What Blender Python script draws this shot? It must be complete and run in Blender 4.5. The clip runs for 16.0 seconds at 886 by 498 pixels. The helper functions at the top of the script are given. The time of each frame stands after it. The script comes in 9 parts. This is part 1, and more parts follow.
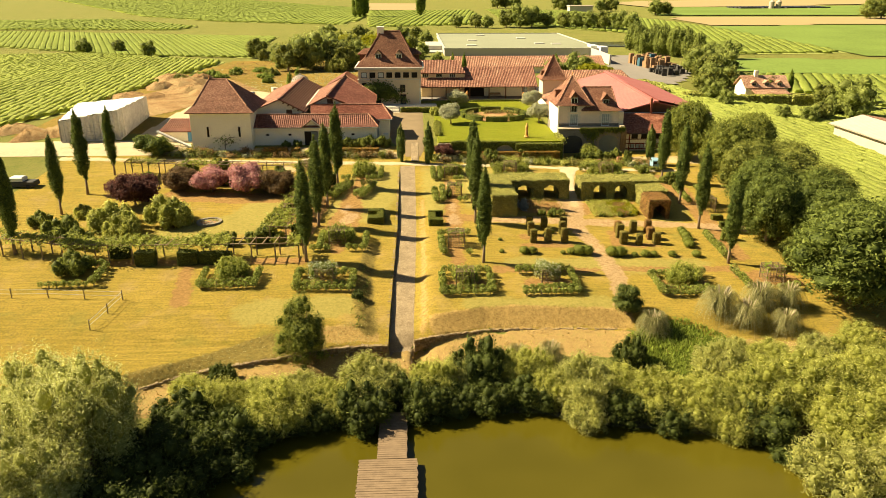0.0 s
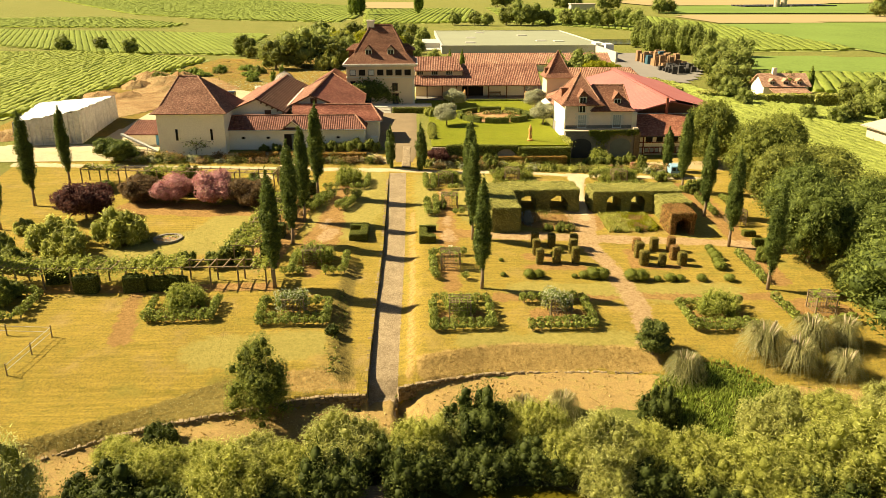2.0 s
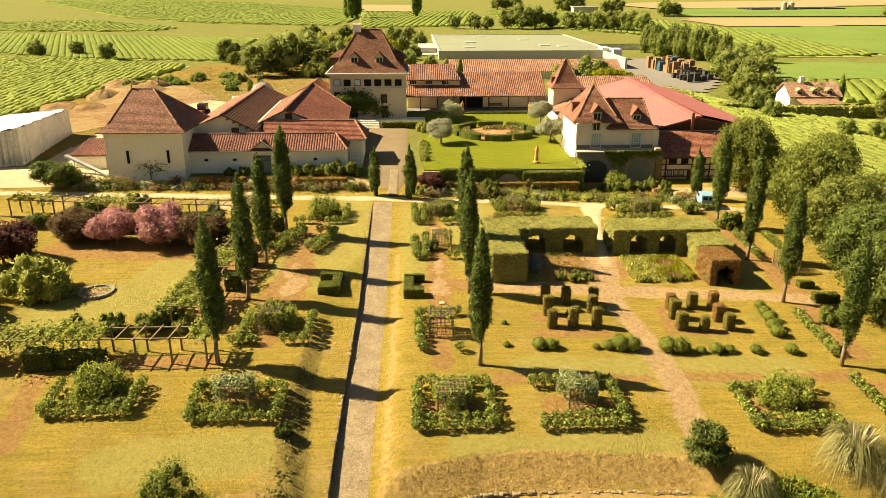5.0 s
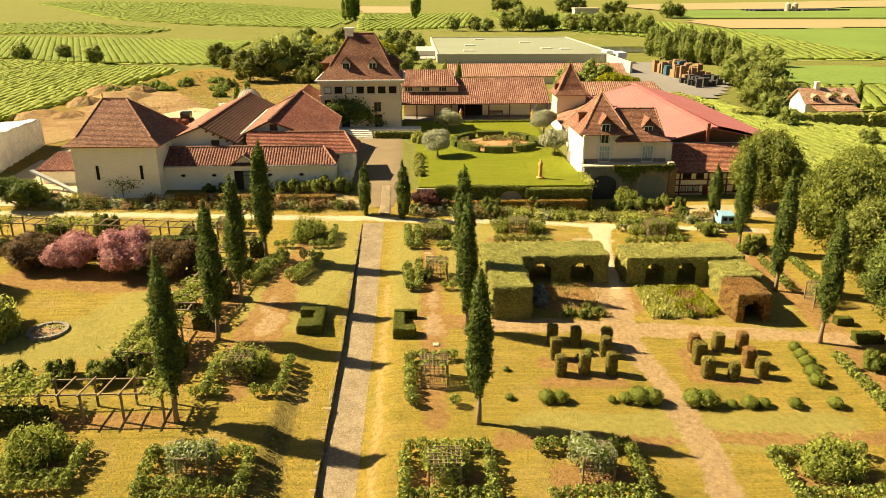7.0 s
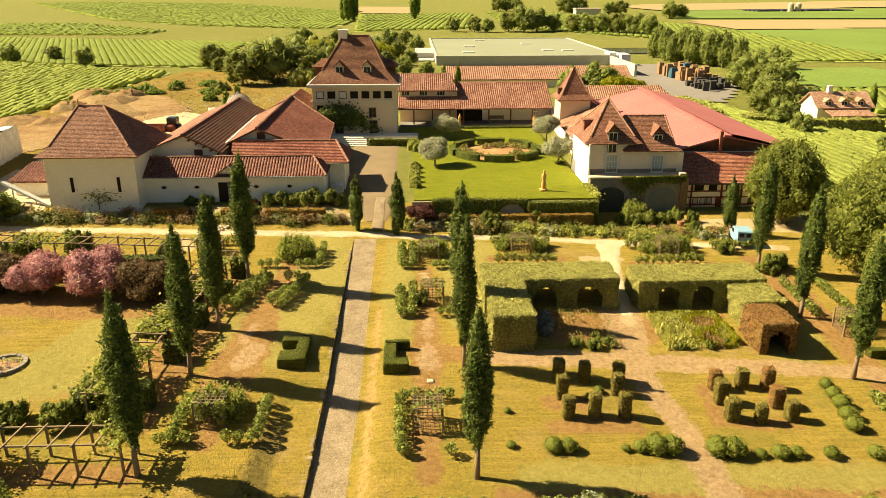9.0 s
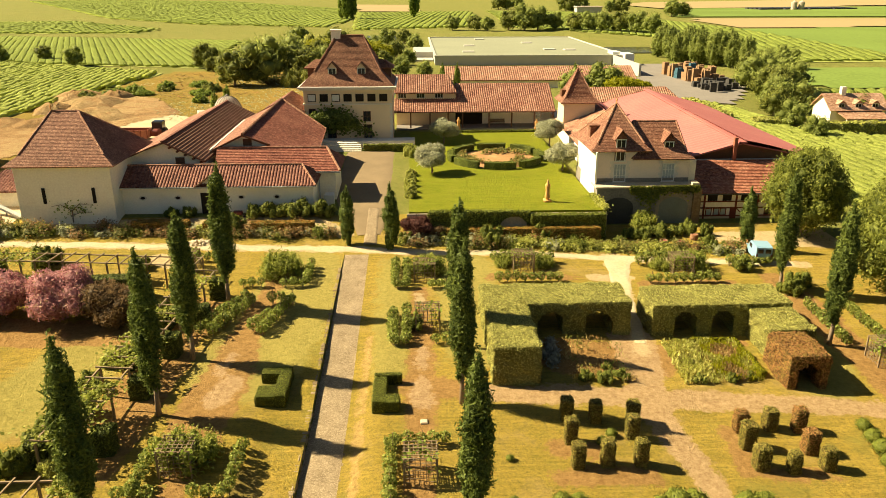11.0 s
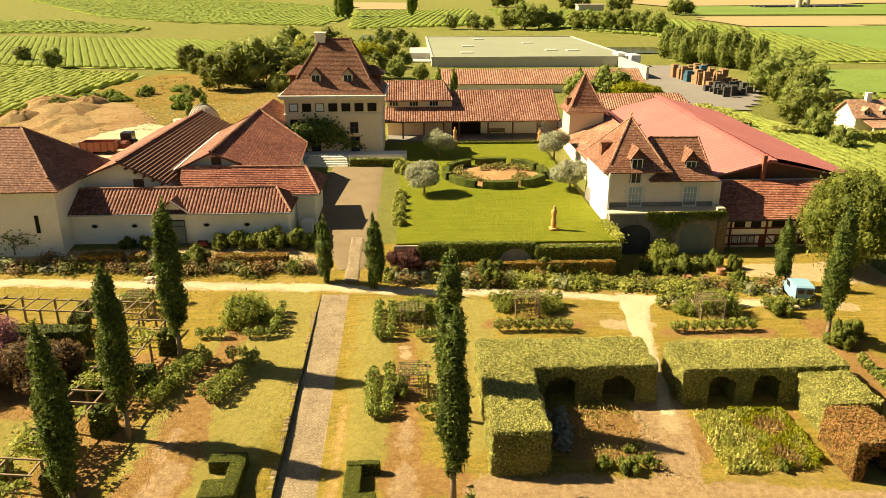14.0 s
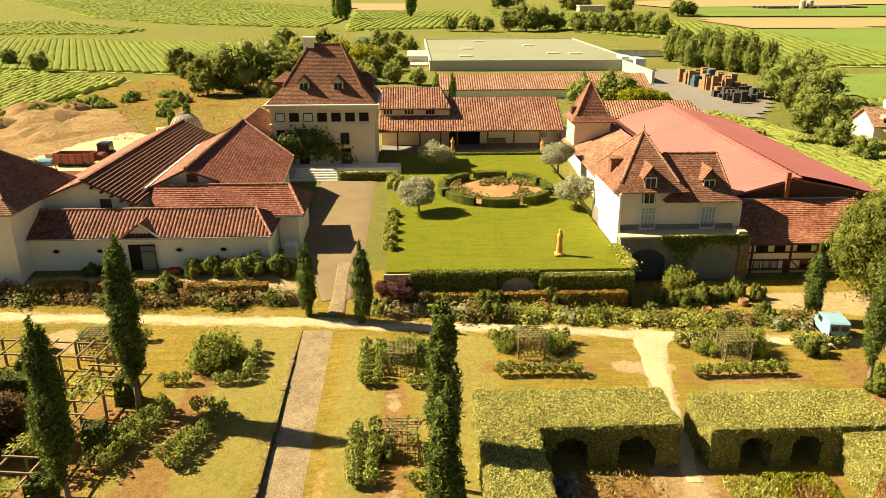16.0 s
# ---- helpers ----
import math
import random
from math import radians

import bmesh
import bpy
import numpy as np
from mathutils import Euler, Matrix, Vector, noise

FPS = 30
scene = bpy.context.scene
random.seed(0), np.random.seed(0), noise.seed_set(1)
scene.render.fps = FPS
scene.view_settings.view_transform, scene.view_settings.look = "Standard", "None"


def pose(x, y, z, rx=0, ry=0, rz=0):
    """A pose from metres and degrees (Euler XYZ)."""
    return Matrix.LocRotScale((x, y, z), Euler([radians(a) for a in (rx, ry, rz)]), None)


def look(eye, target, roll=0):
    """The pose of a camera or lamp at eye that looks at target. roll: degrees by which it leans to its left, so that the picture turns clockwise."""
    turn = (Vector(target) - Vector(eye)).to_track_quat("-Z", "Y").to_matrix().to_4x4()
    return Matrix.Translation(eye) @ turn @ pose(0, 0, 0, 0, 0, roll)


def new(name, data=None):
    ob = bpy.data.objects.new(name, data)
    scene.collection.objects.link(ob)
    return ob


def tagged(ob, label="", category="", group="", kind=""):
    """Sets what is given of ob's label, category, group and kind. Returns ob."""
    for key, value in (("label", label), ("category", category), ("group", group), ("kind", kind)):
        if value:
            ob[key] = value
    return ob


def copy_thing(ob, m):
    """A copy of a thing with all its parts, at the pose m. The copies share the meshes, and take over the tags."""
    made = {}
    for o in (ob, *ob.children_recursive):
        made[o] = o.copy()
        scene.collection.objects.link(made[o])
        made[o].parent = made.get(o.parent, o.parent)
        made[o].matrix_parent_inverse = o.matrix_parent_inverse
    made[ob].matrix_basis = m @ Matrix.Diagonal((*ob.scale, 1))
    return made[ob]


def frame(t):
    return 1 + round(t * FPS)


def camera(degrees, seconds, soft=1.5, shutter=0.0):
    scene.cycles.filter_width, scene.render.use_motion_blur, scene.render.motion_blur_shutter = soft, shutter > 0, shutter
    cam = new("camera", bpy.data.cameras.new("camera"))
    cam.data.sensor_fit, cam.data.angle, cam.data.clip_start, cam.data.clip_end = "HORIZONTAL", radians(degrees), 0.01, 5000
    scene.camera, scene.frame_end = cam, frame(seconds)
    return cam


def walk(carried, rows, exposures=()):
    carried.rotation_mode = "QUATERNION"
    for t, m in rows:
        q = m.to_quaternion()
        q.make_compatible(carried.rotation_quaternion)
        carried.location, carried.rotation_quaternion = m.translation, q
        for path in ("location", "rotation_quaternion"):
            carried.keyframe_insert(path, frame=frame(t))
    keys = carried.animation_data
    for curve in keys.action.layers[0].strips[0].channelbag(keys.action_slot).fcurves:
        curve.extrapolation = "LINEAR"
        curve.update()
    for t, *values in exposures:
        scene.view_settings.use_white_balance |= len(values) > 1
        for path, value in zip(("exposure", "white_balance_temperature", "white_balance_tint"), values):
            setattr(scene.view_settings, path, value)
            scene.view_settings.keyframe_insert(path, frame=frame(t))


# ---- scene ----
cam = camera(62.1, 16.0, soft=0.8)
# length of the flight, depth factor of the lens, eye height, downward tilt and turn of the first camera
METRES, DEPTH, EYE, TILT, TURN = 53.0, 1.2535, 29.0, -19.9, -2.4
ROWS = [
    (0.0, 0.0, 0.0, 0.0, 0.0, 0.0, -0.0),
    (0.5, 0.004, 0.0464, 0.0106, -0.01, -0.01, 0.01),
    (1.0, 0.0078, 0.0927, 0.0214, -0.02, -0.03, -0.0),
    (1.5, 0.0114, 0.1382, 0.0322, -0.02, -0.01, -0.0),
    (2.0, 0.0152, 0.1824, 0.0435, -0.02, 0.03, 0.01),
    (2.5, 0.0185, 0.2252, 0.0557, -0.02, 0.06, -0.0),
    (3.0, 0.0219, 0.2656, 0.071, -0.01, 0.07, -0.0),
    (3.5, 0.0254, 0.3041, 0.0885, 0.0, 0.12, 0.01),
    (4.0, 0.0284, 0.3414, 0.1043, 0.0, 0.18, -0.0),
    (6.5, 0.0404, 0.4973, 0.1757, 0.03, 0.4, 0.02),
    (7.0, 0.0427, 0.5218, 0.1866, 0.03, 0.41, 0.03),
    (7.5, 0.0449, 0.5445, 0.197, 0.05, 0.43, 0.03),
    (8.0, 0.0468, 0.5656, 0.2065, 0.06, 0.42, 0.03),
    (8.5, 0.0485, 0.5849, 0.2148, 0.07, 0.43, 0.03),
    (9.0, 0.05, 0.604, 0.2233, 0.07, 0.43, 0.03),
    (11.5, 0.0578, 0.7065, 0.2683, 0.07, 0.18, 0.03),
    (12.0, 0.0601, 0.7308, 0.2792, 0.06, 0.12, 0.03),
    (12.5, 0.0623, 0.7551, 0.291, 0.05, 0.09, 0.03),
    (13.0, 0.0645, 0.7792, 0.3028, 0.05, 0.06, 0.03),
    (13.5, 0.0669, 0.8034, 0.315, 0.06, 0.03, 0.04),
    (14.0, 0.0694, 0.8274, 0.327, 0.06, 0.01, 0.06),
    (14.5, 0.0719, 0.8517, 0.3387, 0.08, 0.02, 0.05),
    (15.0, 0.074, 0.875, 0.35, 0.07, 0.05, 0.06),
    (15.5, 0.076, 0.8983, 0.3611, 0.07, 0.04, 0.06),
    (16.0, 0.0776, 0.9215, 0.3718, 0.06, 0.07, 0.04),
]
walk(cam, [(t, pose(0, 0, EYE, TILT, 0, TURN) @ pose(METRES * x, METRES * DEPTH * y, METRES * z, 90 + pitch / DEPTH, roll, yaw / DEPTH)) for t, x, y, z, yaw, pitch, roll in ROWS],
     exposures=[(0.0, 1.53, 7200, 3), (16.0, 1.5, 7200, 3)])

# ---- light: clear late-afternoon sun from the left, a little behind the house ----
SUN_EL, SUN_X, SUN_Y = 40.0, -0.965, 0.262
world = bpy.data.worlds.new("sky")
scene.world = world
world.use_nodes = True
_n = world.node_tree.nodes
_sky = _n.new("ShaderNodeTexSky")
_sky.sky_type, _sky.sun_disc = "NISHITA", False
_sky.sun_elevation, _sky.sun_rotation = radians(SUN_EL), math.atan2(SUN_X, SUN_Y)
_sky.air_density, _sky.dust_density, _sky.altitude = 1.0, 1.5, 100
_n["Background"].inputs["Strength"].default_value = 0.025
world.node_tree.links.new(_sky.outputs[0], _n["Background"].inputs["Color"])
sun_data = bpy.data.lights.new("sun", "SUN")
sun_data.energy, sun_data.angle, sun_data.color = 5.0, radians(0.55), (1.0, 0.86, 0.62)
sun = new("sun", sun_data)
_c = math.cos(radians(SUN_EL))
sun.matrix_world = look((SUN_X * _c * 300, SUN_Y * _c * 300, math.sin(radians(SUN_EL)) * 300), (0, 0, 0))

# ---- materials ----
class Nodes:
    """Short hand for building node trees."""
    def __init__(self, name):
        self.m = bpy.data.materials.new(name)
        self.m.use_nodes = True
        self.t = self.m.node_tree
        self.b = self.t.nodes["Principled BSDF"]
        self.out = self.t.nodes["Material Output"]

    def n(self, kind, **inputs):
        node = self.t.nodes.new("ShaderNode" + kind)
        for k, v in inputs.items():
            k = k.replace("_", " ")
            if isinstance(v, bpy.types.NodeSocket):
                self.t.links.new(v, node.inputs[k])
            else:
                node.inputs[k].default_value = v
        return node

    def put(self, out, socket):
        self.t.links.new(out, socket)

    def where(self, scale=(1, 1, 1)):
        g = self.n("NewGeometry")
        m = self.n("Mapping", Vector=g.outputs["Position"])
        m.inputs["Scale"].default_value = scale
        return m.outputs[0]

    def noise(self, scale, detail=4.0, rough=0.6, vec=None, stretch=(1, 1, 1)):
        t = self.n("TexNoise", Vector=vec if vec is not None else self.where(stretch), Scale=scale, Detail=detail, Roughness=rough)
        return t.outputs["Fac"]

    def ramp(self, fac, *stops):
        r = self.n("ValToRGB", Fac=fac)
        el = r.color_ramp.elements
        while len(el) < len(stops):
            el.new(0.5)
        for e, (p, c) in zip(el, stops):
            e.position, e.color = p, (*c, 1) if len(c) == 3 else c
        return r.outputs[0]

    def mix(self, fac, a, b, kind="MIX"):
        x = self.t.nodes.new("ShaderNodeMix")
        x.data_type, x.blend_type = "RGBA", kind
        for s, v in ((x.inputs[0], fac), (x.inputs[6], a), (x.inputs[7], b)):
            if isinstance(v, bpy.types.NodeSocket):
                self.t.links.new(v, s)
            elif isinstance(v, (tuple, list)):
                s.default_value = (*v, 1)
            else:
                s.default_value = v
        return x.outputs[2]

    def bump(self, height, strength=0.5, dist=0.05):
        b = self.n("Bump", Height=height, Strength=strength, Distance=dist)
        self.put(b.outputs[0], self.b.inputs["Normal"])

    def done(self, colour, rough=0.85, spec=0.3):
        if isinstance(colour, (tuple, list)):
            self.b.inputs["Base Color"].default_value = (*colour, 1)
        else:
            self.put(colour, self.b.inputs["Base Color"])
        self.b.inputs["Roughness"].default_value = rough
        self.b.inputs["Specular IOR Level"].default_value = spec
        return self.m


def scaled(c, k):
    return tuple(min(1.0, v * k) for v in c)


def surface(name, colour, vary=0.25, big=0.5, small=12.0, rough=0.85, bump=0.3, dist=0.02, other=None, spec=0.25, stretch=(1, 1, 1)):
    """A worn surface: colour varied at two scales, with fine relief."""
    k = Nodes(name)
    a, b = k.noise(big, 5, stretch=stretch), k.noise(small, 3, stretch=stretch)
    c = k.ramp(a, (0.3, scaled(colour, 1 - vary)), (0.5, colour), (0.72, other or scaled(colour, 1 + vary)))
    c = k.mix(0.5, c, k.ramp(b, (0.3, scaled(colour, 1 - vary)), (0.7, scaled(colour, 1 + vary))))
    if bump:
        k.bump(b, bump, dist)
    return k.done(c, rough, spec)


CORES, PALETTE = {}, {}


def foliage(name, dark, light, accent=None, glow=0.42, share=0.12, core=True):
    """Leaves: each leaf has its own tint; thin, so some light passes through."""
    k = Nodes(name)
    if core:
        dark, light = scaled(dark, 0.58), scaled(light, 0.8)
        accent = accent and scaled(accent, 0.85)
        PALETTE[k.m.name] = (dark, light, accent)
    g = k.n("NewGeometry")
    stops = [(0.0, dark), (min(0.55, 0.9 - share), tuple((a + b) / 2 for a, b in zip(dark, light))), (0.9, light)]
    if accent:
        stops[-1] = (1 - share - 0.02, light)
        stops.append((1 - share, accent))
    c = k.ramp(g.outputs["Random Per Island"], *stops)
    c = k.mix(0.3, c, k.ramp(k.noise(0.35, 3), (0.35, dark), (0.65, light)))
    f = k.noise(5.0, 4, 0.75)
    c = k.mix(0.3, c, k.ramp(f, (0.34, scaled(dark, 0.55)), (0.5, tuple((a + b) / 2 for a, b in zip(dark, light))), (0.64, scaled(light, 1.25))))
    k.bump(f, 0.35, 0.08)
    k.put(c, k.b.inputs["Base Color"])
    k.b.inputs["Roughness"].default_value = 0.6
    k.b.inputs["Specular IOR Level"].default_value = 0.14
    tr = k.n("BsdfTranslucent", Color=c)
    mx = k.n("MixShader")
    mx.inputs[0].default_value = glow
    k.put(k.b.outputs[0], mx.inputs[1])
    k.put(tr.outputs[0], mx.inputs[2])
    k.put(mx.outputs[0], k.out.inputs["Surface"])
    # Duller copy for crown cores: the shade inside is put into its tones.
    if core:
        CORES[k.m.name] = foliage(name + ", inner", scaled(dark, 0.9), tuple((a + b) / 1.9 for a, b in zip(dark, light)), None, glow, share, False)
    return k.m


def grass(name, dry, green, bare, wild=0.5, stripe=0.0, worn=False):
    """Summer lawn: straw and green in patches, mown lines, a bare spot here and there, worn to earth and sand along the ways."""
    k = Nodes(name)
    dry, green, bare = scaled(dry, 0.8), scaled(green, 0.76), scaled(bare, 0.8)
    half = tuple((p + q) / 2 for p, q in zip(dry, green))
    a, b, f, g = k.noise(0.09, 8, 0.7), k.noise(0.7, 7, 0.75), k.noise(4.5, 6, 0.85), k.noise(17.0, 3, 0.7)
    c = k.ramp(a, (0.34, green), (0.52, half), (0.66, dry))
    c = k.mix(wild, c, k.ramp(b, (0.34, scaled(green, 0.8)), (0.5, dry), (0.74, bare)))
    if stripe:
        for turn, scale, share in ((0.35, (0.14, 1.5, 1), stripe * 0.55), (-0.75, (0.1, 2.2, 1), stripe * 0.45)):
            m = k.n("Mapping", Vector=k.n("NewGeometry").outputs["Position"])
            m.inputs["Rotation"].default_value = (0, 0, turn)
            m.inputs["Scale"].default_value = scale
            c = k.mix(share, c, k.ramp(k.noise(1.6, 7, 0.75, m.outputs[0]), (0.36, scaled(green, 0.72)), (0.5, half), (0.64, scaled(dry, 1.3))))
    c = k.mix(0.62, c, k.ramp(f, (0.34, scaled(green, 0.3)), (0.5, dry), (0.68, scaled(dry, 1.4))), "OVERLAY")
    c = k.mix(0.28, c, k.ramp(g, (0.3, (0.2, 0.2, 0.2)), (0.5, (0.5, 0.5, 0.5)), (0.7, (0.8, 0.8, 0.8))), "OVERLAY")
    if worn:
        w = k.noise(0.2, 6, 0.65)
        c = k.mix(k.ramp(w, (0.54, (0, 0, 0)), (0.72, (0.75, 0.75, 0.75))), c, k.ramp(b, (0.35, scaled(bare, 0.6)), (0.65, scaled(bare, 1.05))))
        c = k.mix(k.ramp(w, (0.3, (0.6, 0.6, 0.6)), (0.44, (0, 0, 0))), c, k.ramp(b, (0.35, scaled(green, 0.6)), (0.65, scaled(green, 1.15))))
    if worn:
        e = k.noise(0.9, 9, 0.8)
        # rough: olive bank turf with some slope shade mixed into its colour
        for name2, dark, light, low, high in (("fresh", (0.22, 0.19, 0.05), (0.43, 0.345, 0.10), 0.7, 1.45), ("straw", (0.19, 0.12, 0.042), (0.62, 0.41, 0.15), 0.76, 1.2), ("rough", (0.08, 0.065, 0.018), (0.36, 0.265, 0.08), 0.74, 1.25),
                                              ("bare", (0.17, 0.085, 0.03), (0.45, 0.265, 0.10), 0.86, 1.24), ("track", (0.24, 0.14, 0.065), (0.58, 0.40, 0.22), 0.84, 1.14), ("sand", (0.38, 0.27, 0.135), (0.60, 0.46, 0.27), 0.84, 1.16)):
            t = k.n("Attribute")
            t.attribute_name = name2
            m = k.n("Math")
            m.operation = "ADD"
            k.put(t.outputs["Fac"], m.inputs[0])
            ragged = k.n("Math")
            ragged.operation = "MULTIPLY_ADD"
            k.put(e, ragged.inputs[0])
            ragged.inputs[1].default_value, ragged.inputs[2].default_value = 1.9, -0.45
            k.put(ragged.outputs[0], m.inputs[1])
            edge = k.ramp(m.outputs[0], (low, (0, 0, 0)), (high, (0.94, 0.94, 0.94)))
            c = k.mix(edge, c, k.ramp(k.noise(2.6, 9, 0.85), (0.33, dark), (0.5, tuple((p + q) / 2 for p, q in zip(dark, light))), (0.67, light)))
    k.bump(f, 1.0, 0.22)
    return k.done(c, 0.95, 0.06)


LAWN = grass("dry lawn", (0.55, 0.425, 0.145), (0.31, 0.295, 0.07), (0.56, 0.385, 0.16), 0.45, 0.6, True)
COURT_LAWN = grass("watered lawn", (0.37, 0.37, 0.06), (0.24, 0.31, 0.035), (0.36, 0.31, 0.08), 0.6, 0.4)
MEADOW = grass("open country grass", (0.37, 0.35, 0.14), (0.25, 0.30, 0.085), (0.37, 0.30, 0.15), 0.45)
WET_GRASS = grass("rank green grass", (0.25, 0.265, 0.06), (0.13, 0.19, 0.035), (0.29, 0.26, 0.08), 0.5)
STRAW_BANK = surface("scythed straw bank", (0.30, 0.195, 0.07), 0.45, 1.5, 9, 0.95, 0.7, 0.08, (0.22, 0.19, 0.05))
FIELD_GREEN = surface("young green crop", (0.15, 0.205, 0.045), 0.3, 0.02, 1.0, 0.95, 0.2, 0.1, spec=0.1)
FIELD_TAN = surface("stubble field", (0.33, 0.25, 0.125), 0.12, 0.02, 0.8, 0.95, 0.2, 0.1, spec=0.1, stretch=(0.3, 1, 1))
VINE_FLOOR = surface("grassed vine alley", (0.29, 0.31, 0.09), 0.2, 0.06, 1.5, 0.95, 0.3, 0.1, spec=0.1)
EARTH = surface("dry red-brown earth", (0.33, 0.18, 0.075), 0.25, 0.45, 4, 0.95, 0.6, 0.06, (0.52, 0.35, 0.17))
SAND = surface("pale sandy path", (0.46, 0.37, 0.235), 0.26, 0.4, 5, 0.95, 0.5, 0.05, (0.40, 0.30, 0.13))
def clay_material():
    """Dug ground: pale dry spoil, orange clay and dark damp cuts."""
    k = Nodes("dug clay")
    a, b, f = k.noise(0.16, 6, 0.7), k.noise(0.9, 7, 0.8), k.noise(5.0, 5, 0.8)
    c = k.ramp(a, (0.36, (0.15, 0.075, 0.03)), (0.46, (0.31, 0.165, 0.065)), (0.56, (0.42, 0.29, 0.14)), (0.68, (0.33, 0.26, 0.10)))
    c = k.mix(0.45, c, k.ramp(b, (0.34, (0.12, 0.06, 0.025)), (0.5, (0.34, 0.20, 0.085)), (0.66, (0.52, 0.38, 0.21))))
    c = k.mix(0.3, c, k.ramp(f, (0.34, (0.1, 0.055, 0.025)), (0.66, (0.5, 0.36, 0.2))))
    k.bump(b, 1.0, 0.5)
    return k.done(c, 0.95, 0.05)


CLAY = clay_material()
GRAVEL = surface("gravel drive", (0.21, 0.15, 0.085), 0.22, 0.5, 22, 0.95, 0.6, 0.03)


def cobble_material():
    """Worn fieldstones set in sandy earth."""
    k = Nodes("cobbled stone")
    w = k.where((1, 1, 1))
    v = k.n("TexVoronoi", Vector=w, Scale=13.0)
    hue = k.n("SeparateColor", Color=v.outputs["Color"])
    c = k.ramp(hue.outputs[0], (0.0, (0.16, 0.115, 0.07)), (0.5, (0.42, 0.315, 0.195)), (1.0, (0.66, 0.52, 0.355)))
    e = k.n("TexVoronoi", Vector=w, Scale=13.0)
    e.feature = "DISTANCE_TO_EDGE"
    gap = k.ramp(e.outputs["Distance"], (0.0, (0, 0, 0)), (0.16, (1, 1, 1)))
    c = k.mix(gap, (0.25, 0.18, 0.10), c)
    c = k.mix(0.45, c, k.ramp(k.noise(0.8, 6, 0.75), (0.36, (0.27, 0.19, 0.105)), (0.62, (0.54, 0.40, 0.245))))
    k.bump(gap, 0.9, 0.06)
    return k.done(c, 0.85, 0.25)


COBBLE = cobble_material()
# Near-black ground colour stands in for the shade under the pond bushes.
SHORE_SHADE = surface("shore ground darkened as bush shade", (0.06, 0.05, 0.022), 0.5, 1.0, 8, 0.95, 0.8, 0.08)
ASPHALT = surface("grey yard", (0.21, 0.185, 0.16), 0.2, 0.2, 6, 0.9, 0.3)
def stone_material():
    """Rubble: each stone its own shade, with lichen and dirt."""
    k = Nodes("rubble stone")
    info = k.n("ObjectInfo")
    c = k.ramp(info.outputs["Random"], (0.0, (0.15, 0.10, 0.055)), (0.5, (0.27, 0.195, 0.11)), (1.0, (0.42, 0.32, 0.195)))
    c = k.mix(0.5, c, k.ramp(k.noise(4.0, 6, 0.75), (0.34, (0.08, 0.055, 0.03)), (0.5, (0.22, 0.155, 0.085)), (0.66, (0.38, 0.28, 0.165))))
    k.bump(k.noise(9.0, 5, 0.8), 0.9, 0.05)
    return k.done(c, 0.9, 0.15)


STONE = stone_material()
RENDERED = surface("cream lime render", (0.91, 0.82, 0.665), 0.14, 0.35, 5, 0.92, 0.2, 0.01, (0.78, 0.68, 0.52))
RENDER_PALE = surface("pale lime render", (0.91, 0.835, 0.70), 0.13, 0.4, 6, 0.92, 0.2, 0.01, (0.80, 0.70, 0.55))
TOWER_RENDER = surface("ochre lime render", (0.72, 0.575, 0.385), 0.1, 0.4, 8, 0.92, 0.15, 0.01)
MANOR_RENDER = surface("pinkish lime render", (0.80, 0.675, 0.54), 0.09, 0.5, 8, 0.92, 0.15, 0.01, (0.64, 0.53, 0.41))
TRIM_STONE = surface("cut limestone", (0.68, 0.62, 0.52), 0.12, 1.5, 10, 0.85, 0.2)
WALL_STONE = surface("cream coursed stone", (0.52, 0.42, 0.29), 0.3, 0.8, 6, 0.9, 0.6, 0.04)
DARK_STONE = surface("weathered dark stone", (0.22, 0.195, 0.16), 0.5, 0.6, 5, 0.9, 0.6)
FACING = surface("grimy dressed stone", (0.24, 0.205, 0.16), 0.45, 0.7, 6, 0.9, 0.5)
CONCRETE = surface("raw concrete", (0.44, 0.36, 0.29), 0.12, 0.5, 6, 0.9, 0.2)
WHITE_WALL = surface("white panel", (0.46, 0.43, 0.37), 0.06, 0.3, 5, 0.7, 0.05)
FLAT_ROOF = surface("pale green roof membrane", (0.25, 0.255, 0.17), 0.16, 0.06, 1.2, 0.85, 0.05)
WOOD = surface("grey weathered wood", (0.25, 0.18, 0.105), 0.35, 2.0, 14, 0.85, 0.5, 0.01, stretch=(1, 1, 3))
DECK = surface("grey-brown deck board", (0.19, 0.13, 0.08), 0.35, 1.5, 14, 0.8, 0.5, 0.01)
DARK_WOOD = surface("dark brown timber", (0.14, 0.065, 0.035), 0.3, 2.0, 10, 0.7, 0.3)
RED_WOOD = surface("oxblood timber", (0.15, 0.032, 0.02), 0.25, 2.0, 10, 0.7, 0.3)
SHUTTER = surface("pale grey shutter paint", (0.66, 0.66, 0.58), 0.06, 2.0, 10, 0.6, 0.1)
BLUE_PAINT = surface("sky blue car paint", (0.24, 0.40, 0.52), 0.04, 1.0, 5, 0.3, 0.0, spec=0.5)
BLUE_DOOR = surface("blue painted wood", (0.10, 0.25, 0.42), 0.15, 1.0, 6, 0.6, 0.1)
WHITE_PAINT = surface("white paint", (0.66, 0.65, 0.60), 0.05, 1.0, 5, 0.45, 0.0)
RUBBER = surface("black rubber", (0.02, 0.02, 0.02), 0.2, 3, 20, 0.8, 0.1)
STEEL = surface("galvanised steel", (0.42, 0.42, 0.40), 0.2, 1.0, 8, 0.45, 0.1)
RUST = surface("red oxide steel", (0.28, 0.10, 0.06), 0.3, 1.0, 8, 0.7, 0.3)
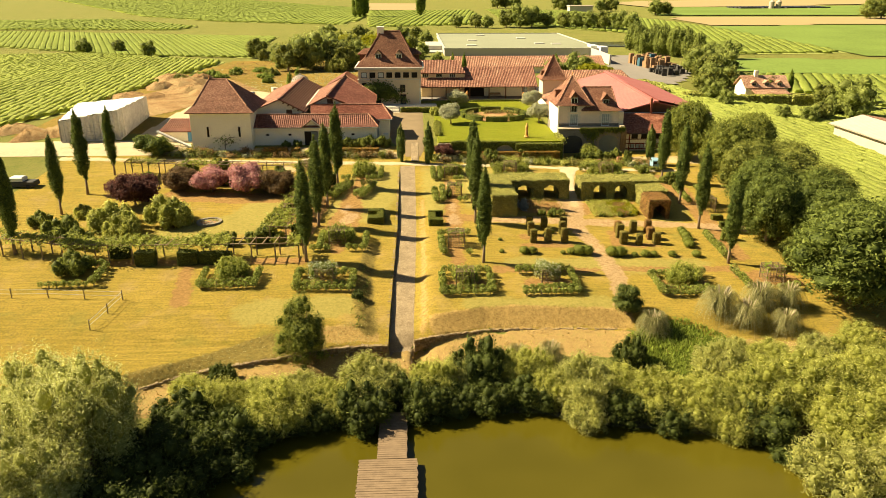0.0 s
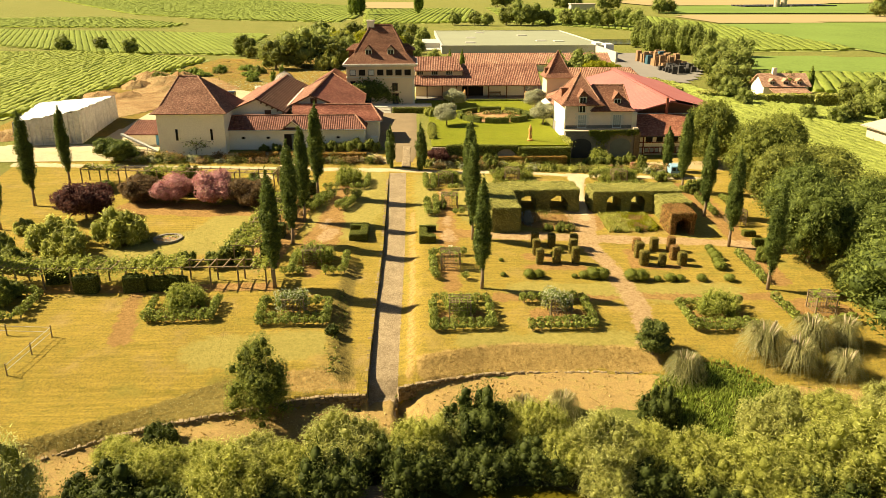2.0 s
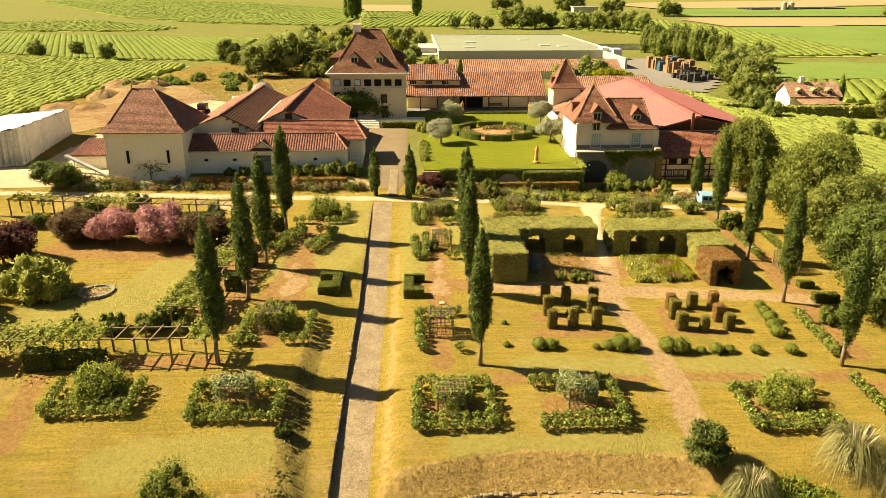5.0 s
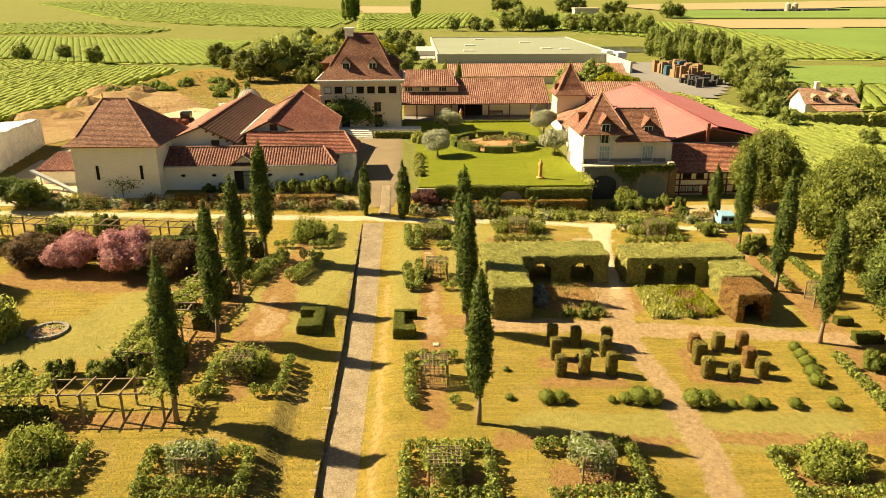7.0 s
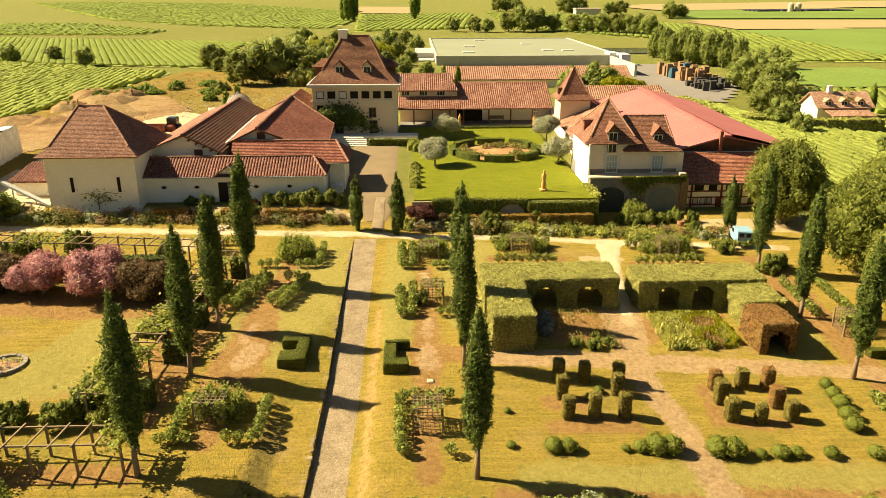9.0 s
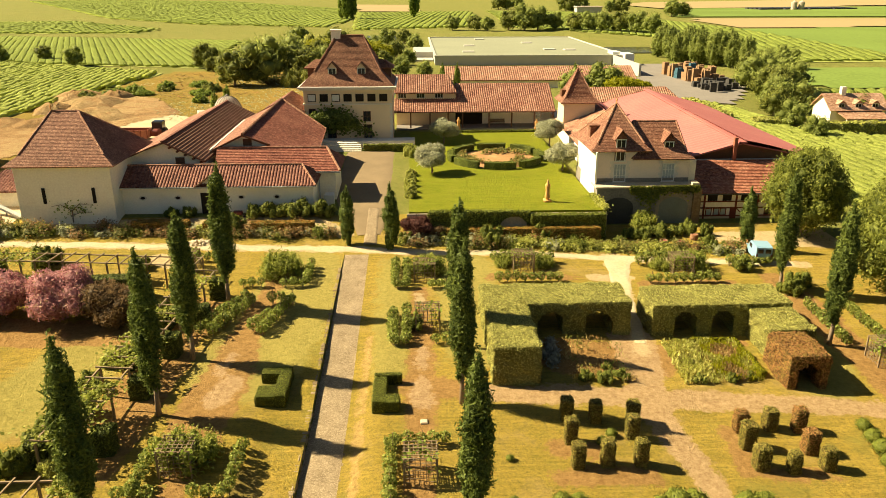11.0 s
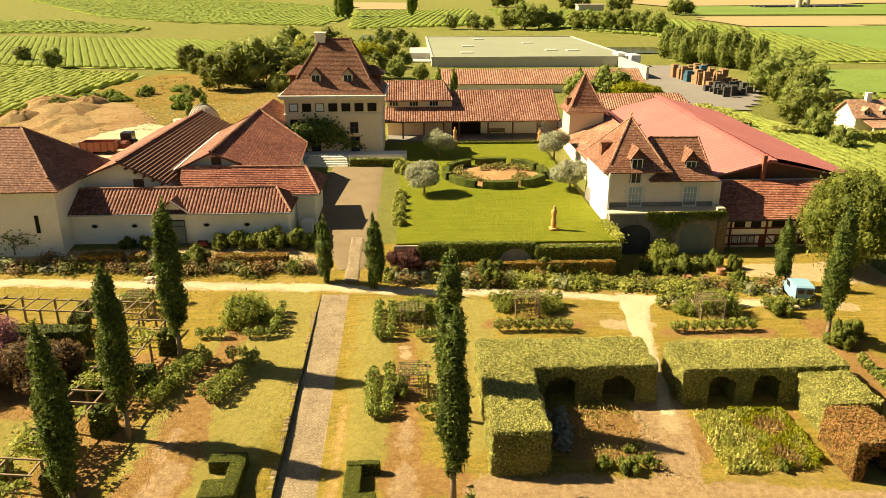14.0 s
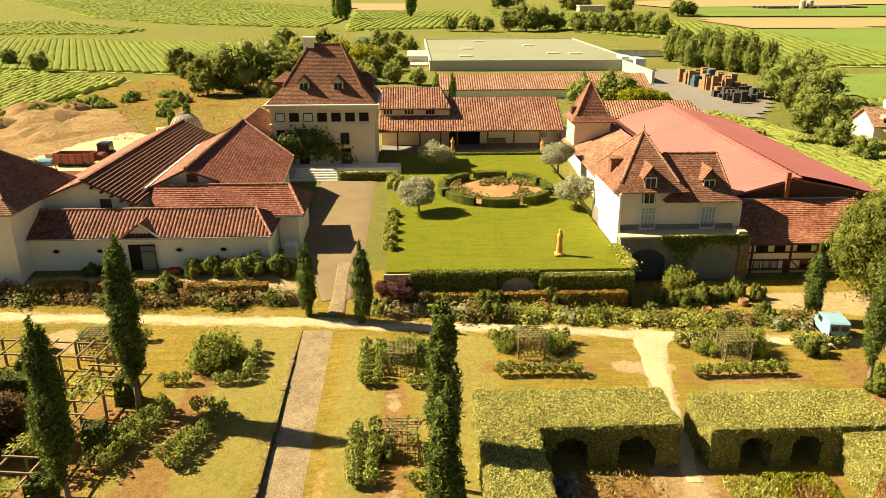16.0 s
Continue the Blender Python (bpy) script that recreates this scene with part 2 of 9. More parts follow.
FILM_TOP = surface("white slack plastic sheet", (0.78, 0.78, 0.76), 0.14, 0.5, 3, 0.4, 0.4, 0.1, (0.62, 0.66, 0.70))
FILM = surface("white plastic sheet", (0.60, 0.57, 0.52), 0.3, 0.6, 2.5, 0.4, 0.5, 0.1)
BARK = surface("grey bark", (0.24, 0.17, 0.11), 0.35, 2.5, 14, 0.95, 0.8, 0.03, stretch=(1, 1, 0.4))
TERRACOTTA = surface("orange carved statue", (0.62, 0.31, 0.10), 0.25, 2.0, 8, 0.7, 0.4)
SOLAR = surface("dark glass panel", (0.05, 0.045, 0.06), 0.2, 0.05, 1.0, 0.35, 0.0)
CRATE = surface("raw crate wood", (0.28, 0.17, 0.09), 0.3, 0.6, 5, 0.85, 0.4)
CRATE_BLUE = surface("blue bin plastic", (0.05, 0.12, 0.16), 0.2, 0.6, 5, 0.6, 0.1)
TEAL_DOOR = surface("grey-green door paint", (0.15, 0.17, 0.155), 0.2, 1, 8, 0.7, 0.3)
GREY_STUFF = surface("dull black iron", (0.06, 0.055, 0.05), 0.3, 1, 8, 0.7, 0.3)


def window_glass():
    k = Nodes("dark window glass")
    k.b.inputs["Base Color"].default_value = (0.02, 0.02, 0.022, 1)
    k.b.inputs["Roughness"].default_value = 0.08
    k.b.inputs["Specular IOR Level"].default_value = 0.6
    return k.m


GLASS = window_glass()
# For solid panels in openings: the dark of the rooms is their colour.
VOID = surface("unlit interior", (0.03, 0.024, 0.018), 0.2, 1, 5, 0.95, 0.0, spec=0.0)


def roof_material(name, colour, other, across=4.0, spec=0.2, rough=0.8):
    """Fired tiles: every tile its own shade, lichen in patches."""
    k = Nodes(name)
    v = k.n("TexVoronoi", Vector=k.where((across, across, across * 1.3)), Scale=1.0)
    hue = k.n("SeparateColor", Color=v.outputs["Color"])
    c = k.ramp(hue.outputs[0], (0.0, scaled(colour, 0.45)), (0.4, colour), (0.8, other), (1.0, scaled(other, 1.5)))
    c = k.mix(0.45, c, k.ramp(k.noise(0.35, 5), (0.3, scaled(colour, 0.55)), (0.5, colour), (0.7, other)))
    k.bump(k.noise(9.0, 3), 0.4, 0.03)
    return k.done(c, rough, spec)


CANAL = roof_material("canal tile", (0.165, 0.062, 0.042), (0.25, 0.12, 0.085))
CANAL_ORANGE = roof_material("orange canal tile", (0.265, 0.12, 0.075), (0.39, 0.235, 0.155))
PLAIN_TILE = roof_material("brown plain tile", (0.18, 0.075, 0.046), (0.29, 0.15, 0.095), 6.5)
TOWER_TILE = roof_material("dark brown plain tile", (0.165, 0.07, 0.042), (0.25, 0.125, 0.075), 6.5)
CANAL_RED = roof_material("red-brown scale tile", (0.20, 0.062, 0.042), (0.30, 0.125, 0.08), 5.0)
RED_METAL = surface("faded red sheet metal", (0.41, 0.14, 0.125), 0.14, 0.12, 2.5, 0.6, 0.1, 0.02, (0.47, 0.20, 0.16), spec=0.3)


def water_material():
    k = Nodes("murky olive pond water")
    c = k.ramp(k.noise(0.05, 3), (0.35, (0.06, 0.05, 0.004)), (0.65, (0.082, 0.067, 0.007)))
    k.put(c, k.b.inputs["Base Color"])
    k.b.inputs["Roughness"].default_value = 0.12
    k.b.inputs["IOR"].default_value = 1.33
    k.bump(k.noise(1.2, 3), 0.03, 0.02)
    return k.m


WATER = water_material()
LEAF_OAK = foliage("dark oak leaf", (0.06, 0.095, 0.02), (0.32, 0.37, 0.08), None, 0.36)
LEAF_CYPRESS = foliage("upright oak leaf", (0.05, 0.085, 0.02), (0.25, 0.30, 0.06), None, 0.3)
LEAF_WOOD = foliage("woodland leaf", (0.11, 0.145, 0.028), (0.44, 0.46, 0.09))
LEAF_FAR = foliage("field tree leaf", (0.20, 0.25, 0.055), (0.53, 0.57, 0.145), None, 0.42)
LEAF_FIELD = foliage("olive oak leaf", (0.115, 0.145, 0.03), (0.45, 0.46, 0.10), None, 0.38)
LEAF_OLIVE = foliage("grey willow leaf", (0.34, 0.36, 0.085), (0.86, 0.83, 0.26), (0.96, 0.92, 0.44), 0.58, 0.2)
LEAF_SILVER = foliage("silver willow leaf", (0.40, 0.43, 0.10), (0.92, 0.90, 0.31), (1.0, 0.97, 0.52), 0.52, 0.28)
LEAF_WILLOW = foliage("yellow-green willow leaf", (0.31, 0.34, 0.06), (0.83, 0.81, 0.20), (0.92, 0.88, 0.36), 0.57, 0.18)
LEAF_VINE = foliage("vine leaf", (0.10, 0.145, 0.025), (0.52, 0.56, 0.12), (0.66, 0.66, 0.22), 0.34, 0.12)
LEAF_CLIMBER = foliage("sunlit climber leaf", (0.15, 0.20, 0.03), (0.62, 0.64, 0.13), (0.74, 0.70, 0.24), 0.48, 0.15)
LEAF_HEDGE = foliage("clipped hornbeam leaf", (0.32, 0.31, 0.065), (0.74, 0.68, 0.20), None, 0.06)
LEAF_PILLAR = foliage("olive-brown clipped leaf", (0.17, 0.15, 0.035), (0.44, 0.37, 0.085), (0.45, 0.25, 0.09), 0.08, 0.15)
LEAF_BOX = foliage("clipped box leaf", (0.12, 0.15, 0.02), (0.30, 0.31, 0.05), None, 0.08)
LEAF_YEW = foliage("dark clipped leaf", (0.035, 0.055, 0.012), (0.24, 0.27, 0.055), None, 0.12)
LEAF_PINK = foliage("smoke bush plume", (0.46, 0.17, 0.175), (0.96, 0.51, 0.50), (0.36, 0.30, 0.10), 0.3, 0.16)
LEAF_BROWN = foliage("dull green and rose plume", (0.14, 0.09, 0.035), (0.32, 0.20, 0.10))
LEAF_PURPLE = foliage("purple smoke bush leaf", (0.07, 0.026, 0.024), (0.26, 0.11, 0.085))
LEAF_RUST = foliage("browning hornbeam leaf", (0.28, 0.13, 0.045), (0.62, 0.32, 0.12), (0.24, 0.26, 0.05), 0.16, 0.2)
LEAF_YELLOW = foliage("bright yellow-green leaf", (0.28, 0.29, 0.015), (0.50, 0.48, 0.03))
LEAF_PAMPAS = foliage("pampas blade", (0.22, 0.23, 0.07), (0.60, 0.54, 0.24), (0.82, 0.73, 0.44))
LEAF_STRAW = foliage("bleached grass blade", (0.62, 0.43, 0.15), (0.74, 0.54, 0.21), (0.34, 0.32, 0.09), 0.3, 0.2)
# Dark green leaf, its colour deepened for the shade low on the bank.
LEAF_SHADE = foliage("dark waterside leaf, deepened for shade", (0.04, 0.056, 0.013), (0.20, 0.24, 0.05), (0.40, 0.42, 0.10), 0.4, 0.1)
LEAF_ARBOUR = foliage("mixed climber leaf", (0.135, 0.203, 0.032), (0.459, 0.540, 0.095))
LEAF_GREY = foliage("grey weeping pear leaf", (0.36, 0.37, 0.22), (0.78, 0.76, 0.50))
LEAF_BORDER = foliage("mixed border leaf", (0.15, 0.17, 0.04), (0.46, 0.42, 0.13), (0.62, 0.30, 0.11))
LEAF_REDTOP = foliage("hedge in red bud", (0.20, 0.18, 0.035), (0.50, 0.36, 0.075), (0.72, 0.26, 0.065), 0.2, 0.42)
LEAF_ROSE = foliage("white rambler rose", (0.16, 0.22, 0.04), (0.46, 0.50, 0.12), (1.0, 0.98, 0.84), 0.46, 0.5)
LEAF_LAVENDER = foliage("grey lavender spike", (0.36, 0.36, 0.27), (0.66, 0.63, 0.52))
LEAF_TAN = foliage("dried perennial head", (0.26, 0.17, 0.06), (0.56, 0.38, 0.16), (0.62, 0.26, 0.10), 0.3, 0.15)
LEAF_SAGE = foliage("silvery sage leaf", (0.30, 0.32, 0.16), (0.68, 0.66, 0.40))
DRY_MEADOW = grass("dry gold meadow", (0.46, 0.335, 0.115), (0.24, 0.265, 0.08), (0.46, 0.31, 0.13), 0.5)
PALE_GLASS = surface("pale grey-blue glass", (0.36, 0.40, 0.40), 0.15, 2.0, 8, 0.2, 0.0, spec=0.6)
GALLERY_TILE = roof_material("red-brown canal tile", (0.20, 0.08, 0.052), (0.33, 0.18, 0.12))
TIMBER_TILE = roof_material("orange-red weathered tile", (0.26, 0.09, 0.055), (0.38, 0.175, 0.11), 4.5)
COTTAGE_TILE = roof_material("pale orange cottage tile", (0.38, 0.20, 0.125), (0.50, 0.33, 0.23))

# ---- builders ----
RNG = np.random.default_rng(7)


def smooth(a, b, v):
    s = np.clip((v - a) / (b - a), 0, 1)
    return s * s * (3 - 2 * s)


class Shape:
    """Collects vertices and faces of one mesh."""
    def __init__(self):
        self.v, self.f = [], []

    def face(self, *pts):
        n = len(self.v)
        self.v += [tuple(p) for p in pts]
        self.f.append(tuple(range(n, n + len(pts))))

    def box(self, x0, x1, y0, y1, z0, z1, bevel=0.0, turn=0.0):
        """A box with its upper edges broken by bevel, turned about its middle."""
        n, cx, cy = len(self.v), (x0 + x1) / 2, (y0 + y1) / 2
        c, s = math.cos(turn), math.sin(turn)
        rings = [(0, z0), (0, z1 - bevel), (bevel, z1)] if bevel else [(0, z0), (0, z1)]
        for i, z in rings:
            for x, y in ((x0 + i, y0 + i), (x1 - i, y0 + i), (x1 - i, y1 - i), (x0 + i, y1 - i)):
                dx, dy = x - cx, y - cy
                self.v.append((cx + c * dx - s * dy, cy + s * dx + c * dy, z))
        self.f.append((n + 3, n + 2, n + 1, n))
        for r in range(len(rings) - 1):
            for k in range(4):
                a, b = n + 4 * r + k, n + 4 * r + (k + 1) % 4
                self.f.append((a, b, b + 4, a + 4))
        m = n + 4 * (len(rings) - 1)
        self.f.append((m, m + 1, m + 2, m + 3))
        return self

    def beam(self, p, q, w, h=None):
        """A square bar from p to q."""
        p, q = Vector(p), Vector(q)
        d = (q - p).normalized()
        side = d.cross(Vector((0, 0, 1)))
        side = side.normalized() if side.length > 1e-3 else Vector((1, 0, 0))
        up = side.cross(d)
        h = h or w
        n = len(self.v)
        for e in (p, q):
            for a, b in ((-1, -1), (1, -1), (1, 1), (-1, 1)):
                self.v.append(tuple(e + side * a * w / 2 + up * b * h / 2))
        self.f += [(n, n + 1, n + 2, n + 3), (n + 7, n + 6, n + 5, n + 4)]
        self.f += [(n + k, n + 4 + k, n + 4 + (k + 1) % 4, n + (k + 1) % 4) for k in range(4)]
        return self

    def tube(self, pts, radii, sides=8):
        """A round limb through the points."""
        n = len(self.v)
        for i, (p, r) in enumerate(zip(pts, radii)):
            d = Vector(pts[min(i + 1, len(pts) - 1)]) - Vector(pts[max(i - 1, 0)])
            d.normalize()
            a = d.cross(Vector((0.3, 1, 0.1))).normalized()
            b = d.cross(a)
            for k in range(sides):
                t = 2 * math.pi * k / sides
                self.v.append(tuple(Vector(p) + (a * math.cos(t) + b * math.sin(t)) * r))
        for i in range(len(pts) - 1):
            for k in range(sides):
                q, k2 = n + i * sides, (k + 1) % sides
                self.f.append((q + k, q + k2, q + sides + k2, q + sides + k))
        self.f.append(tuple(n + k for k in reversed(range(sides))))
        self.f.append(tuple(n + (len(pts) - 1) * sides + k for k in range(sides)))
        return self

    def lathe(self, profile, sides=16, at=(0, 0, 0)):
        n = len(self.v)
        for r, z in profile:
            for k in range(sides):
                t = 2 * math.pi * k / sides
                self.v.append((at[0] + r * math.cos(t), at[1] + r * math.sin(t), at[2] + z))
        for i in range(len(profile) - 1):
            for k in range(sides):
                q, k2 = n + i * sides, (k + 1) % sides
                self.f.append((q + k, q + k2, q + sides + k2, q + sides + k))
        self.f.append(tuple(n + (len(profile) - 1) * sides + k for k in range(sides)))
        return self

    def mesh(self, name):
        me = bpy.data.meshes.new(name)
        me.from_pydata(self.v, [], self.f)
        return me


def part(name, shape, material, parent=None, label="", flat=True):
    """One mesh object, as a thing of its own or under a parent."""
    me = shape.mesh(name) if isinstance(shape, Shape) else shape
    if not me.materials:
        me.materials.append(material)
    if not flat:
        me.polygons.foreach_set("use_smooth", [True] * len(me.polygons))
    ob = new(name, me)
    ob.parent = parent
    return tagged(ob, label)


def empty(name, label, category, group="", kind="", at=(0, 0, 0)):
    ob = new(name)
    ob.location = at
    ob.empty_display_size = 0.3
    return tagged(ob, label, category, group, kind)


def quads(name, v, material):
    """A mesh of loose quads from an array (n, 4, 3)."""
    n = len(v)
    me = bpy.data.meshes.new(name)
    me.vertices.add(4 * n)
    me.loops.add(4 * n)
    me.polygons.add(n)
    me.vertices.foreach_set("co", np.ascontiguousarray(v, dtype=np.float32).ravel())
    me.loops.foreach_set("vertex_index", np.arange(4 * n, dtype=np.int32))
    me.polygons.foreach_set("loop_start", np.arange(0, 4 * n, 4, dtype=np.int32))
    me.update(calc_edges=True)
    me.materials.append(material)
    return me


def leaves(p, nrm, size, spread=0.9, shape=1.5, rng=RNG, strand=0.0):
    """Leaf clumps (n, 4, 3) at points p that face roughly along nrm."""
    n = len(p)
    d = nrm + rng.normal(0, spread, (n, 3))
    d /= np.linalg.norm(d, axis=1, keepdims=True) + 1e-9
    a = np.cross(d, rng.normal(0, 1, (n, 3)))
    if strand:
        a = nrm * 0.7 + np.array([0, 0, 0.55]) + rng.normal(0, strand, (n, 3))
        d = np.cross(a, rng.normal(0, 1, (n, 3)))
        d /= np.linalg.norm(d, axis=1, keepdims=True) + 1e-9
    a /= np.linalg.norm(a, axis=1, keepdims=True) + 1e-9
    b = np.cross(d, a)
    s = size * rng.uniform(0.6, 1.35, (n, 1))
    return np.stack([p - a * s * shape / 2, p - b * s / 2 + d * s * 0.12, p + a * s * shape / 2, p + b * s / 2 + d * s * 0.12], 1)


def on_blobs(blobs, density, rng=RNG, inner=0.35, loose=0.1):
    """Points over lumpy ellipsoids (x, y, z, rx, ry, rz), and their outward ways; points deep inside another lump are left out."""
    ps, ns = [], []
    blobs = [tuple(map(float, b)) for b in blobs]
    for i, (x, y, z, a, b, c) in enumerate(blobs):
        area = 4 * math.pi * (((a * b) ** 1.6 + (a * c) ** 1.6 + (b * c) ** 1.6) / 3) ** (1 / 1.6)
        k = max(12, int(area * density))
        d = rng.normal(0, 1, (k, 3))
        d /= np.linalg.norm(d, axis=1, keepdims=True)
        r = 1 - inner * rng.random((k, 1)) ** 2 + loose * np.abs(rng.normal(0, 1, (k, 1))) + 0.25 * loose * rng.normal(0, 1, (k, 1))
        p = np.array([x, y, z]) + d * np.array([a, b, c]) * r
        keep = np.ones(k, bool)
        for j, (u, v, w, e, f, g) in enumerate(blobs):
            if j != i:
                keep &= (((p - (u, v, w)) / (e, f, g)) ** 2).sum(1) > 0.55
        ps.append(p[keep])
        nn = d / np.array([a, b, c])
        ns.append((nn / np.linalg.norm(nn, axis=1, keepdims=True))[keep])
    return np.concatenate(ps), np.concatenate(ns)


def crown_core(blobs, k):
    """The inner mass of a crown, coloured as if shaded, so that it is not see-through."""
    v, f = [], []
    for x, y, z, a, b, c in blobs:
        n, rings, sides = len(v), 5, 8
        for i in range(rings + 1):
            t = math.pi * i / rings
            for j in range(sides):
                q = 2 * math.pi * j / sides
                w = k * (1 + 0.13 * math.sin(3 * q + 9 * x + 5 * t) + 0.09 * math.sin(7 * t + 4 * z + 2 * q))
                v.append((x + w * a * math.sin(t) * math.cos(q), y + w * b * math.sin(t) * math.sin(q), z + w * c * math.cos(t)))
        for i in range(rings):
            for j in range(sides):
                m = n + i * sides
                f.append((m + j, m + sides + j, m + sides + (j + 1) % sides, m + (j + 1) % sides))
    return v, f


def crown_mesh(name, blobs, density, size, material, core=0.72, spread=0.9, shape=1.5, rng=RNG, loose=0.1, strand=0.0):
    p, n = on_blobs(blobs, density, rng, loose=loose)
    q = leaves(p, n, size, spread, shape, rng, strand)
    q = np.stack([q[:, 0] * 0.5 + q[:, 1] * 0.5, q[:, 0] * 0.5 + q[:, 3] * 0.5, q[:, 2] * 1.25 - q[:, 0] * 0.25], 1)
    me = bpy.data.meshes.new(name)
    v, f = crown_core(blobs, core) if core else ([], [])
    nv = len(q) * 3
    verts = q.reshape(-1, 3)
    if v:
        verts = np.concatenate([verts, np.array(v)])
    faces = [np.arange(nv, dtype=np.int32)]
    starts = np.arange(0, nv, 3, dtype=np.int32)
    if f:
        fa = np.array(f, np.int32) + nv
        faces.append(fa.ravel())
        starts = np.concatenate([starts, nv + np.arange(0, fa.size, 4, dtype=np.int32)])
    me.vertices.add(len(verts))
    loops = np.concatenate(faces)
    me.loops.add(len(loops))
    me.polygons.add(len(starts))
    me.vertices.foreach_set("co", np.ascontiguousarray(verts, dtype=np.float32).ravel())
    me.loops.foreach_set("vertex_index", loops)
    me.polygons.foreach_set("loop_start", starts)
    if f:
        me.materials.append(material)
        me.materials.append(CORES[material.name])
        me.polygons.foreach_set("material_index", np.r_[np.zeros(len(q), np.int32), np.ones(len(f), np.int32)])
    else:
        me.materials.append(material)
    me.update(calc_edges=True)
    return me


def lumps(height, rx, ry, base, count, rng, squash=0.8, fill=0.62):
    """An uneven crown: lumps scattered over an ellipsoid from base to height."""
    out = []
    cz, rz = (height + base) / 2, (height - base) / 2
    out.append((0, 0, cz, rx * 0.66, ry * 0.66, rz * 0.72))
    for i in range(count):
        t = 2 * math.pi * (i * 0.618 + rng.uniform(-0.08, 0.08))
        u = rng.uniform(-0.75, 0.85)
        w = math.sqrt(max(0.0, 1 - u * u))
        r = rng.uniform(0.3, 0.5) * min(rx, ry)
        k = fill + rng.uniform(-0.08, 0.1)
        out.append((rx * k * w * math.cos(t), ry * k * w * math.sin(t), cz + rz * u * 0.72, r * rng.uniform(0.85, 1.3), r, r * squash * rng.uniform(0.8, 1.15)))
    return out


def stem_lumps(height, r, stems, rng, slim=0.2, skirt=True):
    """A loose bush: many leaning stems of uneven height, each ending in a small tuft, so the outline has gaps and points."""
    out = [(0, 0, height * 0.36, r * 0.58, r * 0.58, height * 0.34)]
    for i in range(stems):
        a, u = i * 2.4 + rng.uniform(-0.3, 0.3), math.sqrt(rng.uniform(0.02, 1.0))
        top = height * (1 - 0.42 * u * u) * rng.uniform(0.74, 1.06)
        s = r * slim * rng.uniform(0.75, 1.35)
        x, y = r * 0.9 * u * math.cos(a), r * 0.9 * u * math.sin(a)
        out.append((x, y, top - s, s, s * rng.uniform(0.8, 1.1), s * rng.uniform(1.1, 1.7)))
        out.append((x * 0.86 + rng.normal(0, 0.1 * s), y * 0.86, (top - s) * 0.66, s * 1.3, s * 1.25, s * 1.3))
        if skirt and u > 0.62 and i % 2:
            out.append((x * 1.02, y * 1.02, height * rng.uniform(0.08, 0.3), s * 1.15, s * 1.15, s * 1.0))
    return out


def plane_frame(poly):
    """Origin, along, up and normal of a sloping roof polygon whose first edge is the eave."""
    o = Vector(poly[0])
    u = (Vector(poly[1]) - o).normalized()
    n = None
    for p in poly[2:]:
        n = u.cross(Vector(p) - o)
        if n.length > 1e-4:
            break
    n.normalize()
    if n.z < 0:
        n = -n
    v = n.cross(u)
    if (Vector(poly[2]) - o).dot(v) < 0:
        v = -v
    return o, u, v, n


def span(flat, axis, value):
    """Range of the other coordinate where a convex outline crosses axis = value."""
    hit = []
    for (a, b) in zip(flat, flat[1:] + flat[:1]):
        if abs(a[axis] - b[axis]) < 1e-9:
            continue
        t = (value - a[axis]) / (b[axis] - a[axis])
        if -1e-6 <= t <= 1 + 1e-6:
            hit.append(a[1 - axis] + t * (b[1 - axis] - a[1 - axis]))
    return (min(hit), max(hit)) if len(hit) > 1 else None


def canal_roof(shape, poly, pitch=0.34, high=0.09, thick=0.16):
    """Rows of half-round tiles running up the slope, with the deck below them."""
    o, u, v, n = plane_frame(poly)
    flat = [((Vector(p) - o).dot(u), (Vector(p) - o).dot(v)) for p in poly]
    lo, hi = min(p[0] for p in flat), max(p[0] for p in flat)
    steps = max(4, int((hi - lo) / pitch) * 4)
    last = None
    for i in range(steps + 1):
        x = lo + (hi - lo) * min(max(i / steps, 1e-5), 1 - 1e-5)
        r = span(flat, 0, x)
        if r is None:
            continue
        h = (0.0, 0.72, 1.0, 0.72)[i % 4] * high
        row = [o + u * x + v * y + n * h for y in r]
        if last:
            shape.face(last[0], row[0], row[1], last[1])
        last = row
    low = [Vector(p) - n * thick for p in poly]
    shape.face(*reversed(low))
    for a, b, c, d in zip(poly, poly[1:] + poly[:1], low[1:] + low[:1], low):
        shape.face(a, d, c, b)


def plain_roof(shape, poly, course=0.2, step=0.022, thick=0.14):
    """Flat tiles: overlapping courses that step down the slope."""
    o, u, v, n = plane_frame(poly)
    flat = [((Vector(p) - o).dot(u), (Vector(p) - o).dot(v)) for p in poly]
    hi = max(p[1] for p in flat)
    steps = max(2, int(hi / course))
    for i in range(steps):
        y0, y1 = hi * i / steps, hi * (i + 1) / steps
        a, b = span(flat, 1, max(y0, 1e-4)), span(flat, 1, min(y1, hi - 1e-4))
        if a is None or b is None:
            continue
        p = [o + u * a[0] + v * y0 + n * step, o + u * a[1] + v * y0 + n * step, o + u * b[1] + v * y1, o + u * b[0] + v * y1]
        shape.face(*p)
        shape.face(p[0] - n * step, p[1] - n * step, p[1], p[0])
    low = [Vector(p) - n * thick for p in poly]
    shape.face(*reversed(low))
    for a, b, c, d in zip(poly, poly[1:] + poly[:1], low[1:] + low[:1], low):
        shape.face(a, d, c, b)


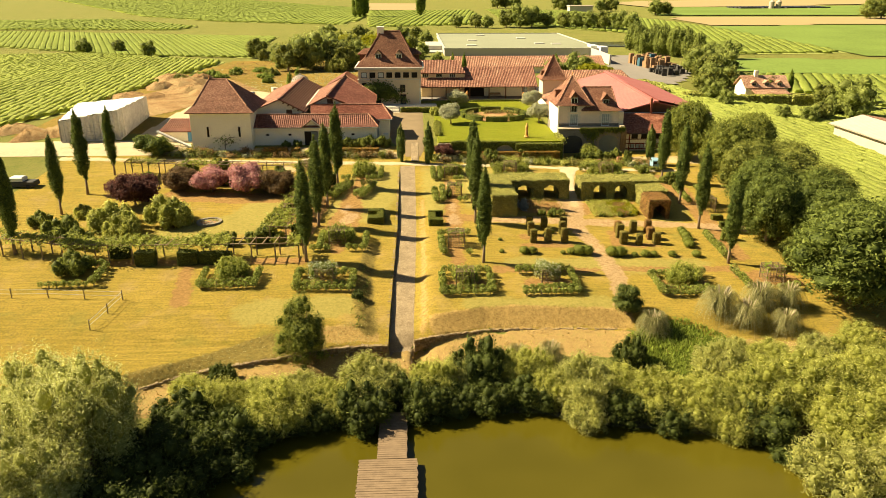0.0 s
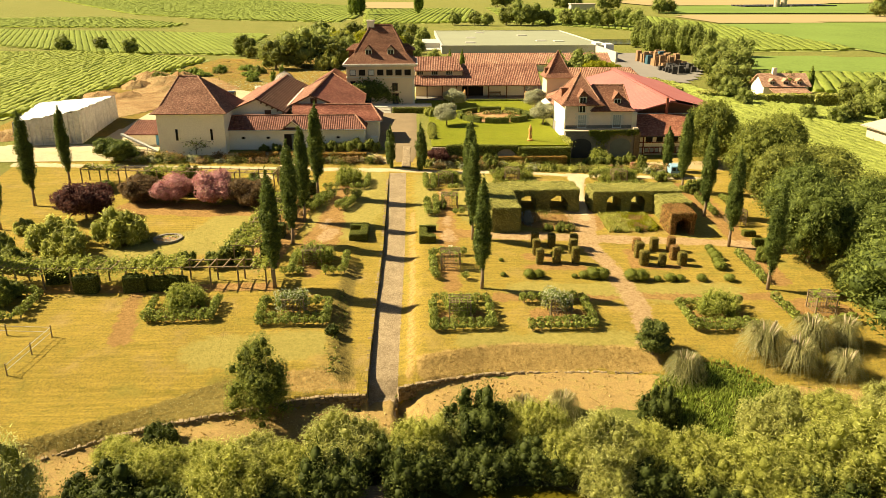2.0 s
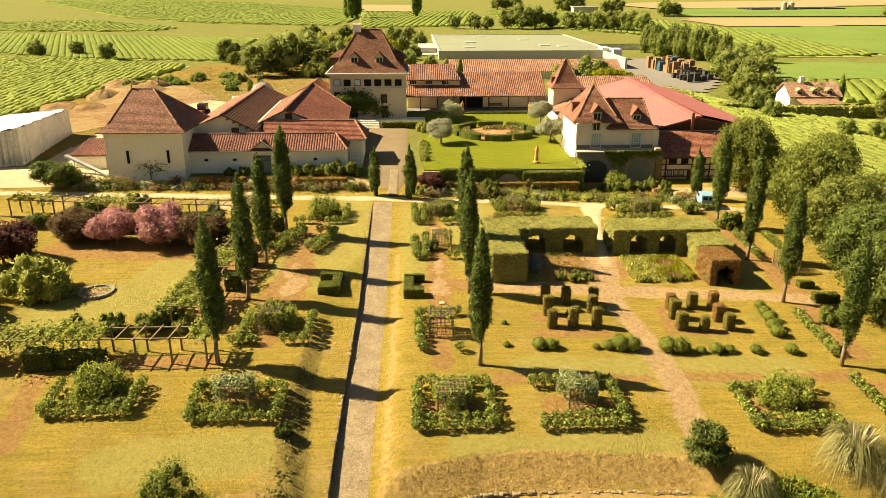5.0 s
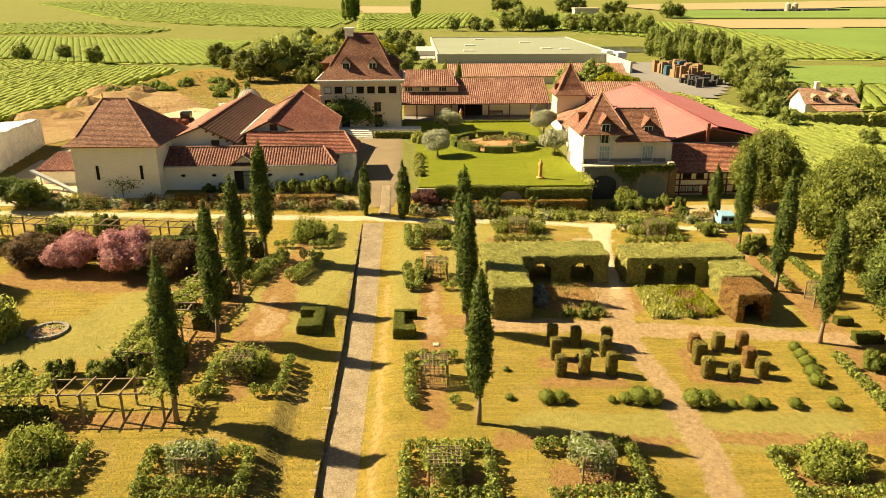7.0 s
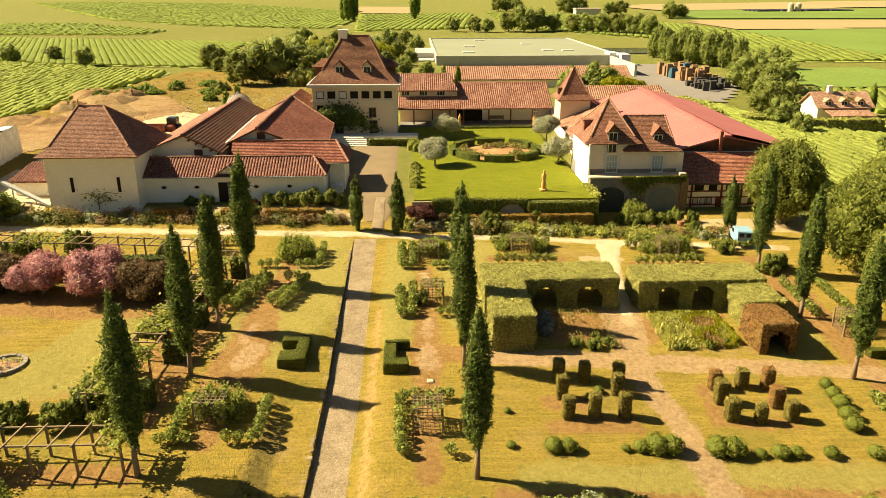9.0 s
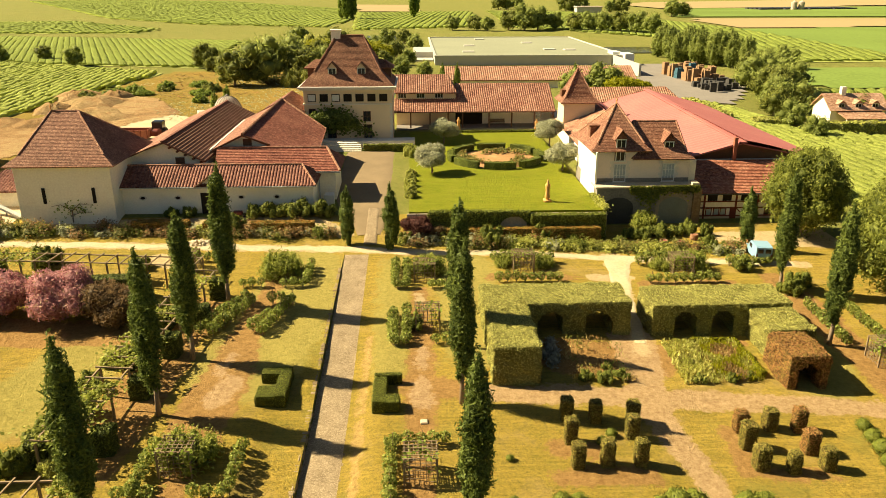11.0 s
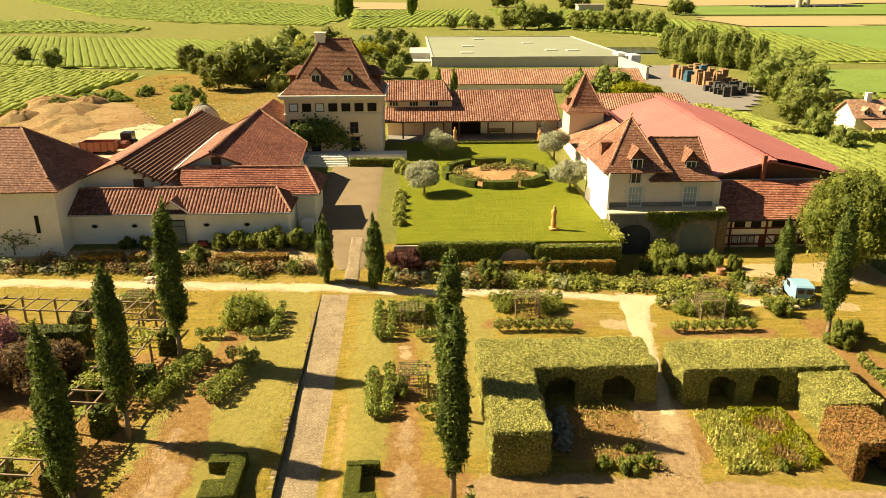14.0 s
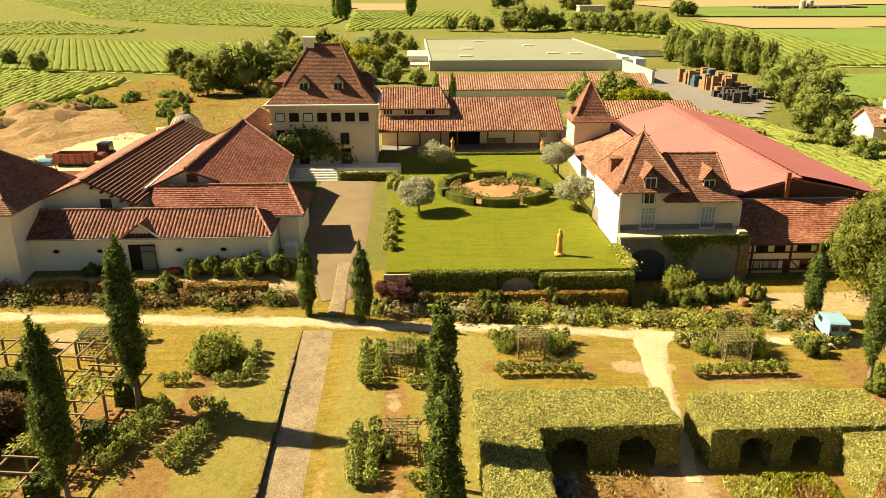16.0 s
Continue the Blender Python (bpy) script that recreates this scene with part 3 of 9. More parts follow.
def ridge_tiles(shape, p, q, r=0.13):
    """A line of capping tiles from p to q."""
    p, q = Vector(p), Vector(q)
    k = max(2, int((q - p).length / 0.42))
    for i in range(k):
        a, b = p.lerp(q, i / k), p.lerp(q, (i + 1.08) / k)
        shape.tube([a, b], [r, r * 0.86], 6)

# ---- ground ----
def bank_line(x):
    """Where the foot of the garden terrace runs."""
    return np.interp(x, [-80, -45, -30, -25, -23, -20.8, -17, -13.1, -6.5, -2.6, -0.1, 2.7, 7.2, 11, 17, 20.8, 26, 40, 60], [46, 50, 54.6, 56.6, 57.7, 59.1, 60.3, 61.1, 63.3, 63.4, 64.4, 65.3, 66.3, 66.4, 66.2, 65.9, 64, 62, 58])


def edge_height(x):
    """Height of the top of the terrace wall."""
    return np.interp(x, [-30, -25, -20, -13], [-4.3, -4.15, -3.95, -3.6])


def bank_depth(x):
    """How far the grass bank reaches back from the terrace wall to the edge of the lawn."""
    return np.interp(x, [-26, -21, -17.5, -14, -8, -3, 0, 2.5, 7, 17, 21, 30], [1.4, 1.6, 2.5, 3.9, 2.7, 2.4, 1.3, 1.9, 2.1, 1.8, 1.6, 3.0])


def skew(x, y):
    """The sunken path runs a little aslant of the garden's axis."""
    return np.interp(y, [60, 63, 90], [-0.55, -0.55, 0]) * (1 - smooth(2.6, 7.0, np.abs(x + 0.9)))


def shore(x):
    """Where the pond begins."""
    return np.interp(x, [-60, -30, -18, -11, -5, 2, 10.6, 15, 20, 25, 29, 34, 40, 60], [26, 40, 46.6, 52.0, 54.4, 55.4, 55.0, 53, 52, 50.8, 49.6, 46, 40, 28])


def wall_height(x):
    return np.interp(x, [-30, -25, -20, -13, -9, -7, -2, 0, 3, 7, 12, 20, 21], [0, 0.25, 0.42, 0.45, 0.7, 1.05, 1.2, 1.2, 0.6, 0.26, 0.12, 0.08, 0])


def cut(y):
    """How deep the central path lies below the lawn."""
    return np.interp(y, [60, 63, 72, 88, 92, 104, 114, 116], [0.9, 1.15, 0.98, 0.62, 0.4, 0.24, 0.05, 0])


def top_ground(x, y):
    left = np.interp(y, [63, 66, 70, 79, 90, 97, 106, 117, 121, 126, 150, 165, 300, 600, 1000, 3500], [-3.3, -2.5, -1.8, -1.0, -0.3, 0.1, 0.6, 1.1, 1.6, 2.6, 3.6, 3.8, 5.5, 8, 9, 10])
    right = np.interp(y, [63, 66, 70, 79, 90, 97, 106, 117, 127, 145, 170, 300, 600, 1000, 3500], [-3.3, -2.6, -1.9, -1.2, -0.5, -0.1, 0.4, 0.8, 0.95, 2.0, 3.6, 5.5, 8, 9, 10])
    w = smooth(16, 25, x)
    return left * (1 - w) + right * w


def ground_z(x, y):
    """Height of the ground anywhere."""
    x, y = np.asarray(x, float), np.asarray(y, float)
    s = y - bank_line(x)
    edge, deep = edge_height(x), bank_depth(x)
    low_edge = edge - wall_height(x)
    top = top_ground(x, np.maximum(y, 63.0))
    rise = np.clip(s / deep, 0, 1)
    rise = np.where(rise < 0.86, rise * 1.07, 0.92 + 0.08 * (1 - ((1 - rise) / 0.14) ** 2))
    z = np.where(s < deep, edge + (top - edge) * rise, top)
    run = np.clip(-s / (bank_line(x) - shore(x)), 0, 1)
    low = low_edge + (-5.65 - low_edge) * run - 1.6 * smooth(0, 5, shore(x) - y)
    z = np.where(s < 0, np.where(s > -0.25, low_edge + (z - low_edge) * (1 + s / 0.25), low), z)
    u = x - skew(x, y)
    crest = np.interp(y, [63, 66, 70, 75, 90], [-4.6, -4.8, -5.7, -6.1, -5.6])
    z = z - np.interp(y, [62.5, 64.5, 66, 78, 86, 93], [0, 0.35, 0.62, 0.55, 0.3, 0]) * smooth(crest, crest + 1.5, u) * (u < -2.06)
    c = cut(y) * ((u > -2.06) & (u < 2.4)) * (y > 60) * (y < 116.5)
    c = c * np.where(u > 0.35, 1 - smooth(0.35, 2.4, u), 1.0)
    inner = np.where((y > 60) & (y < 64.8) & (u > -2.06) & (u < 0.35), np.minimum(z, -4.85 + 0.1 * np.maximum(0, y - 63)), z - c)
    bumpy = 0.05 * np.sin(x * 0.9 + 1.3 * np.sin(y * 0.37)) * np.sin(y * 0.8 + x * 0.21) * smooth(64, 70, y) * (1 - smooth(112, 118, y))
    bumpy = bumpy + 0.035 * np.sin(x * 3.1 + y) * np.sin(y * 2.7 - x) * (s > 0) * (s < deep)
    dip = 2.0 * np.exp(-((x - 90) / 20) ** 2 - ((y - 183) / 22) ** 2)
    far = smooth(250, 700, np.hypot(x, y)) * (2.2 * np.sin(x * 0.006 + 1.0) * np.sin(y * 0.005 + 0.4))
    return inner + bumpy + far - dip


def gz(x, y):
    return float(ground_z(x, y))


def lines(*spans):
    out = []
    for a, b, n in spans:
        out += list(np.linspace(a, b, n, endpoint=False))
    return out


def sheet(name, xs, ys, material, lift=0.0, keep=None):
    """A grid of ground laid over the terrain; keep(x, y) says which cells are there."""
    gx, gy = np.meshgrid(xs, ys)
    wx = gx + skew(gx, gy)
    z = ground_z(wx, gy) + lift
    v = np.stack([wx, gy, z], -1).reshape(-1, 3)
    w, h = len(xs), len(ys)
    i, j = np.meshgrid(np.arange(w - 1), np.arange(h - 1))
    a = (j * w + i).ravel()
    f = np.stack([a, a + 1, a + w + 1, a + w], -1)
    if keep is not None:
        cx, cy = (gx[:-1, :-1] + gx[1:, 1:]) / 2, (gy[:-1, :-1] + gy[1:, 1:]) / 2
        f = f[keep(cx, cy).ravel()]
        used = np.unique(f)
        back = np.zeros(len(v), int)
        back[used] = np.arange(len(used))
        v, f = v[used], back[f]
    me = bpy.data.meshes.new(name)
    me.from_pydata(v.tolist(), [], f.tolist())
    me.polygons.foreach_set("use_smooth", [True] * len(me.polygons))
    return part(name, me, material)


def inside(px, py, poly):
    """Which points lie in a polygon."""
    hit = np.zeros(np.shape(px), bool)
    for (x0, y0), (x1, y1) in zip(poly, poly[1:] + poly[:1]):
        if y0 != y1:
            hit ^= ((y0 > py) != (y1 > py)) & (px < (x1 - x0) * (py - y0) / (y1 - y0) + x0)
    return hit


gxs = lines((-3000, -600, 8), (-600, -120, 12), (-120, -50, 28), (-50, -3, 78)) + [-3.0, -2.6, -2.3, -2.08, -2.03, -1.6, -0.8, 0.0, 0.35, 0.8, 1.3, 1.8, 2.4] + lines((3, 50, 78), (50, 120, 28), (120, 600, 12), (600, 3001, 8)) + [3000.0]
gys = lines((-600, -60, 5), (-60, 36, 16), (36, 52, 16), (52, 70, 60), (70, 128, 116), (128, 200, 36), (200, 420, 30), (420, 1000, 16), (1000, 3601, 9)) + [3600.0]
ground = tagged(sheet("ground", gxs, gys, MEADOW), "gently rising farmland of dry summer grass", "ground", kind="structure")


def wander(x, y, k=1.0):
    return k * (np.sin(x * 1.7 + y * 0.6) * 0.5 + np.sin(y * 1.9 - x * 0.8 + 1) * 0.35 + np.sin(x * 4.1 + y * 3.7) * 0.2)


lawn = sheet("garden_lawn", [x for x in gxs if -60 < x < 52], [y for y in gys if 45 < y < 126], LAWN, 0.035,
             lambda x, y: (y > bank_line(x) - 0.3) & (y < 125.5 + 0 * x) & ((np.abs(x + 0.9) > 1.2) | (y > 116.5)) & (x > -58) & (x < 50))
tagged(lawn, "mown garden lawn, straw-yellow with green patches", "lawn", kind="structure")


def wear(ob, name, ways, fall=1.6):
    """Marks how worn the turf is: 1 on a way (points x, y, half width), falling to 0 outside it."""
    co = np.empty(len(ob.data.vertices) * 3)
    ob.data.vertices.foreach_get("co", co)
    x, y = co.reshape(-1, 3)[:, :2].T
    best = np.zeros(len(x))
    for way in ways:
        for (x0, y0, w0), (x1, y1, w1) in zip(way, way[1:]):
            t = np.clip(((x - x0) * (x1 - x0) + (y - y0) * (y1 - y0)) / ((x1 - x0) ** 2 + (y1 - y0) ** 2 + 1e-9), 0, 1)
            d = np.hypot(x - x0 - t * (x1 - x0), y - y0 - t * (y1 - y0)) - (w0 + t * (w1 - w0))
            best = np.maximum(best, np.clip(0.62 - d / fall, 0, 1))
    ob.data.attributes.new(name, "FLOAT", "POINT").data.foreach_set("value", best.astype(np.float32))


wear(lawn, "bare", [
    [(5.1, 78.6, 0.6), (5.0, 86, 0.5), (5.2, 92, 0.9), (5.4, 100, 0.5), (5.3, 108, 0.4)], [(4.6, 93, 0.9), (8.5, 92, 0.8)],
    [(-9.0, 82, 0.4), (-9.2, 90, 1.8), (-8.6, 95, 1.5), (-8.4, 102, 0.9), (-7.8, 110, 0.5)], [(-13.5, 84, 0.4), (-13, 96, 0.9), (-12.5, 106, 0.5)],
    [(-24, 70, 0.7), (-25, 75, 0.5), (-25.5, 79, 0.4)], [(22.3, 76.6, 0.3), (30, 75.8, 0.3), (36, 76, 0.5)], [(9.4, 76.4, 0.5), (20.5, 76.0, 0.2)],
    [(38, 79, 0.8), (38.6, 92, 0.9), (38.8, 104, 1.4), (38.5, 110, 0.9)], [(16.6, 96.4, 2.4), (22.5, 95.6, 1.8), (30, 98.0, 0.6)], [(-34, 102.6, 1.7), (-24, 101.2, 1.9), (-15, 101, 1.4)],
    [(13.6, 83.0, 0.5), (18.6, 82.9, 0.5)], [(13.7, 85.4, 0.6), (16.0, 85.4, 0.6)], [(24.9, 87.0, 0.3), (24.7, 83.2, 0.3), (29.8, 82.7, 0.25)], [(-36, 79.4, 0.5), (-13, 79.4, 0.6)], [(-15.5, 86, 0.9), (-14, 106, 0.9)],
    [(-10.6, 73.4, 0.8), (-8.6, 73.4, 0.8)], [(4.6, 73, 0.8), (6.6, 73, 0.8)], [(13, 72.8, 1), (15.5, 72.8, 1)], [(28, 72.4, 1.0), (30.6, 72.4, 1.0)], [(-21, 74.6, 1.0), (-19, 74.6, 1.0)], [(-8, 111, 1.0), (-7.8, 112, 1.0)], [(12, 110.8, 0.3), (20, 110.4, 0.3)], [(26, 109, 0.4), (34, 108.8, 0.5)], [(37, 74, 1.2), (41, 73, 1.2)]])
wear(lawn, "track", [
    [(22.0, 99, 1.5), (20.8, 89, 0.9), (21.7, 84, 0.6), (22.1, 79, 0.8), (22.3, 74, 0.8), (21.5, 68.0, 0.5)],
    [(9.8, 91.6, 0.7), (16, 91.2, 0.9), (25, 90.4, 0.9), (33, 89.6, 0.7), (43, 87.6, 0.7)],
    [(5.2, 90.6, 0.5), (5.3, 93.4, 0.4)], [(5.3, 95.5, 0.2), (5.4, 97.6, 0.2)], [(-8.8, 91.6, 0.7), (-8.2, 93.6, 0.6)], [(-9.4, 94.6, 0.1), (-9.0, 97.4, 0.1)]], 1.5)
wear(lawn, "fresh", [[(-7.5, 95, 3.4), (-6.0, 104, 3.4), (-5.6, 115, 2.6)], [(3.0, 95, 0.8), (3.0, 114, 0.8)], [(9.5, 97, 1.5), (9.5, 113, 2.5)], [(30, 107, 2.6), (36, 100, 2.6), (34, 92, 1.5)], [(-29, 88, 2.5), (-21, 92, 3.2), (-20, 98, 2.6)], [(-16, 68, 1.6), (-8, 69, 1.4)], [(12, 77.5, 1.2), (32, 77.0, 1.2)], [(6, 68.8, 0.5), (20, 68.6, 0.6)]], 2.4)
wear(lawn, "sand", [
    [(-58, 121.5, 0.5), (-25, 119.3, 0.5), (-1, 117.7, 0.5), (5, 116.9, 0.5), (18, 116, 0.5), (31, 114.6, 0.5), (43, 113, 0.6)],
    [(24.8, 115.2, 1.1), (24.2, 111, 0.7), (23.0, 104, 0.5), (22.3, 97, 0.4)], [(-36, 123.6, 0.5), (-25, 124.2, 0.8), (-6, 124.0, 0.9), (-2.5, 121.4, 0.8)],
    [(38, 121.0, 1.4), (44, 120.2, 2.2), (50, 120, 3.0)], [(21.5, 110.6, 0.5), (25, 110.4, 0.4)], [(-20.5, 116.4, 0.9), (-18.8, 114.4, 0.4)], [(5.4, 106, 0.2), (5.2, 107, 0.2)]], 1.1)
wet = sheet("bank_grass", [x for x in gxs if 17 < x < 60], [y for y in gys if 50 < y < 69], WET_GRASS, 0.1,
            lambda x, y: ((x - 25.2) / 5.0) ** 2 + ((y - 61.0) / 4.6) ** 2 < 1 + 0.3 * wander(x, y))
tagged(wet, "lush rank green grass by the pond", "grass", kind="structure")

path = sheet("central_path", lines((-2.0, 0.6, 13)) + [0.6], [y for y in gys if 59 < y < 119], COBBLE, 0.03, lambda x, y: (x > -2.0) & (x < 0.42 + 0.06 * np.sin(y * 3)) & (y > 60.5))
tagged(path, "straight cobbled stone garden path in a shallow cutting", "path", kind="structure")


def ribbon(name, pts, half, material, label, lift=0.05, rough=0.35, kind="structure", step=0.45):
    """A worn way along a line of points, with ragged edges."""
    p = np.array([(*q, half)[:3] for q in pts], float)
    d = np.r_[0, np.cumsum(np.hypot(*np.diff(p[:, :2], axis=0).T))]
    t = np.linspace(0, d[-1], max(3, int(d[-1] / step)))
    x, y = np.interp(t, d, p[:, 0]), np.interp(t, d, p[:, 1])
    hw = np.interp(t, d, p[:, 2])
    tx, ty = np.gradient(x), np.gradient(y)
    k = np.hypot(tx, ty)
    nx, ny = -ty / k, tx / k
    a = hw + rough * wander(x, y) * 0.5
    b = hw + rough * wander(y + 7, x - 3) * 0.5
    cols = 9
    v, f = [], []
    for i in range(len(t)):
        for j in range(cols):
            u = -a[i] + (a[i] + b[i]) * j / (cols - 1)
            px, py = x[i] + nx[i] * u, y[i] + ny[i] * u
            v.append((px, py, gz(px, py) + (lift if 0 < j < cols - 1 else -0.05)))
    for i in range(len(t) - 1):
        for j in range(cols - 1):
            q = i * cols + j
            f.append((q, q + 1, q + cols + 1, q + cols))
    me = bpy.data.meshes.new(name)
    me.from_pydata(v, [], f)
    me.polygons.foreach_set("use_smooth", [True] * len(f))
    return tagged(part(name, me, material), label, "path", kind=kind)


wear(lawn, "straw", [[(x, float(bank_line(x)) + 0.5 * float(bank_depth(x)), 0.42 * float(bank_depth(x)) + 0.15 * math.sin(x * 0.7)) for x in np.arange(2.6, 21.5, 0.8)], [(-8.6, 64.6, 0.8), (-4.4, 64.7, 0.7)], [(0.9, 66, 0.15), (1.1, 80, 0.1), (1.2, 100, 0.1)]], 0.9)
# Rough turf, also painted darker on banks that turn from the sun.
wear(lawn, "rough", [[(x, float(bank_line(x)) + 0.45 * float(bank_depth(x)), 0.4 * float(bank_depth(x)) + 0.15 * math.sin(x * 0.7)) for x in np.arange(-34, -9.5, 0.8)], [(-4.6, 65.6, 0.7), (-5.3, 70, 0.8), (-5.5, 76, 0.7), (-5.1, 84, 0.4)]], 0.9)
low_strip = ribbon("bank", [(x, float(bank_line(x)) - 2.45, 2.45) for x in np.arange(-34, 48, 0.8)], 2.2, STRAW_BANK, "strip of dry cut grass below the terrace wall", 0.07, 0.9, step=0.3)
tagged(low_strip, category="bank")
# Dark sheet painted as the shade below the overhanging bushes.
shore_floor = sheet("shore", [x for x in gxs if -36 < x < 41], [y for y in gys if 24 < y < 63], SHORE_SHADE, 0.06, lambda x, y: (y > shore(x) - 4) & (y < np.minimum(shore(x) + 3.6 + 0.7 * np.sin(x), bank_line(x) - 4.4)))
tagged(shore_floor, "shore ground under the waterside bushes, coloured dark as their shade", "bank", kind="structure")
ribbon("cross_path", [(-58, 121.5), (-25, 119.3), (-1, 117.7), (5, 116.9), (18, 116), (31, 114.6), (42, 113)], 0.62, SAND, "pale sandy cross path in front of the buildings", 0.065, 0.7)
ribbon("court_path", [(25.1, 115.4, 2.0), (24.5, 112.5, 1.2), (23.8, 108.5, 1.0), (23.1, 104, 0.75), (22.7, 100, 0.65), (22.5, 98.2, 0.5)], 0.9, SAND, "pale trodden path between the hornbeam hedges", 0.06, 0.45)

# pond and its floor
pond = sheet("pond", lines((-60, 64, 3)) + [64.0], [-60.0, -20.0, 20.0, 57.0], WATER)
for v in pond.data.vertices:
    v.co.z = -5.72
tagged(pond, "still murky olive-green pond water", "water", kind="structure")

# court lawn, a raised slab behind a retaining wall
s = Shape().box(4.4, 25.0, 121.4, 166.5, 1.0, 4.0)
court = tagged(part("court_lawn", s, COURT_LAWN), "raised mown courtyard lawn, bright green", "lawn", kind="structure")
s = Shape()
for x in np.arange(4.2, 25.2, 1.2):
    s.box(x, min(x + 1.19, 25.4), 121.2, 121.38, 1.0, 3.8 + 0.03 * math.sin(x * 5), 0.03)
tagged(part("retaining_wall", s, WALL_STONE), "low cream stone retaining wall of the courtyard lawn", "wall", kind="structure")
ribbon("drive", [(0.2, 121, 1.4), (0.0, 124, 2.4), (-1.0, 130, 3.3), (-1.2, 136, 3.6), (-1.2, 153, 3.7)], 2.5, GRAVEL, "brown gravel drive up to the tower house", 0.1, 0.2)
ribbon("stone_ramp", [(0.35, 118.6), (0.45, 127)], 0.75, COBBLE, "pale paved ramp between the cypresses", 0.14, 0.05)


def field(name, poly, material, label, lift=0.15, step=6.0):
    xs, ys = [p[0] for p in poly], [p[1] for p in poly]
    nx, ny = max(3, int((max(xs) - min(xs)) / step)), max(3, int((max(ys) - min(ys)) / step))
    nx, ny = min(nx, 130), min(ny, 130)
    ob = sheet(name, list(np.linspace(min(xs), max(xs), nx)), list(np.linspace(min(ys), max(ys), ny)), material, lift, lambda x, y: inside(x, y, poly))
    return tagged(ob, label, "field", kind="structure")


field("dry_meadow", [(-72, 134), (-40, 137), (-30, 150), (-24, 172), (-12, 172), (-9, 196), (-14, 226), (-30, 250), (-58, 250), (-64, 215), (-70, 170)], DRY_MEADOW, "rough dry golden meadow behind the barns", 0.05, 0.9)
field("sand_yard", [(-72, 122.6), (-38, 122.4), (-38, 137), (-31, 150), (-29, 168), (-33, 180), (-45, 190), (-51, 188), (-48, 168), (-48.5, 150), (-49.5, 130.6), (-72, 129.6)], SAND, "pale sand of the building yard", 0.08, 0.6)
field("dug_clay", [(-70, 135), (-64, 137), (-56, 143), (-49, 158), (-43, 178), (-38, 186), (-48, 204), (-57, 210), (-61, 190), (-64, 165), (-67, 145)], CLAY, "freshly dug orange clay beside the yard", 0.12, 0.7)
field("green_field", [(158, 404), (360, 420), (250, 255), (162, 255), (157, 268)], FIELD_GREEN, "flat bright green crop field", 0.35, 8)
field("green_field", [(96, 250), (164, 246), (136, 204), (92, 219)], FIELD_GREEN, "bright green crop field", 0.3, 4)
field("stubble_field", [(168, 500), (420, 500), (380, 428), (163, 410)], FIELD_TAN, "pale tan stubble field", 0.4, 8)
field("stubble_field", [(-60, 860), (12, 860), (8, 635), (-34, 635)], FIELD_TAN, "pale tan stubble field", 0.6, 10)
field("stubble_field", [(220, 900), (1200, 1000), (1100, 760), (230, 700)], FIELD_TAN, "pale tan stubble field", 0.8, 20)
field("green_field", [(230, 690), (1000, 740), (700, 520), (170, 520)], FIELD_GREEN, "far green crop field", 0.6, 20)
field("work_yard", [(56, 198), (70, 196), (80, 212), (84, 226), (80, 262), (66, 262)], ASPHALT, "grey gravelled work yard", 0.2, 2)

# ---- buildings ----
def window(house, x, z, w, h, y, frame_m, panes=(2, 3), deep=0.18, open_glass=GLASS, sill=True, face=-1, axis="y"):
    """A window set into a wall that faces -y: dark pane, frame and bars."""
    def bx(s, a0, a1, d0, d1, z0, z1):
        if axis == "y":
            s.box(a0, a1, min(y + face * d0, y + face * d1), max(y + face * d0, y + face * d1), z0, z1)
        else:
            s.box(min(y + face * d0, y + face * d1), max(y + face * d0, y + face * d1), a0, a1, z0, z1)
    s = Shape()
    bx(s, x - w / 2, x + w / 2, -0.1, 0.012, z, z + h)
    win = part("window", s, open_glass, house)
    s = Shape()
    t = 0.07
    bx(s, x - w / 2 - t, x - w / 2 + 0.02, -0.1, 0.05, z - t, z + h + t)
    bx(s, x + w / 2 - 0.02, x + w / 2 + t, -0.1, 0.05, z - t, z + h + t)
    bx(s, x - w / 2 - t, x + w / 2 + t, -0.1, 0.055, z + h - 0.02, z + h + t)
    bx(s, x - w / 2 - t, x + w / 2 + t, -0.1, 0.055, z - t, z + 0.02)
    for i in range(1, panes[0]):
        q = x - w / 2 + w * i / panes[0]
        bx(s, q - 0.03, q + 0.03, -0.1, 0.03, z, z + h)
    for i in range(1, panes[1]):
        q = z + h * i / panes[1]
        bx(s, x - w / 2, x + w / 2, -0.1, 0.026, q - 0.02, q + 0.02)
    part("frame", s, frame_m, win)
    if sill:
        s = Shape()
        bx(s, x - w / 2 - 0.15, x + w / 2 + 0.15, -0.1, 0.14, z - 0.16, z - 0.075)
        part("sill", s, TRIM_STONE, win)
    return win


def quoins(house, x, z0, z1, y, side, material=TRIM_STONE, size=0.3):
    """Toothed corner or jamb stones, each one proud of the wall."""
    z, k = z0, 0
    while z < z1 - 0.05:
        w = (0.42, 0.26)[k % 2]
        s = Shape().box(x if side > 0 else x - w, x + w if side > 0 else x, y - 0.025, y + 0.05, z + 0.01, min(z + size, z1) - 0.01)
        part("quoin", s, material, house)
        z += size
        k += 1


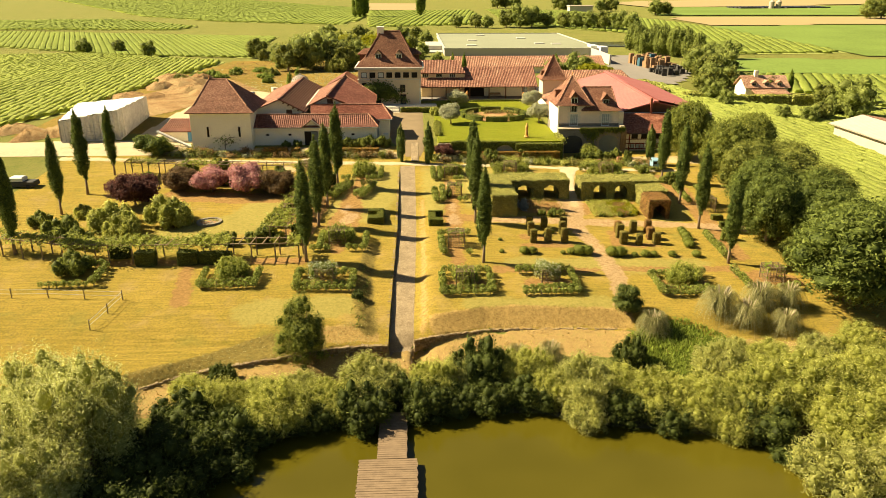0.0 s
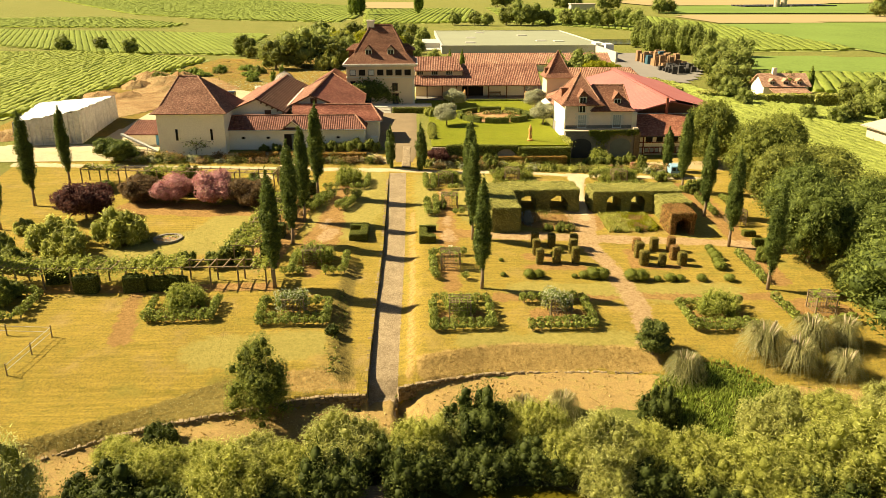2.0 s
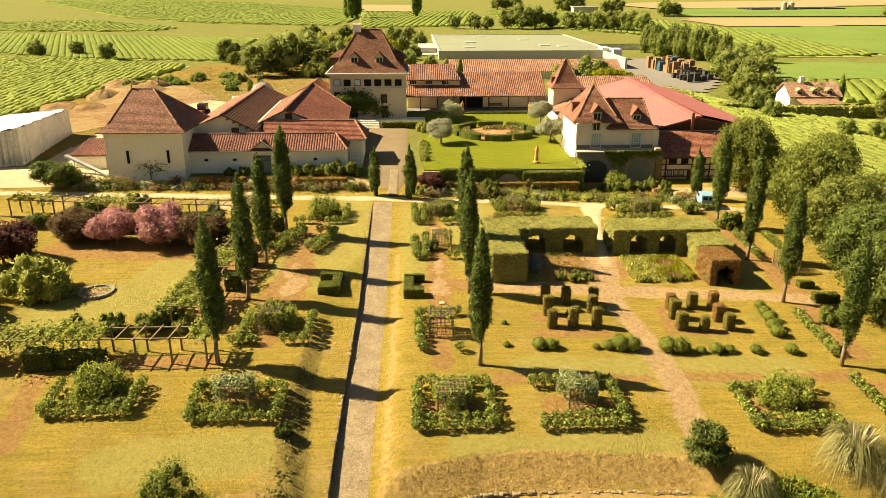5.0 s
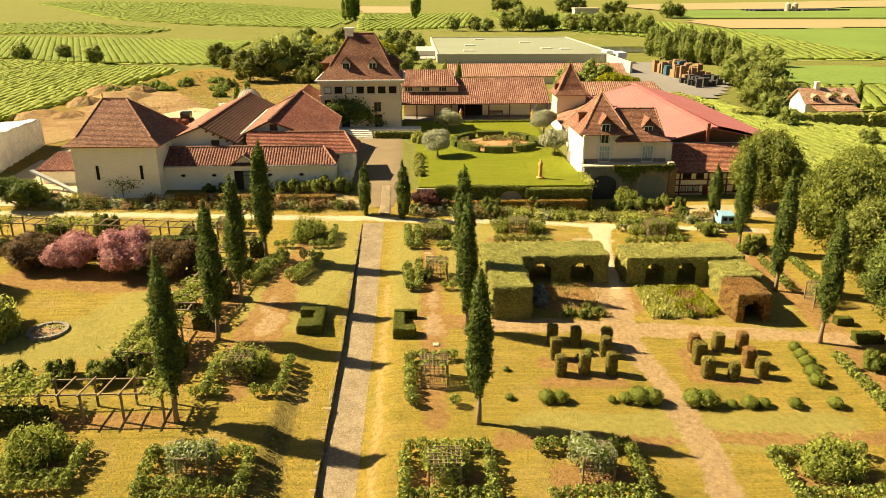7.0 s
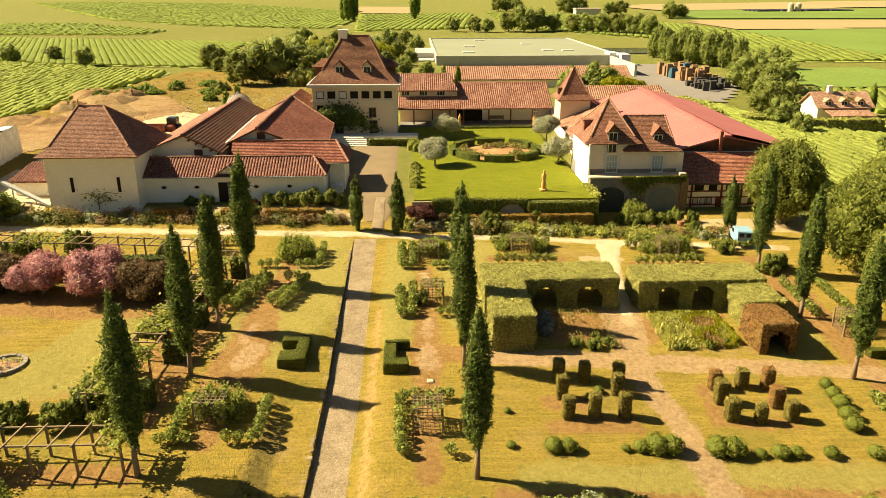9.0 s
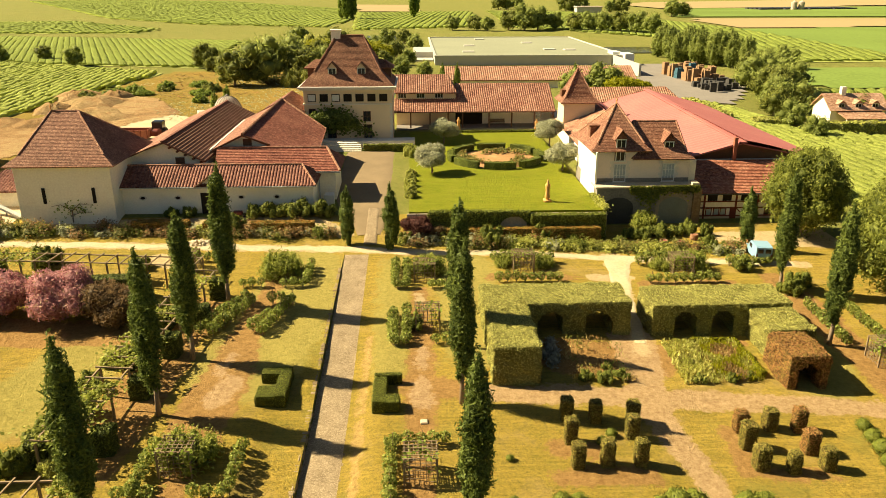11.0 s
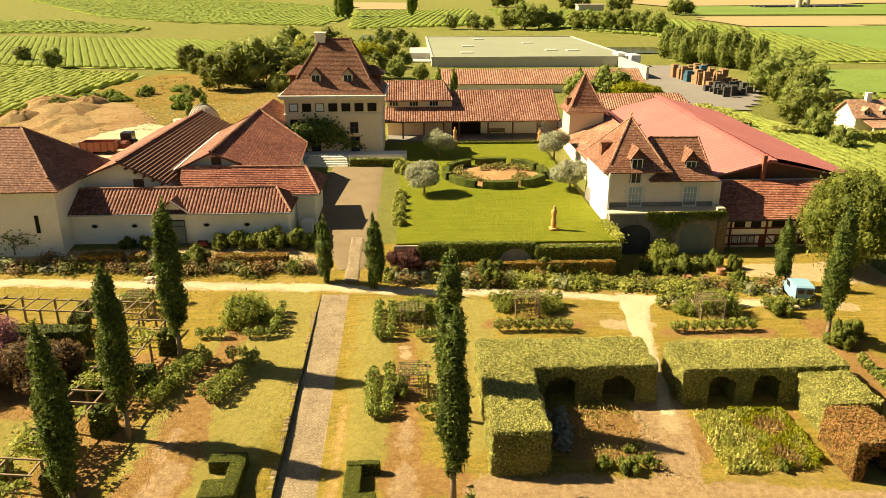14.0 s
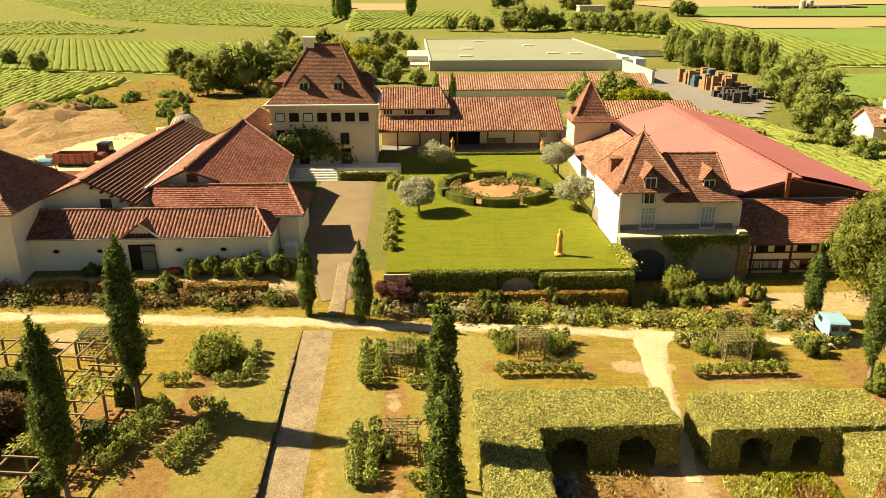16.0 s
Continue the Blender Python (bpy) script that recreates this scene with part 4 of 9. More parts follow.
def hip(roof_fn, shape, x0, x1, y0, y1, z, rx0, rx1, ry, rz, kick=0.0, kick_h=0.0):
    """A hipped roof; with kick its foot flares out at a gentler slope."""
    if kick:
        a, b, c, d = x0 + kick, x1 - kick, y0 + kick, y1 - kick
        zz = z + kick_h
        for poly in ([(x0, y0, z), (x1, y0, z), (b, c, zz), (a, c, zz)], [(x1, y0, z), (x1, y1, z), (b, d, zz), (b, c, zz)],
                     [(x1, y1, z), (x0, y1, z), (a, d, zz), (b, d, zz)], [(x0, y1, z), (x0, y0, z), (a, c, zz), (a, d, zz)]):
            roof_fn(shape, poly)
        x0, x1, y0, y1, z = a, b, c, d, zz
    for poly in ([(x0, y0, z), (x1, y0, z), (rx1, ry, rz), (rx0, ry, rz)], [(x1, y0, z), (x1, y1, z), (rx1, ry, rz)],
                 [(x1, y1, z), (x0, y1, z), (rx0, ry, rz), (rx1, ry, rz)], [(x0, y1, z), (x0, y0, z), (rx0, ry, rz)]):
        roof_fn(shape, poly)
    return (x0, x1, y0, y1, z)


def hip_caps(house, x0, x1, y0, y1, z, rx0, rx1, ry, rz, material, r=0.13):
    s = Shape()
    for p, q in (((x0, y0, z), (rx0, ry, rz)), ((x0, y1, z), (rx0, ry, rz)), ((x1, y0, z), (rx1, ry, rz)), ((x1, y1, z), (rx1, ry, rz))):
        ridge_tiles(s, p, q, r)
    if rx1 - rx0 > 0.3:
        ridge_tiles(s, (rx0, ry, rz), (rx1, ry, rz), r)
    return tagged(part("ridge", s, material, house), kind="stuff")


def dormer(house, x, y, z, w, h, back, wall_m, roof_m, glass=GLASS, rise=0.9):
    """A small gabled dormer facing -y: cheeks, window, two roof slopes."""
    s = Shape().box(x - w / 2, x + w / 2, y, y + back, z, z + h)
    g = Shape()
    g.face((x - w / 2, y, z + h), (x + w / 2, y, z + h), (x, y, z + h + rise * 0.8))
    s.v, s.f = s.v + g.v, s.f + [tuple(i + len(s.v) for i in f) for f in g.f]
    d = part("dormer", s, wall_m, house)
    r = Shape()
    e, t = 0.22, 0.1
    for k in (-1, 1):
        poly = [(x + k * (w / 2 + e), y - 0.25, z + h - 0.12), (x + k * (w / 2 + e), y + back + 0.6, z + h - 0.12), (x, y + back + 1.0, z + h + rise), (x, y - 0.3, z + h + rise)]
        plain_roof(r, poly, 0.25, 0.02, 0.08)
    part("dormer_roof", r, roof_m, d)
    q = Shape().box(x - w / 2 + 0.14, x + w / 2 - 0.14, y - 0.03, y + 0.05, z + 0.08, z + h - 0.08)
    part("pane", q, glass, d)
    f = Shape()
    f.box(x - 0.03, x + 0.03, y - 0.05, y + 0.02, z + 0.08, z + h - 0.08)
    for xx in (x - w / 2 + 0.1, x + w / 2 - 0.1):
        f.box(xx - 0.05, xx + 0.05, y - 0.06, y + 0.02, z, z + h)
    f.box(x - w / 2, x + w / 2, y - 0.065, y + 0.02, z + h - 0.1, z + h)
    f.box(x - w / 2 - 0.06, x + w / 2 + 0.06, y - 0.09, y + 0.02, z - 0.04, z + 0.07)
    part("frame", f, SHUTTER, d)
    return d


# white corner pavilion
pav = empty("pavilion", "cream rendered square pavilion with steep brown hipped roof", "house", at=(-32, 130, 2.6))
pav.location = (0, 0, 0)
part("wall", Shape().box(-37.0, -27.0, 124.2, 135.6, 1.4, 8.75), RENDERED, pav)
part("eave", Shape().box(-37.35, -26.65, 123.85, 135.95, 8.5, 8.72, 0.06), TRIM_STONE, pav)
s = Shape()
b = hip(plain_roof, s, -37.7, -26.3, 123.5, 136.3, 8.72, -34.7, -31.8, 130.0, 13.5, 1.3, 1.0)
part("roof", s, PLAIN_TILE, pav)
hip_caps(pav, *b, -34.7, -31.8, 130.0, 13.5, CANAL_ORANGE)
part("finial", Shape().lathe([(0.14, 0), (0.05, 0.3), (0.12, 0.45), (0.02, 0.8)], 8, (-34.7, 130, 13.5)), TERRACOTTA, pav)
for x in (-34.2, -29.0):
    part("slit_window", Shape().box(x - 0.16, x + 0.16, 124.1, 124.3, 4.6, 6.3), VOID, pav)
s = Shape()
s.tube([(-31.6, 124.1, 2.5), (-31.5, 124.05, 3.8), (-30.6, 124.0, 4.6), (-29.2, 124.0, 4.4)], [0.07, 0.06, 0.04, 0.02], 6)
s.tube([(-31.5, 124.05, 3.8), (-32.6, 124.0, 4.5), (-33.6, 124.0, 4.3)], [0.05, 0.04, 0.02], 6)
s.tube([(-31.55, 124.05, 3.3), (-30.4, 124.0, 3.7), (-29.4, 124.0, 3.6)], [0.04, 0.03, 0.02], 6)
part("wall_vine", s, BARK, pav, "bare espaliered vine stem")
k = 130
rng_vine = np.random.default_rng(12)
x, z = rng_vine.normal(-31.3, 1.1, k), rng_vine.normal(4.0, 0.45, k)
part("vine_leaf", quads("vine_leaf", leaves(np.stack([x, np.full(k, 124.15) - 0.2 * rng_vine.random(k), z], -1), np.tile([0, -1.0, 0.3], (k, 1)), 0.17, 0.7, 1.3, rng_vine), LEAF_VINE), LEAF_VINE, pav)["kind"] = "stuff"

# low white range
low = empty("low_range", "long low white rendered range with canal tile roof", "house")
part("wall", Shape().box(-27.0, -6.2, 126.5, 131.5, 1.4, 5.75), RENDER_PALE, low)
s = Shape()
canal_roof(s, [(-27.3, 126.0, 5.75), (-5.8, 126.0, 5.75), (-7.6, 129.2, 7.4), (-27.3, 129.2, 7.4)])
canal_roof(s, [(-5.8, 126.0, 5.75), (-5.8, 132.4, 5.75), (-7.6, 129.2, 7.4)])
canal_roof(s, [(-5.8, 132.4, 5.75), (-27.3, 132.4, 5.75), (-27.3, 129.2, 7.4), (-7.6, 129.2, 7.4)])
part("roof", s, CANAL, low)
s = Shape()
ridge_tiles(s, (-27.3, 129.2, 7.5), (-7.6, 129.2, 7.5))
ridge_tiles(s, (-5.8, 126.0, 5.85), (-7.6, 129.2, 7.5))
part("ridge", s, CANAL_ORANGE, low)["kind"] = "stuff"
for x in (-24.8, -21.0, -14.1, -10.2):
    part("oculus_surround", Shape().lathe([(0.42, 0), (0.42, 0.06), (0.25, 0.08)], 14), TRIM_STONE, low).matrix_local = pose(x, 126.5, 4.45, 90, 0, 0) @ Matrix.Diagonal((1, 0.62, 1, 1))
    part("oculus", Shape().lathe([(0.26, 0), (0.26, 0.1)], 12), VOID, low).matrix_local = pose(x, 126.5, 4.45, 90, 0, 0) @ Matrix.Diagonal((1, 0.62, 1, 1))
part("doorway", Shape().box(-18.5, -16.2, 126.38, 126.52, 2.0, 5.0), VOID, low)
door = part("door_leaf", Shape().box(-17.35, -16.15, 126.1, 126.2, 2.1, 4.95, 0.02), TEAL_DOOR, low, "grey-green plank door leaf, standing open")
for z in (2.6, 4.4):
    part("strap", Shape().box(-17.3, -16.2, 126.06, 126.1, z, z + 0.1), GREY_STUFF, door)
s = Shape()
s.face((-18.7, 126.42, 5.0), (-15.9, 126.42, 5.0), (-15.7, 126.42, 5.75), (-17.2, 126.42, 6.85), (-18.7, 126.42, 5.75))
part("gable", s, RENDER_PALE, low)
for k in (-1, 1):
    s = Shape()
    canal_roof(s, [(-17.2 + k * 1.75, 126.0, 5.65), (-17.2 + k * 1.75, 127.4, 5.7), (-17.2, 129.0, 7.0), (-17.2, 126.0, 7.0)], 0.3, 0.08, 0.1)
    part("porch_roof", s, CANAL, low)
    part("verge", Shape().beam((-17.2 + k * 1.8, 125.95, 5.68), (-17.2, 125.95, 7.06), 0.14, 0.12), COTTAGE_TILE if k < 0 else TRIM_STONE, low)
part("oculus", Shape().lathe([(0.2, 0), (0.2, 0.1)], 12), VOID, low).matrix_local = pose(-17.3, 126.42, 5.75, 90, 0, 0)
part("gutter", Shape().beam((-27.2, 125.95, 5.68), (-5.8, 125.95, 5.68), 0.12), STEEL, low)

# barns behind
barn = empty("ribbed_barn", "rendered barn with shallow ribbed brown roof", "barn")
s = Shape().box(-28.6, -19.0, 130.4, 160.0, 1.6, 7.75)
s.face((-28.6, 130.38, 7.6), (-18.9, 130.38, 7.6), (-23.1, 130.38, 9.7))
part("wall", s, RENDERED, barn)
s = Shape()
plain_roof(s, [(-18.5, 129.8, 7.72), (-18.5, 161.0, 7.72), (-23.1, 161.0, 10.0), (-23.1, 129.8, 10.0)], 0.36, 0.03, 0.14)
part("roof", s, CANAL, barn)
s = Shape()
canal_roof(s, [(-29.2, 129.8, 7.5), (-29.2, 161.0, 7.5), (-23.1, 161.0, 10.0), (-23.1, 129.8, 10.0)], 0.7, 0.03)
part("roof", s, GALLERY_TILE, barn)
for i in range(13):
    t = (i + 0.35) / 13.0
    x, z = -18.5 - 4.6 * t, 7.75 + 2.28 * t
    part("rib", Shape().beam((x, 129.7, z + 0.03), (x, 161.0, z + 0.03), 0.15, 0.07), DARK_WOOD, barn, "dark roof rib")
part("ridge", Shape().beam((-23.1, 129.75, 10.07), (-23.1, 161.0, 10.07), 0.34, 0.14), CANAL, barn)
for t in np.arange(0.1, 1.0, 0.19):
    part("purlin_end", Shape().box(-18.6 - 4.4 * t - 0.1, -18.6 - 4.4 * t + 0.1, 129.65, 130.4, 7.5 + 2.2 * t - 0.18, 7.5 + 2.2 * t), DARK_WOOD, barn)
part("hatch", Shape().box(-22.0, -21.0, 130.3, 130.5, 7.1, 8.1), DARK_WOOD, barn)
barn2 = empty("tiled_barn", "rendered barn with red-brown tiled gable roof", "barn")
s = Shape().box(-18.2, -7.6, 135.0, 148.0, 1.6, 6.2)
s.face((-18.4, 134.98, 6.1), (-11.6, 134.98, 6.1), (-12.1, 134.98, 8.35), (-15.2, 134.98, 9.75), (-18.3, 134.98, 8.15))
part("wall", s, RENDERED, barn2)
s = Shape()
plain_roof(s, [(-6.9, 134.6, 6.25), (-6.9, 148.0, 7.9), (-13.5, 153.0, 11.3), (-15.2, 134.4, 9.85)], 0.3, 0.05)
part("roof", s, CANAL_RED, barn2)
s = Shape()
plain_roof(s, [(-18.7, 153.0, 8.6), (-18.7, 133.9, 8.2), (-15.2, 134.4, 9.85), (-13.5, 153.0, 11.3)], 0.3, 0.05)
part("roof", s, GALLERY_TILE, barn2)
s = Shape()
ridge_tiles(s, (-15.2, 134.3, 9.95), (-13.5, 153.0, 11.4), 0.17)
ridge_tiles(s, (-6.9, 148.0, 8.0), (-13.5, 153.0, 11.4), 0.15)
part("ridge", s, CANAL_ORANGE, barn2)["kind"] = "stuff"
part("bargeboard", Shape().beam((-18.75, 133.85, 8.12), (-15.2, 134.3, 9.78), 0.12, 0.2), DARK_WOOD, barn2)
part("bargeboard", Shape().beam((-12.0, 134.3, 8.6), (-15.2, 134.3, 9.78), 0.12, 0.2), DARK_WOOD, barn2)
part("gutter", Shape().beam((-18.9, 133.5, 8.2), (-18.75, 152.0, 8.55), 0.22), TRIM_STONE, barn2, "pale valley gutter")
part("hatch", Shape().box(-15.3, -14.3, 134.85, 135.0, 8.45, 9.25), DARK_WOOD, barn2)
mid = empty("mid_range", "tiled range at the corner of the drive", "house")
part("wall", Shape().box(-16.4, -4.1, 130.9, 137.4, 1.6, 6.4), RENDERED, mid)
s = Shape()
plain_roof(s, [(-17.9, 130.4, 6.3), (-3.5, 130.4, 6.3), (-5.3, 134.0, 8.35), (-18.2, 134.0, 8.35)], 0.27, 0.05)
plain_roof(s, [(-3.5, 130.4, 6.3), (-3.5, 138.0, 6.3), (-5.3, 134.0, 8.35)], 0.27, 0.05)
plain_roof(s, [(-3.5, 138.0, 6.3), (-17.4, 138.0, 6.3), (-17.4, 134.0, 8.35), (-5.3, 134.0, 8.35)], 0.27, 0.05)
part("roof", s, CANAL_RED, mid)
s = Shape()
ridge_tiles(s, (-18.2, 134.0, 8.42), (-5.3, 134.0, 8.42), 0.15)
ridge_tiles(s, (-3.5, 130.4, 6.4), (-5.3, 134.0, 8.45), 0.16)
part("ridge", s, CANAL_ORANGE, mid)["kind"] = "stuff"
part("downpipe", Shape().tube([(-6.0, 130.8, 6.2), (-6.0, 130.8, 2.2)], [0.06, 0.06], 6), STEEL, mid)
part("gutter", Shape().beam((-16.4, 130.35, 6.2), (-3.5, 130.35, 6.2), 0.12), STEEL, mid)
rear = empty("rear_barn", "low tiled barn beside the tower house", "barn")
part("wall", Shape().box(-17.5, -11.6, 150.5, 166.0, 2.5, 8.6), RENDERED, rear)
s = Shape()
canal_roof(s, [(-18.2, 150.2, 8.2), (-18.2, 167.0, 8.2), (-14.2, 167, 10.6), (-14.2, 152, 10.6)])
canal_roof(s, [(-11.0, 152.2, 8.7), (-11.0, 167.0, 8.7), (-14.2, 167, 10.6), (-14.2, 152, 10.6)])
part("roof", s, CANAL, rear)

# tower house
tower = empty("tower_house", "tall ochre tower house with steep flared tile roof", "house")
part("wall", Shape().box(-11.2, 1.9, 158.0, 169.5, 3.0, 12.0), TOWER_RENDER, tower)
part("plinth", Shape().box(-11.6, 5.2, 155.6, 158.0, 3.0, 4.75, 0.04), TRIM_STONE, tower)
part("cornice", Shape().box(-11.7, 2.4, 157.5, 170.0, 11.9, 12.15, 0.05), TRIM_STONE, tower)
part("cornice", Shape().box(-11.9, 2.6, 157.3, 170.2, 12.15, 12.42, 0.06), TRIM_STONE, tower)
part("string_course", Shape().box(-11.35, 2.05, 157.85, 169.6, 9.72, 9.9, 0.03), TRIM_STONE, tower)
s = Shape()
b = hip(plain_roof, s, -11.6, 2.3, 157.6, 169.9, 12.42, -6.4, -2.4, 163.4, 19.35, 2.0, 2.0)
part("roof", s, TOWER_TILE, tower)
hip_caps(tower, *b, -6.4, -2.4, 163.4, 19.35, PLAIN_TILE)
s = Shape().box(-7.2, -5.8, 163.0, 164.4, 17.0, 20.0).box(-7.32, -5.68, 162.9, 164.5, 20.0, 20.2)
part("chimney", s, RENDERED, tower)
for x in (-6.9, -2.6):
    dormer(tower, x, 159.3, 13.2, 1.3, 1.75, 2.2, TOWER_RENDER, TOWER_TILE)
for sgn, xx in ((-1, -11.0), (1, 1.7)):
    s = Shape().box(min(xx, xx - sgn * 3.2), max(xx, xx - sgn * 3.2), 163.0, 166.2, 12.5, 14.6)
    d = part("side_dormer", s, DARK_WOOD, tower)
    s = Shape()
    hip(plain_roof, s, xx - 3.6 if sgn > 0 else xx - 0.5, xx + 0.5 if sgn > 0 else xx + 3.6, 162.5, 166.7, 14.6, xx - 3.4 if sgn > 0 else xx + 1.0, xx - 1.0 if sgn > 0 else xx + 3.4, 164.6, 15.7)
    part("side_dormer_roof", s, TOWER_TILE, d)
for i in range(7):
    x = -9.95 + i * 1.76
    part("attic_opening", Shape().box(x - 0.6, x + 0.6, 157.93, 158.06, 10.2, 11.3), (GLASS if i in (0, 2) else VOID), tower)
    if i in (0, 2):
        part("attic_shutter", Shape().box(x - 0.5, x + 0.5, 157.86, 157.92, 10.3, 11.2), SHUTTER, tower)
for i in range(8):
    x = -10.83 + i * 1.76
    part("pier", Shape().box(x - 0.22, x + 0.22, 157.9, 158.1, 9.9, 11.9), TOWER_RENDER, tower)
for x, z, w, h in ((-1.9, 7.3, 1.0, 1.4), (-1.8, 4.4, 1.1, 2.3), (-7.2, 4.75, 1.2, 2.2), (-7.2, 7.8, 1.0, 1.4), (-10, 7.8, 0.9, 1.3)):
    window(tower, x, z, w, h, 158.0, DARK_WOOD, (2, 2))
quoins(tower, 1.92, 3.4, 9.7, 158.0, -1, TRIM_STONE, 0.36)
for i in range(5):
    part("step", Shape().box(-8.6 + i * 0.18, -2.6 - i * 0.05, 153.2 + i * 0.45, 158.0, 3.3, 3.75 + i * 0.22, 0.02), TRIM_STONE, tower)
s = Shape().box(-2.4, 5.0, 153.9, 154.3, 3.0, 4.6, 0.05)
tagged(part("terrace_wall", s, TRIM_STONE), "low pale stone terrace wall by the tower steps", "wall", kind="structure")

# gallery
gal = empty("gallery", "long low gallery with red-brown canal tile roof and open front", "house")
part("back_wall", Shape().box(2.2, 28.6, 173.0, 173.4, 3.0, 8.3), RENDERED, gal)
part("rear_wall", Shape().box(2.2, 28.6, 181.8, 182.2, 3.0, 8.0), RENDERED, gal)
part("loggia_floor", Shape().box(2.2, 28.6, 168.6, 173.0, 3.0, 4.1), ASPHALT, gal)
s = Shape()
canal_roof(s, [(1.9, 169.0, 6.75), (28.7, 169.0, 6.75), (28.7, 172.7, 8.55), (1.9, 172.7, 8.55)], 0.36, 0.1)
canal_roof(s, [(12.3, 172.7, 8.55), (28.7, 172.7, 8.55), (28.7, 176.5, 10.45), (12.3, 176.5, 10.45)], 0.36, 0.1)
canal_roof(s, [(28.7, 182.6, 7.6), (12.3, 182.6, 7.6), (12.3, 176.5, 10.45), (28.7, 176.5, 10.45)], 0.36, 0.1)
part("roof", s, GALLERY_TILE, gal)
part("loft_wall", Shape().box(2.2, 12.2, 172.4, 182.0, 4.0, 9.55), TOWER_RENDER, gal)
s = Shape()
canal_roof(s, [(1.9, 171.9, 9.5), (12.4, 171.9, 9.5), (11.0, 176.5, 12.0), (1.9, 176.5, 12.0)], 0.36, 0.1)
canal_roof(s, [(12.4, 171.9, 9.5), (12.4, 182.4, 9.5), (11.0, 176.5, 12.0)], 0.36, 0.1)
canal_roof(s, [(12.4, 182.4, 9.5), (1.9, 182.4, 9.5), (1.9, 176.5, 12.0), (11.0, 176.5, 12.0)], 0.36, 0.1)
part("loft_roof", s, GALLERY_TILE, gal)
for x in (3.2, 6.3, 9.4):
    window(gal, x, 8.62, 1.3, 0.75, 172.4, WHITE_PAINT, (3, 1), sill=False)
for x in (4.6, 7.8, 10.8, 13.2, 17.6, 21.4, 25.2, 28.3):
    part("post", Shape().box(x - 0.11, x + 0.11, 169.2, 169.42, 4.1, 6.85), DARK_WOOD, gal)
part("wall_plate", Shape().box(2.2, 28.5, 169.15, 169.45, 6.6, 6.8), DARK_WOOD, gal)
part("dark_doorway", Shape().box(12.2, 16.8, 172.85, 173.02, 4.1, 6.6), VOID, gal)
for x in (7.0, 10.4, 26.4):
    window(gal, x, 5.0, 0.9, 1.2, 173.0, WHITE_PAINT, (2, 2), sill=False)
bench = empty("bench", "plain grey garden bench against the gallery wall", "bench")
part("seat", Shape().box(18.0, 20.6, 172.0, 172.5, 4.5, 4.56), WOOD, bench)
part("back", Shape().box(18.0, 20.6, 172.5, 172.55, 4.6, 5.0), WOOD, bench)
for x in (18.1, 20.5):
    part("leg", Shape().box(x - 0.05, x + 0.05, 172.05, 172.5, 4.1, 4.5), WOOD, bench)

# dovecote turret
dove = empty("dovecote", "square ochre dovecote with pointed tile roof", "tower")
part("wall", Shape().box(28.7, 33.6, 162.6, 167.6, 3.0, 9.1), TOWER_RENDER, dove)
s = Shape()
b = hip(plain_roof, s, 28.1, 34.2, 162.0, 168.2, 9.1, 31.1, 31.2, 165.1, 14.1, 0.8, 0.8)
part("roof", s, PLAIN_TILE, dove)
hip_caps(dove, *b, 31.1, 31.2, 165.1, 14.1, CANAL_ORANGE)
part("dormer_box", Shape().box(28.6, 29.6, 164.6, 165.9, 9.8, 10.8), DARK_WOOD, dove)
hut = empty("tiled_range", "low range with canal tile roof behind the dovecote", "house")
part("wall", Shape().box(33.6, 52.0, 178.6, 184.6, 3.0, 7.2), RENDERED, hut)
s = Shape()
canal_roof(s, [(33.0, 177.8, 6.9), (53.0, 177.8, 6.9), (51.0, 181.6, 9.0), (33.0, 181.6, 9.0)], 0.4, 0.12)
canal_roof(s, [(53.0, 185.4, 6.9), (33.0, 185.4, 6.9), (33.0, 181.6, 9.0), (51.0, 181.6, 9.0)], 0.4, 0.12)
canal_roof(s, [(53.0, 177.8, 6.9), (53.0, 185.4, 6.9), (51.0, 181.6, 9.0)], 0.4, 0.12)
part("roof", s, CANAL_ORANGE, hut)
tuile = empty("long_tiled_shed", "long shed with faded canal tile roof", "barn")
part("wall", Shape().box(12, 56, 217.5, 229.0, 4.0, 6.2), RENDERED, tuile)
s = Shape()
canal_roof(s, [(11.5, 217, 6.1), (56.5, 217, 6.1), (56.5, 223.2, 8.6), (11.5, 223.2, 8.6)], 0.5, 0.12)
canal_roof(s, [(56.5, 229.5, 6.1), (11.5, 229.5, 6.1), (11.5, 223.2, 8.6), (56.5, 223.2, 8.6)], 0.5, 0.12)
part("roof", s, CANAL_ORANGE, tuile)

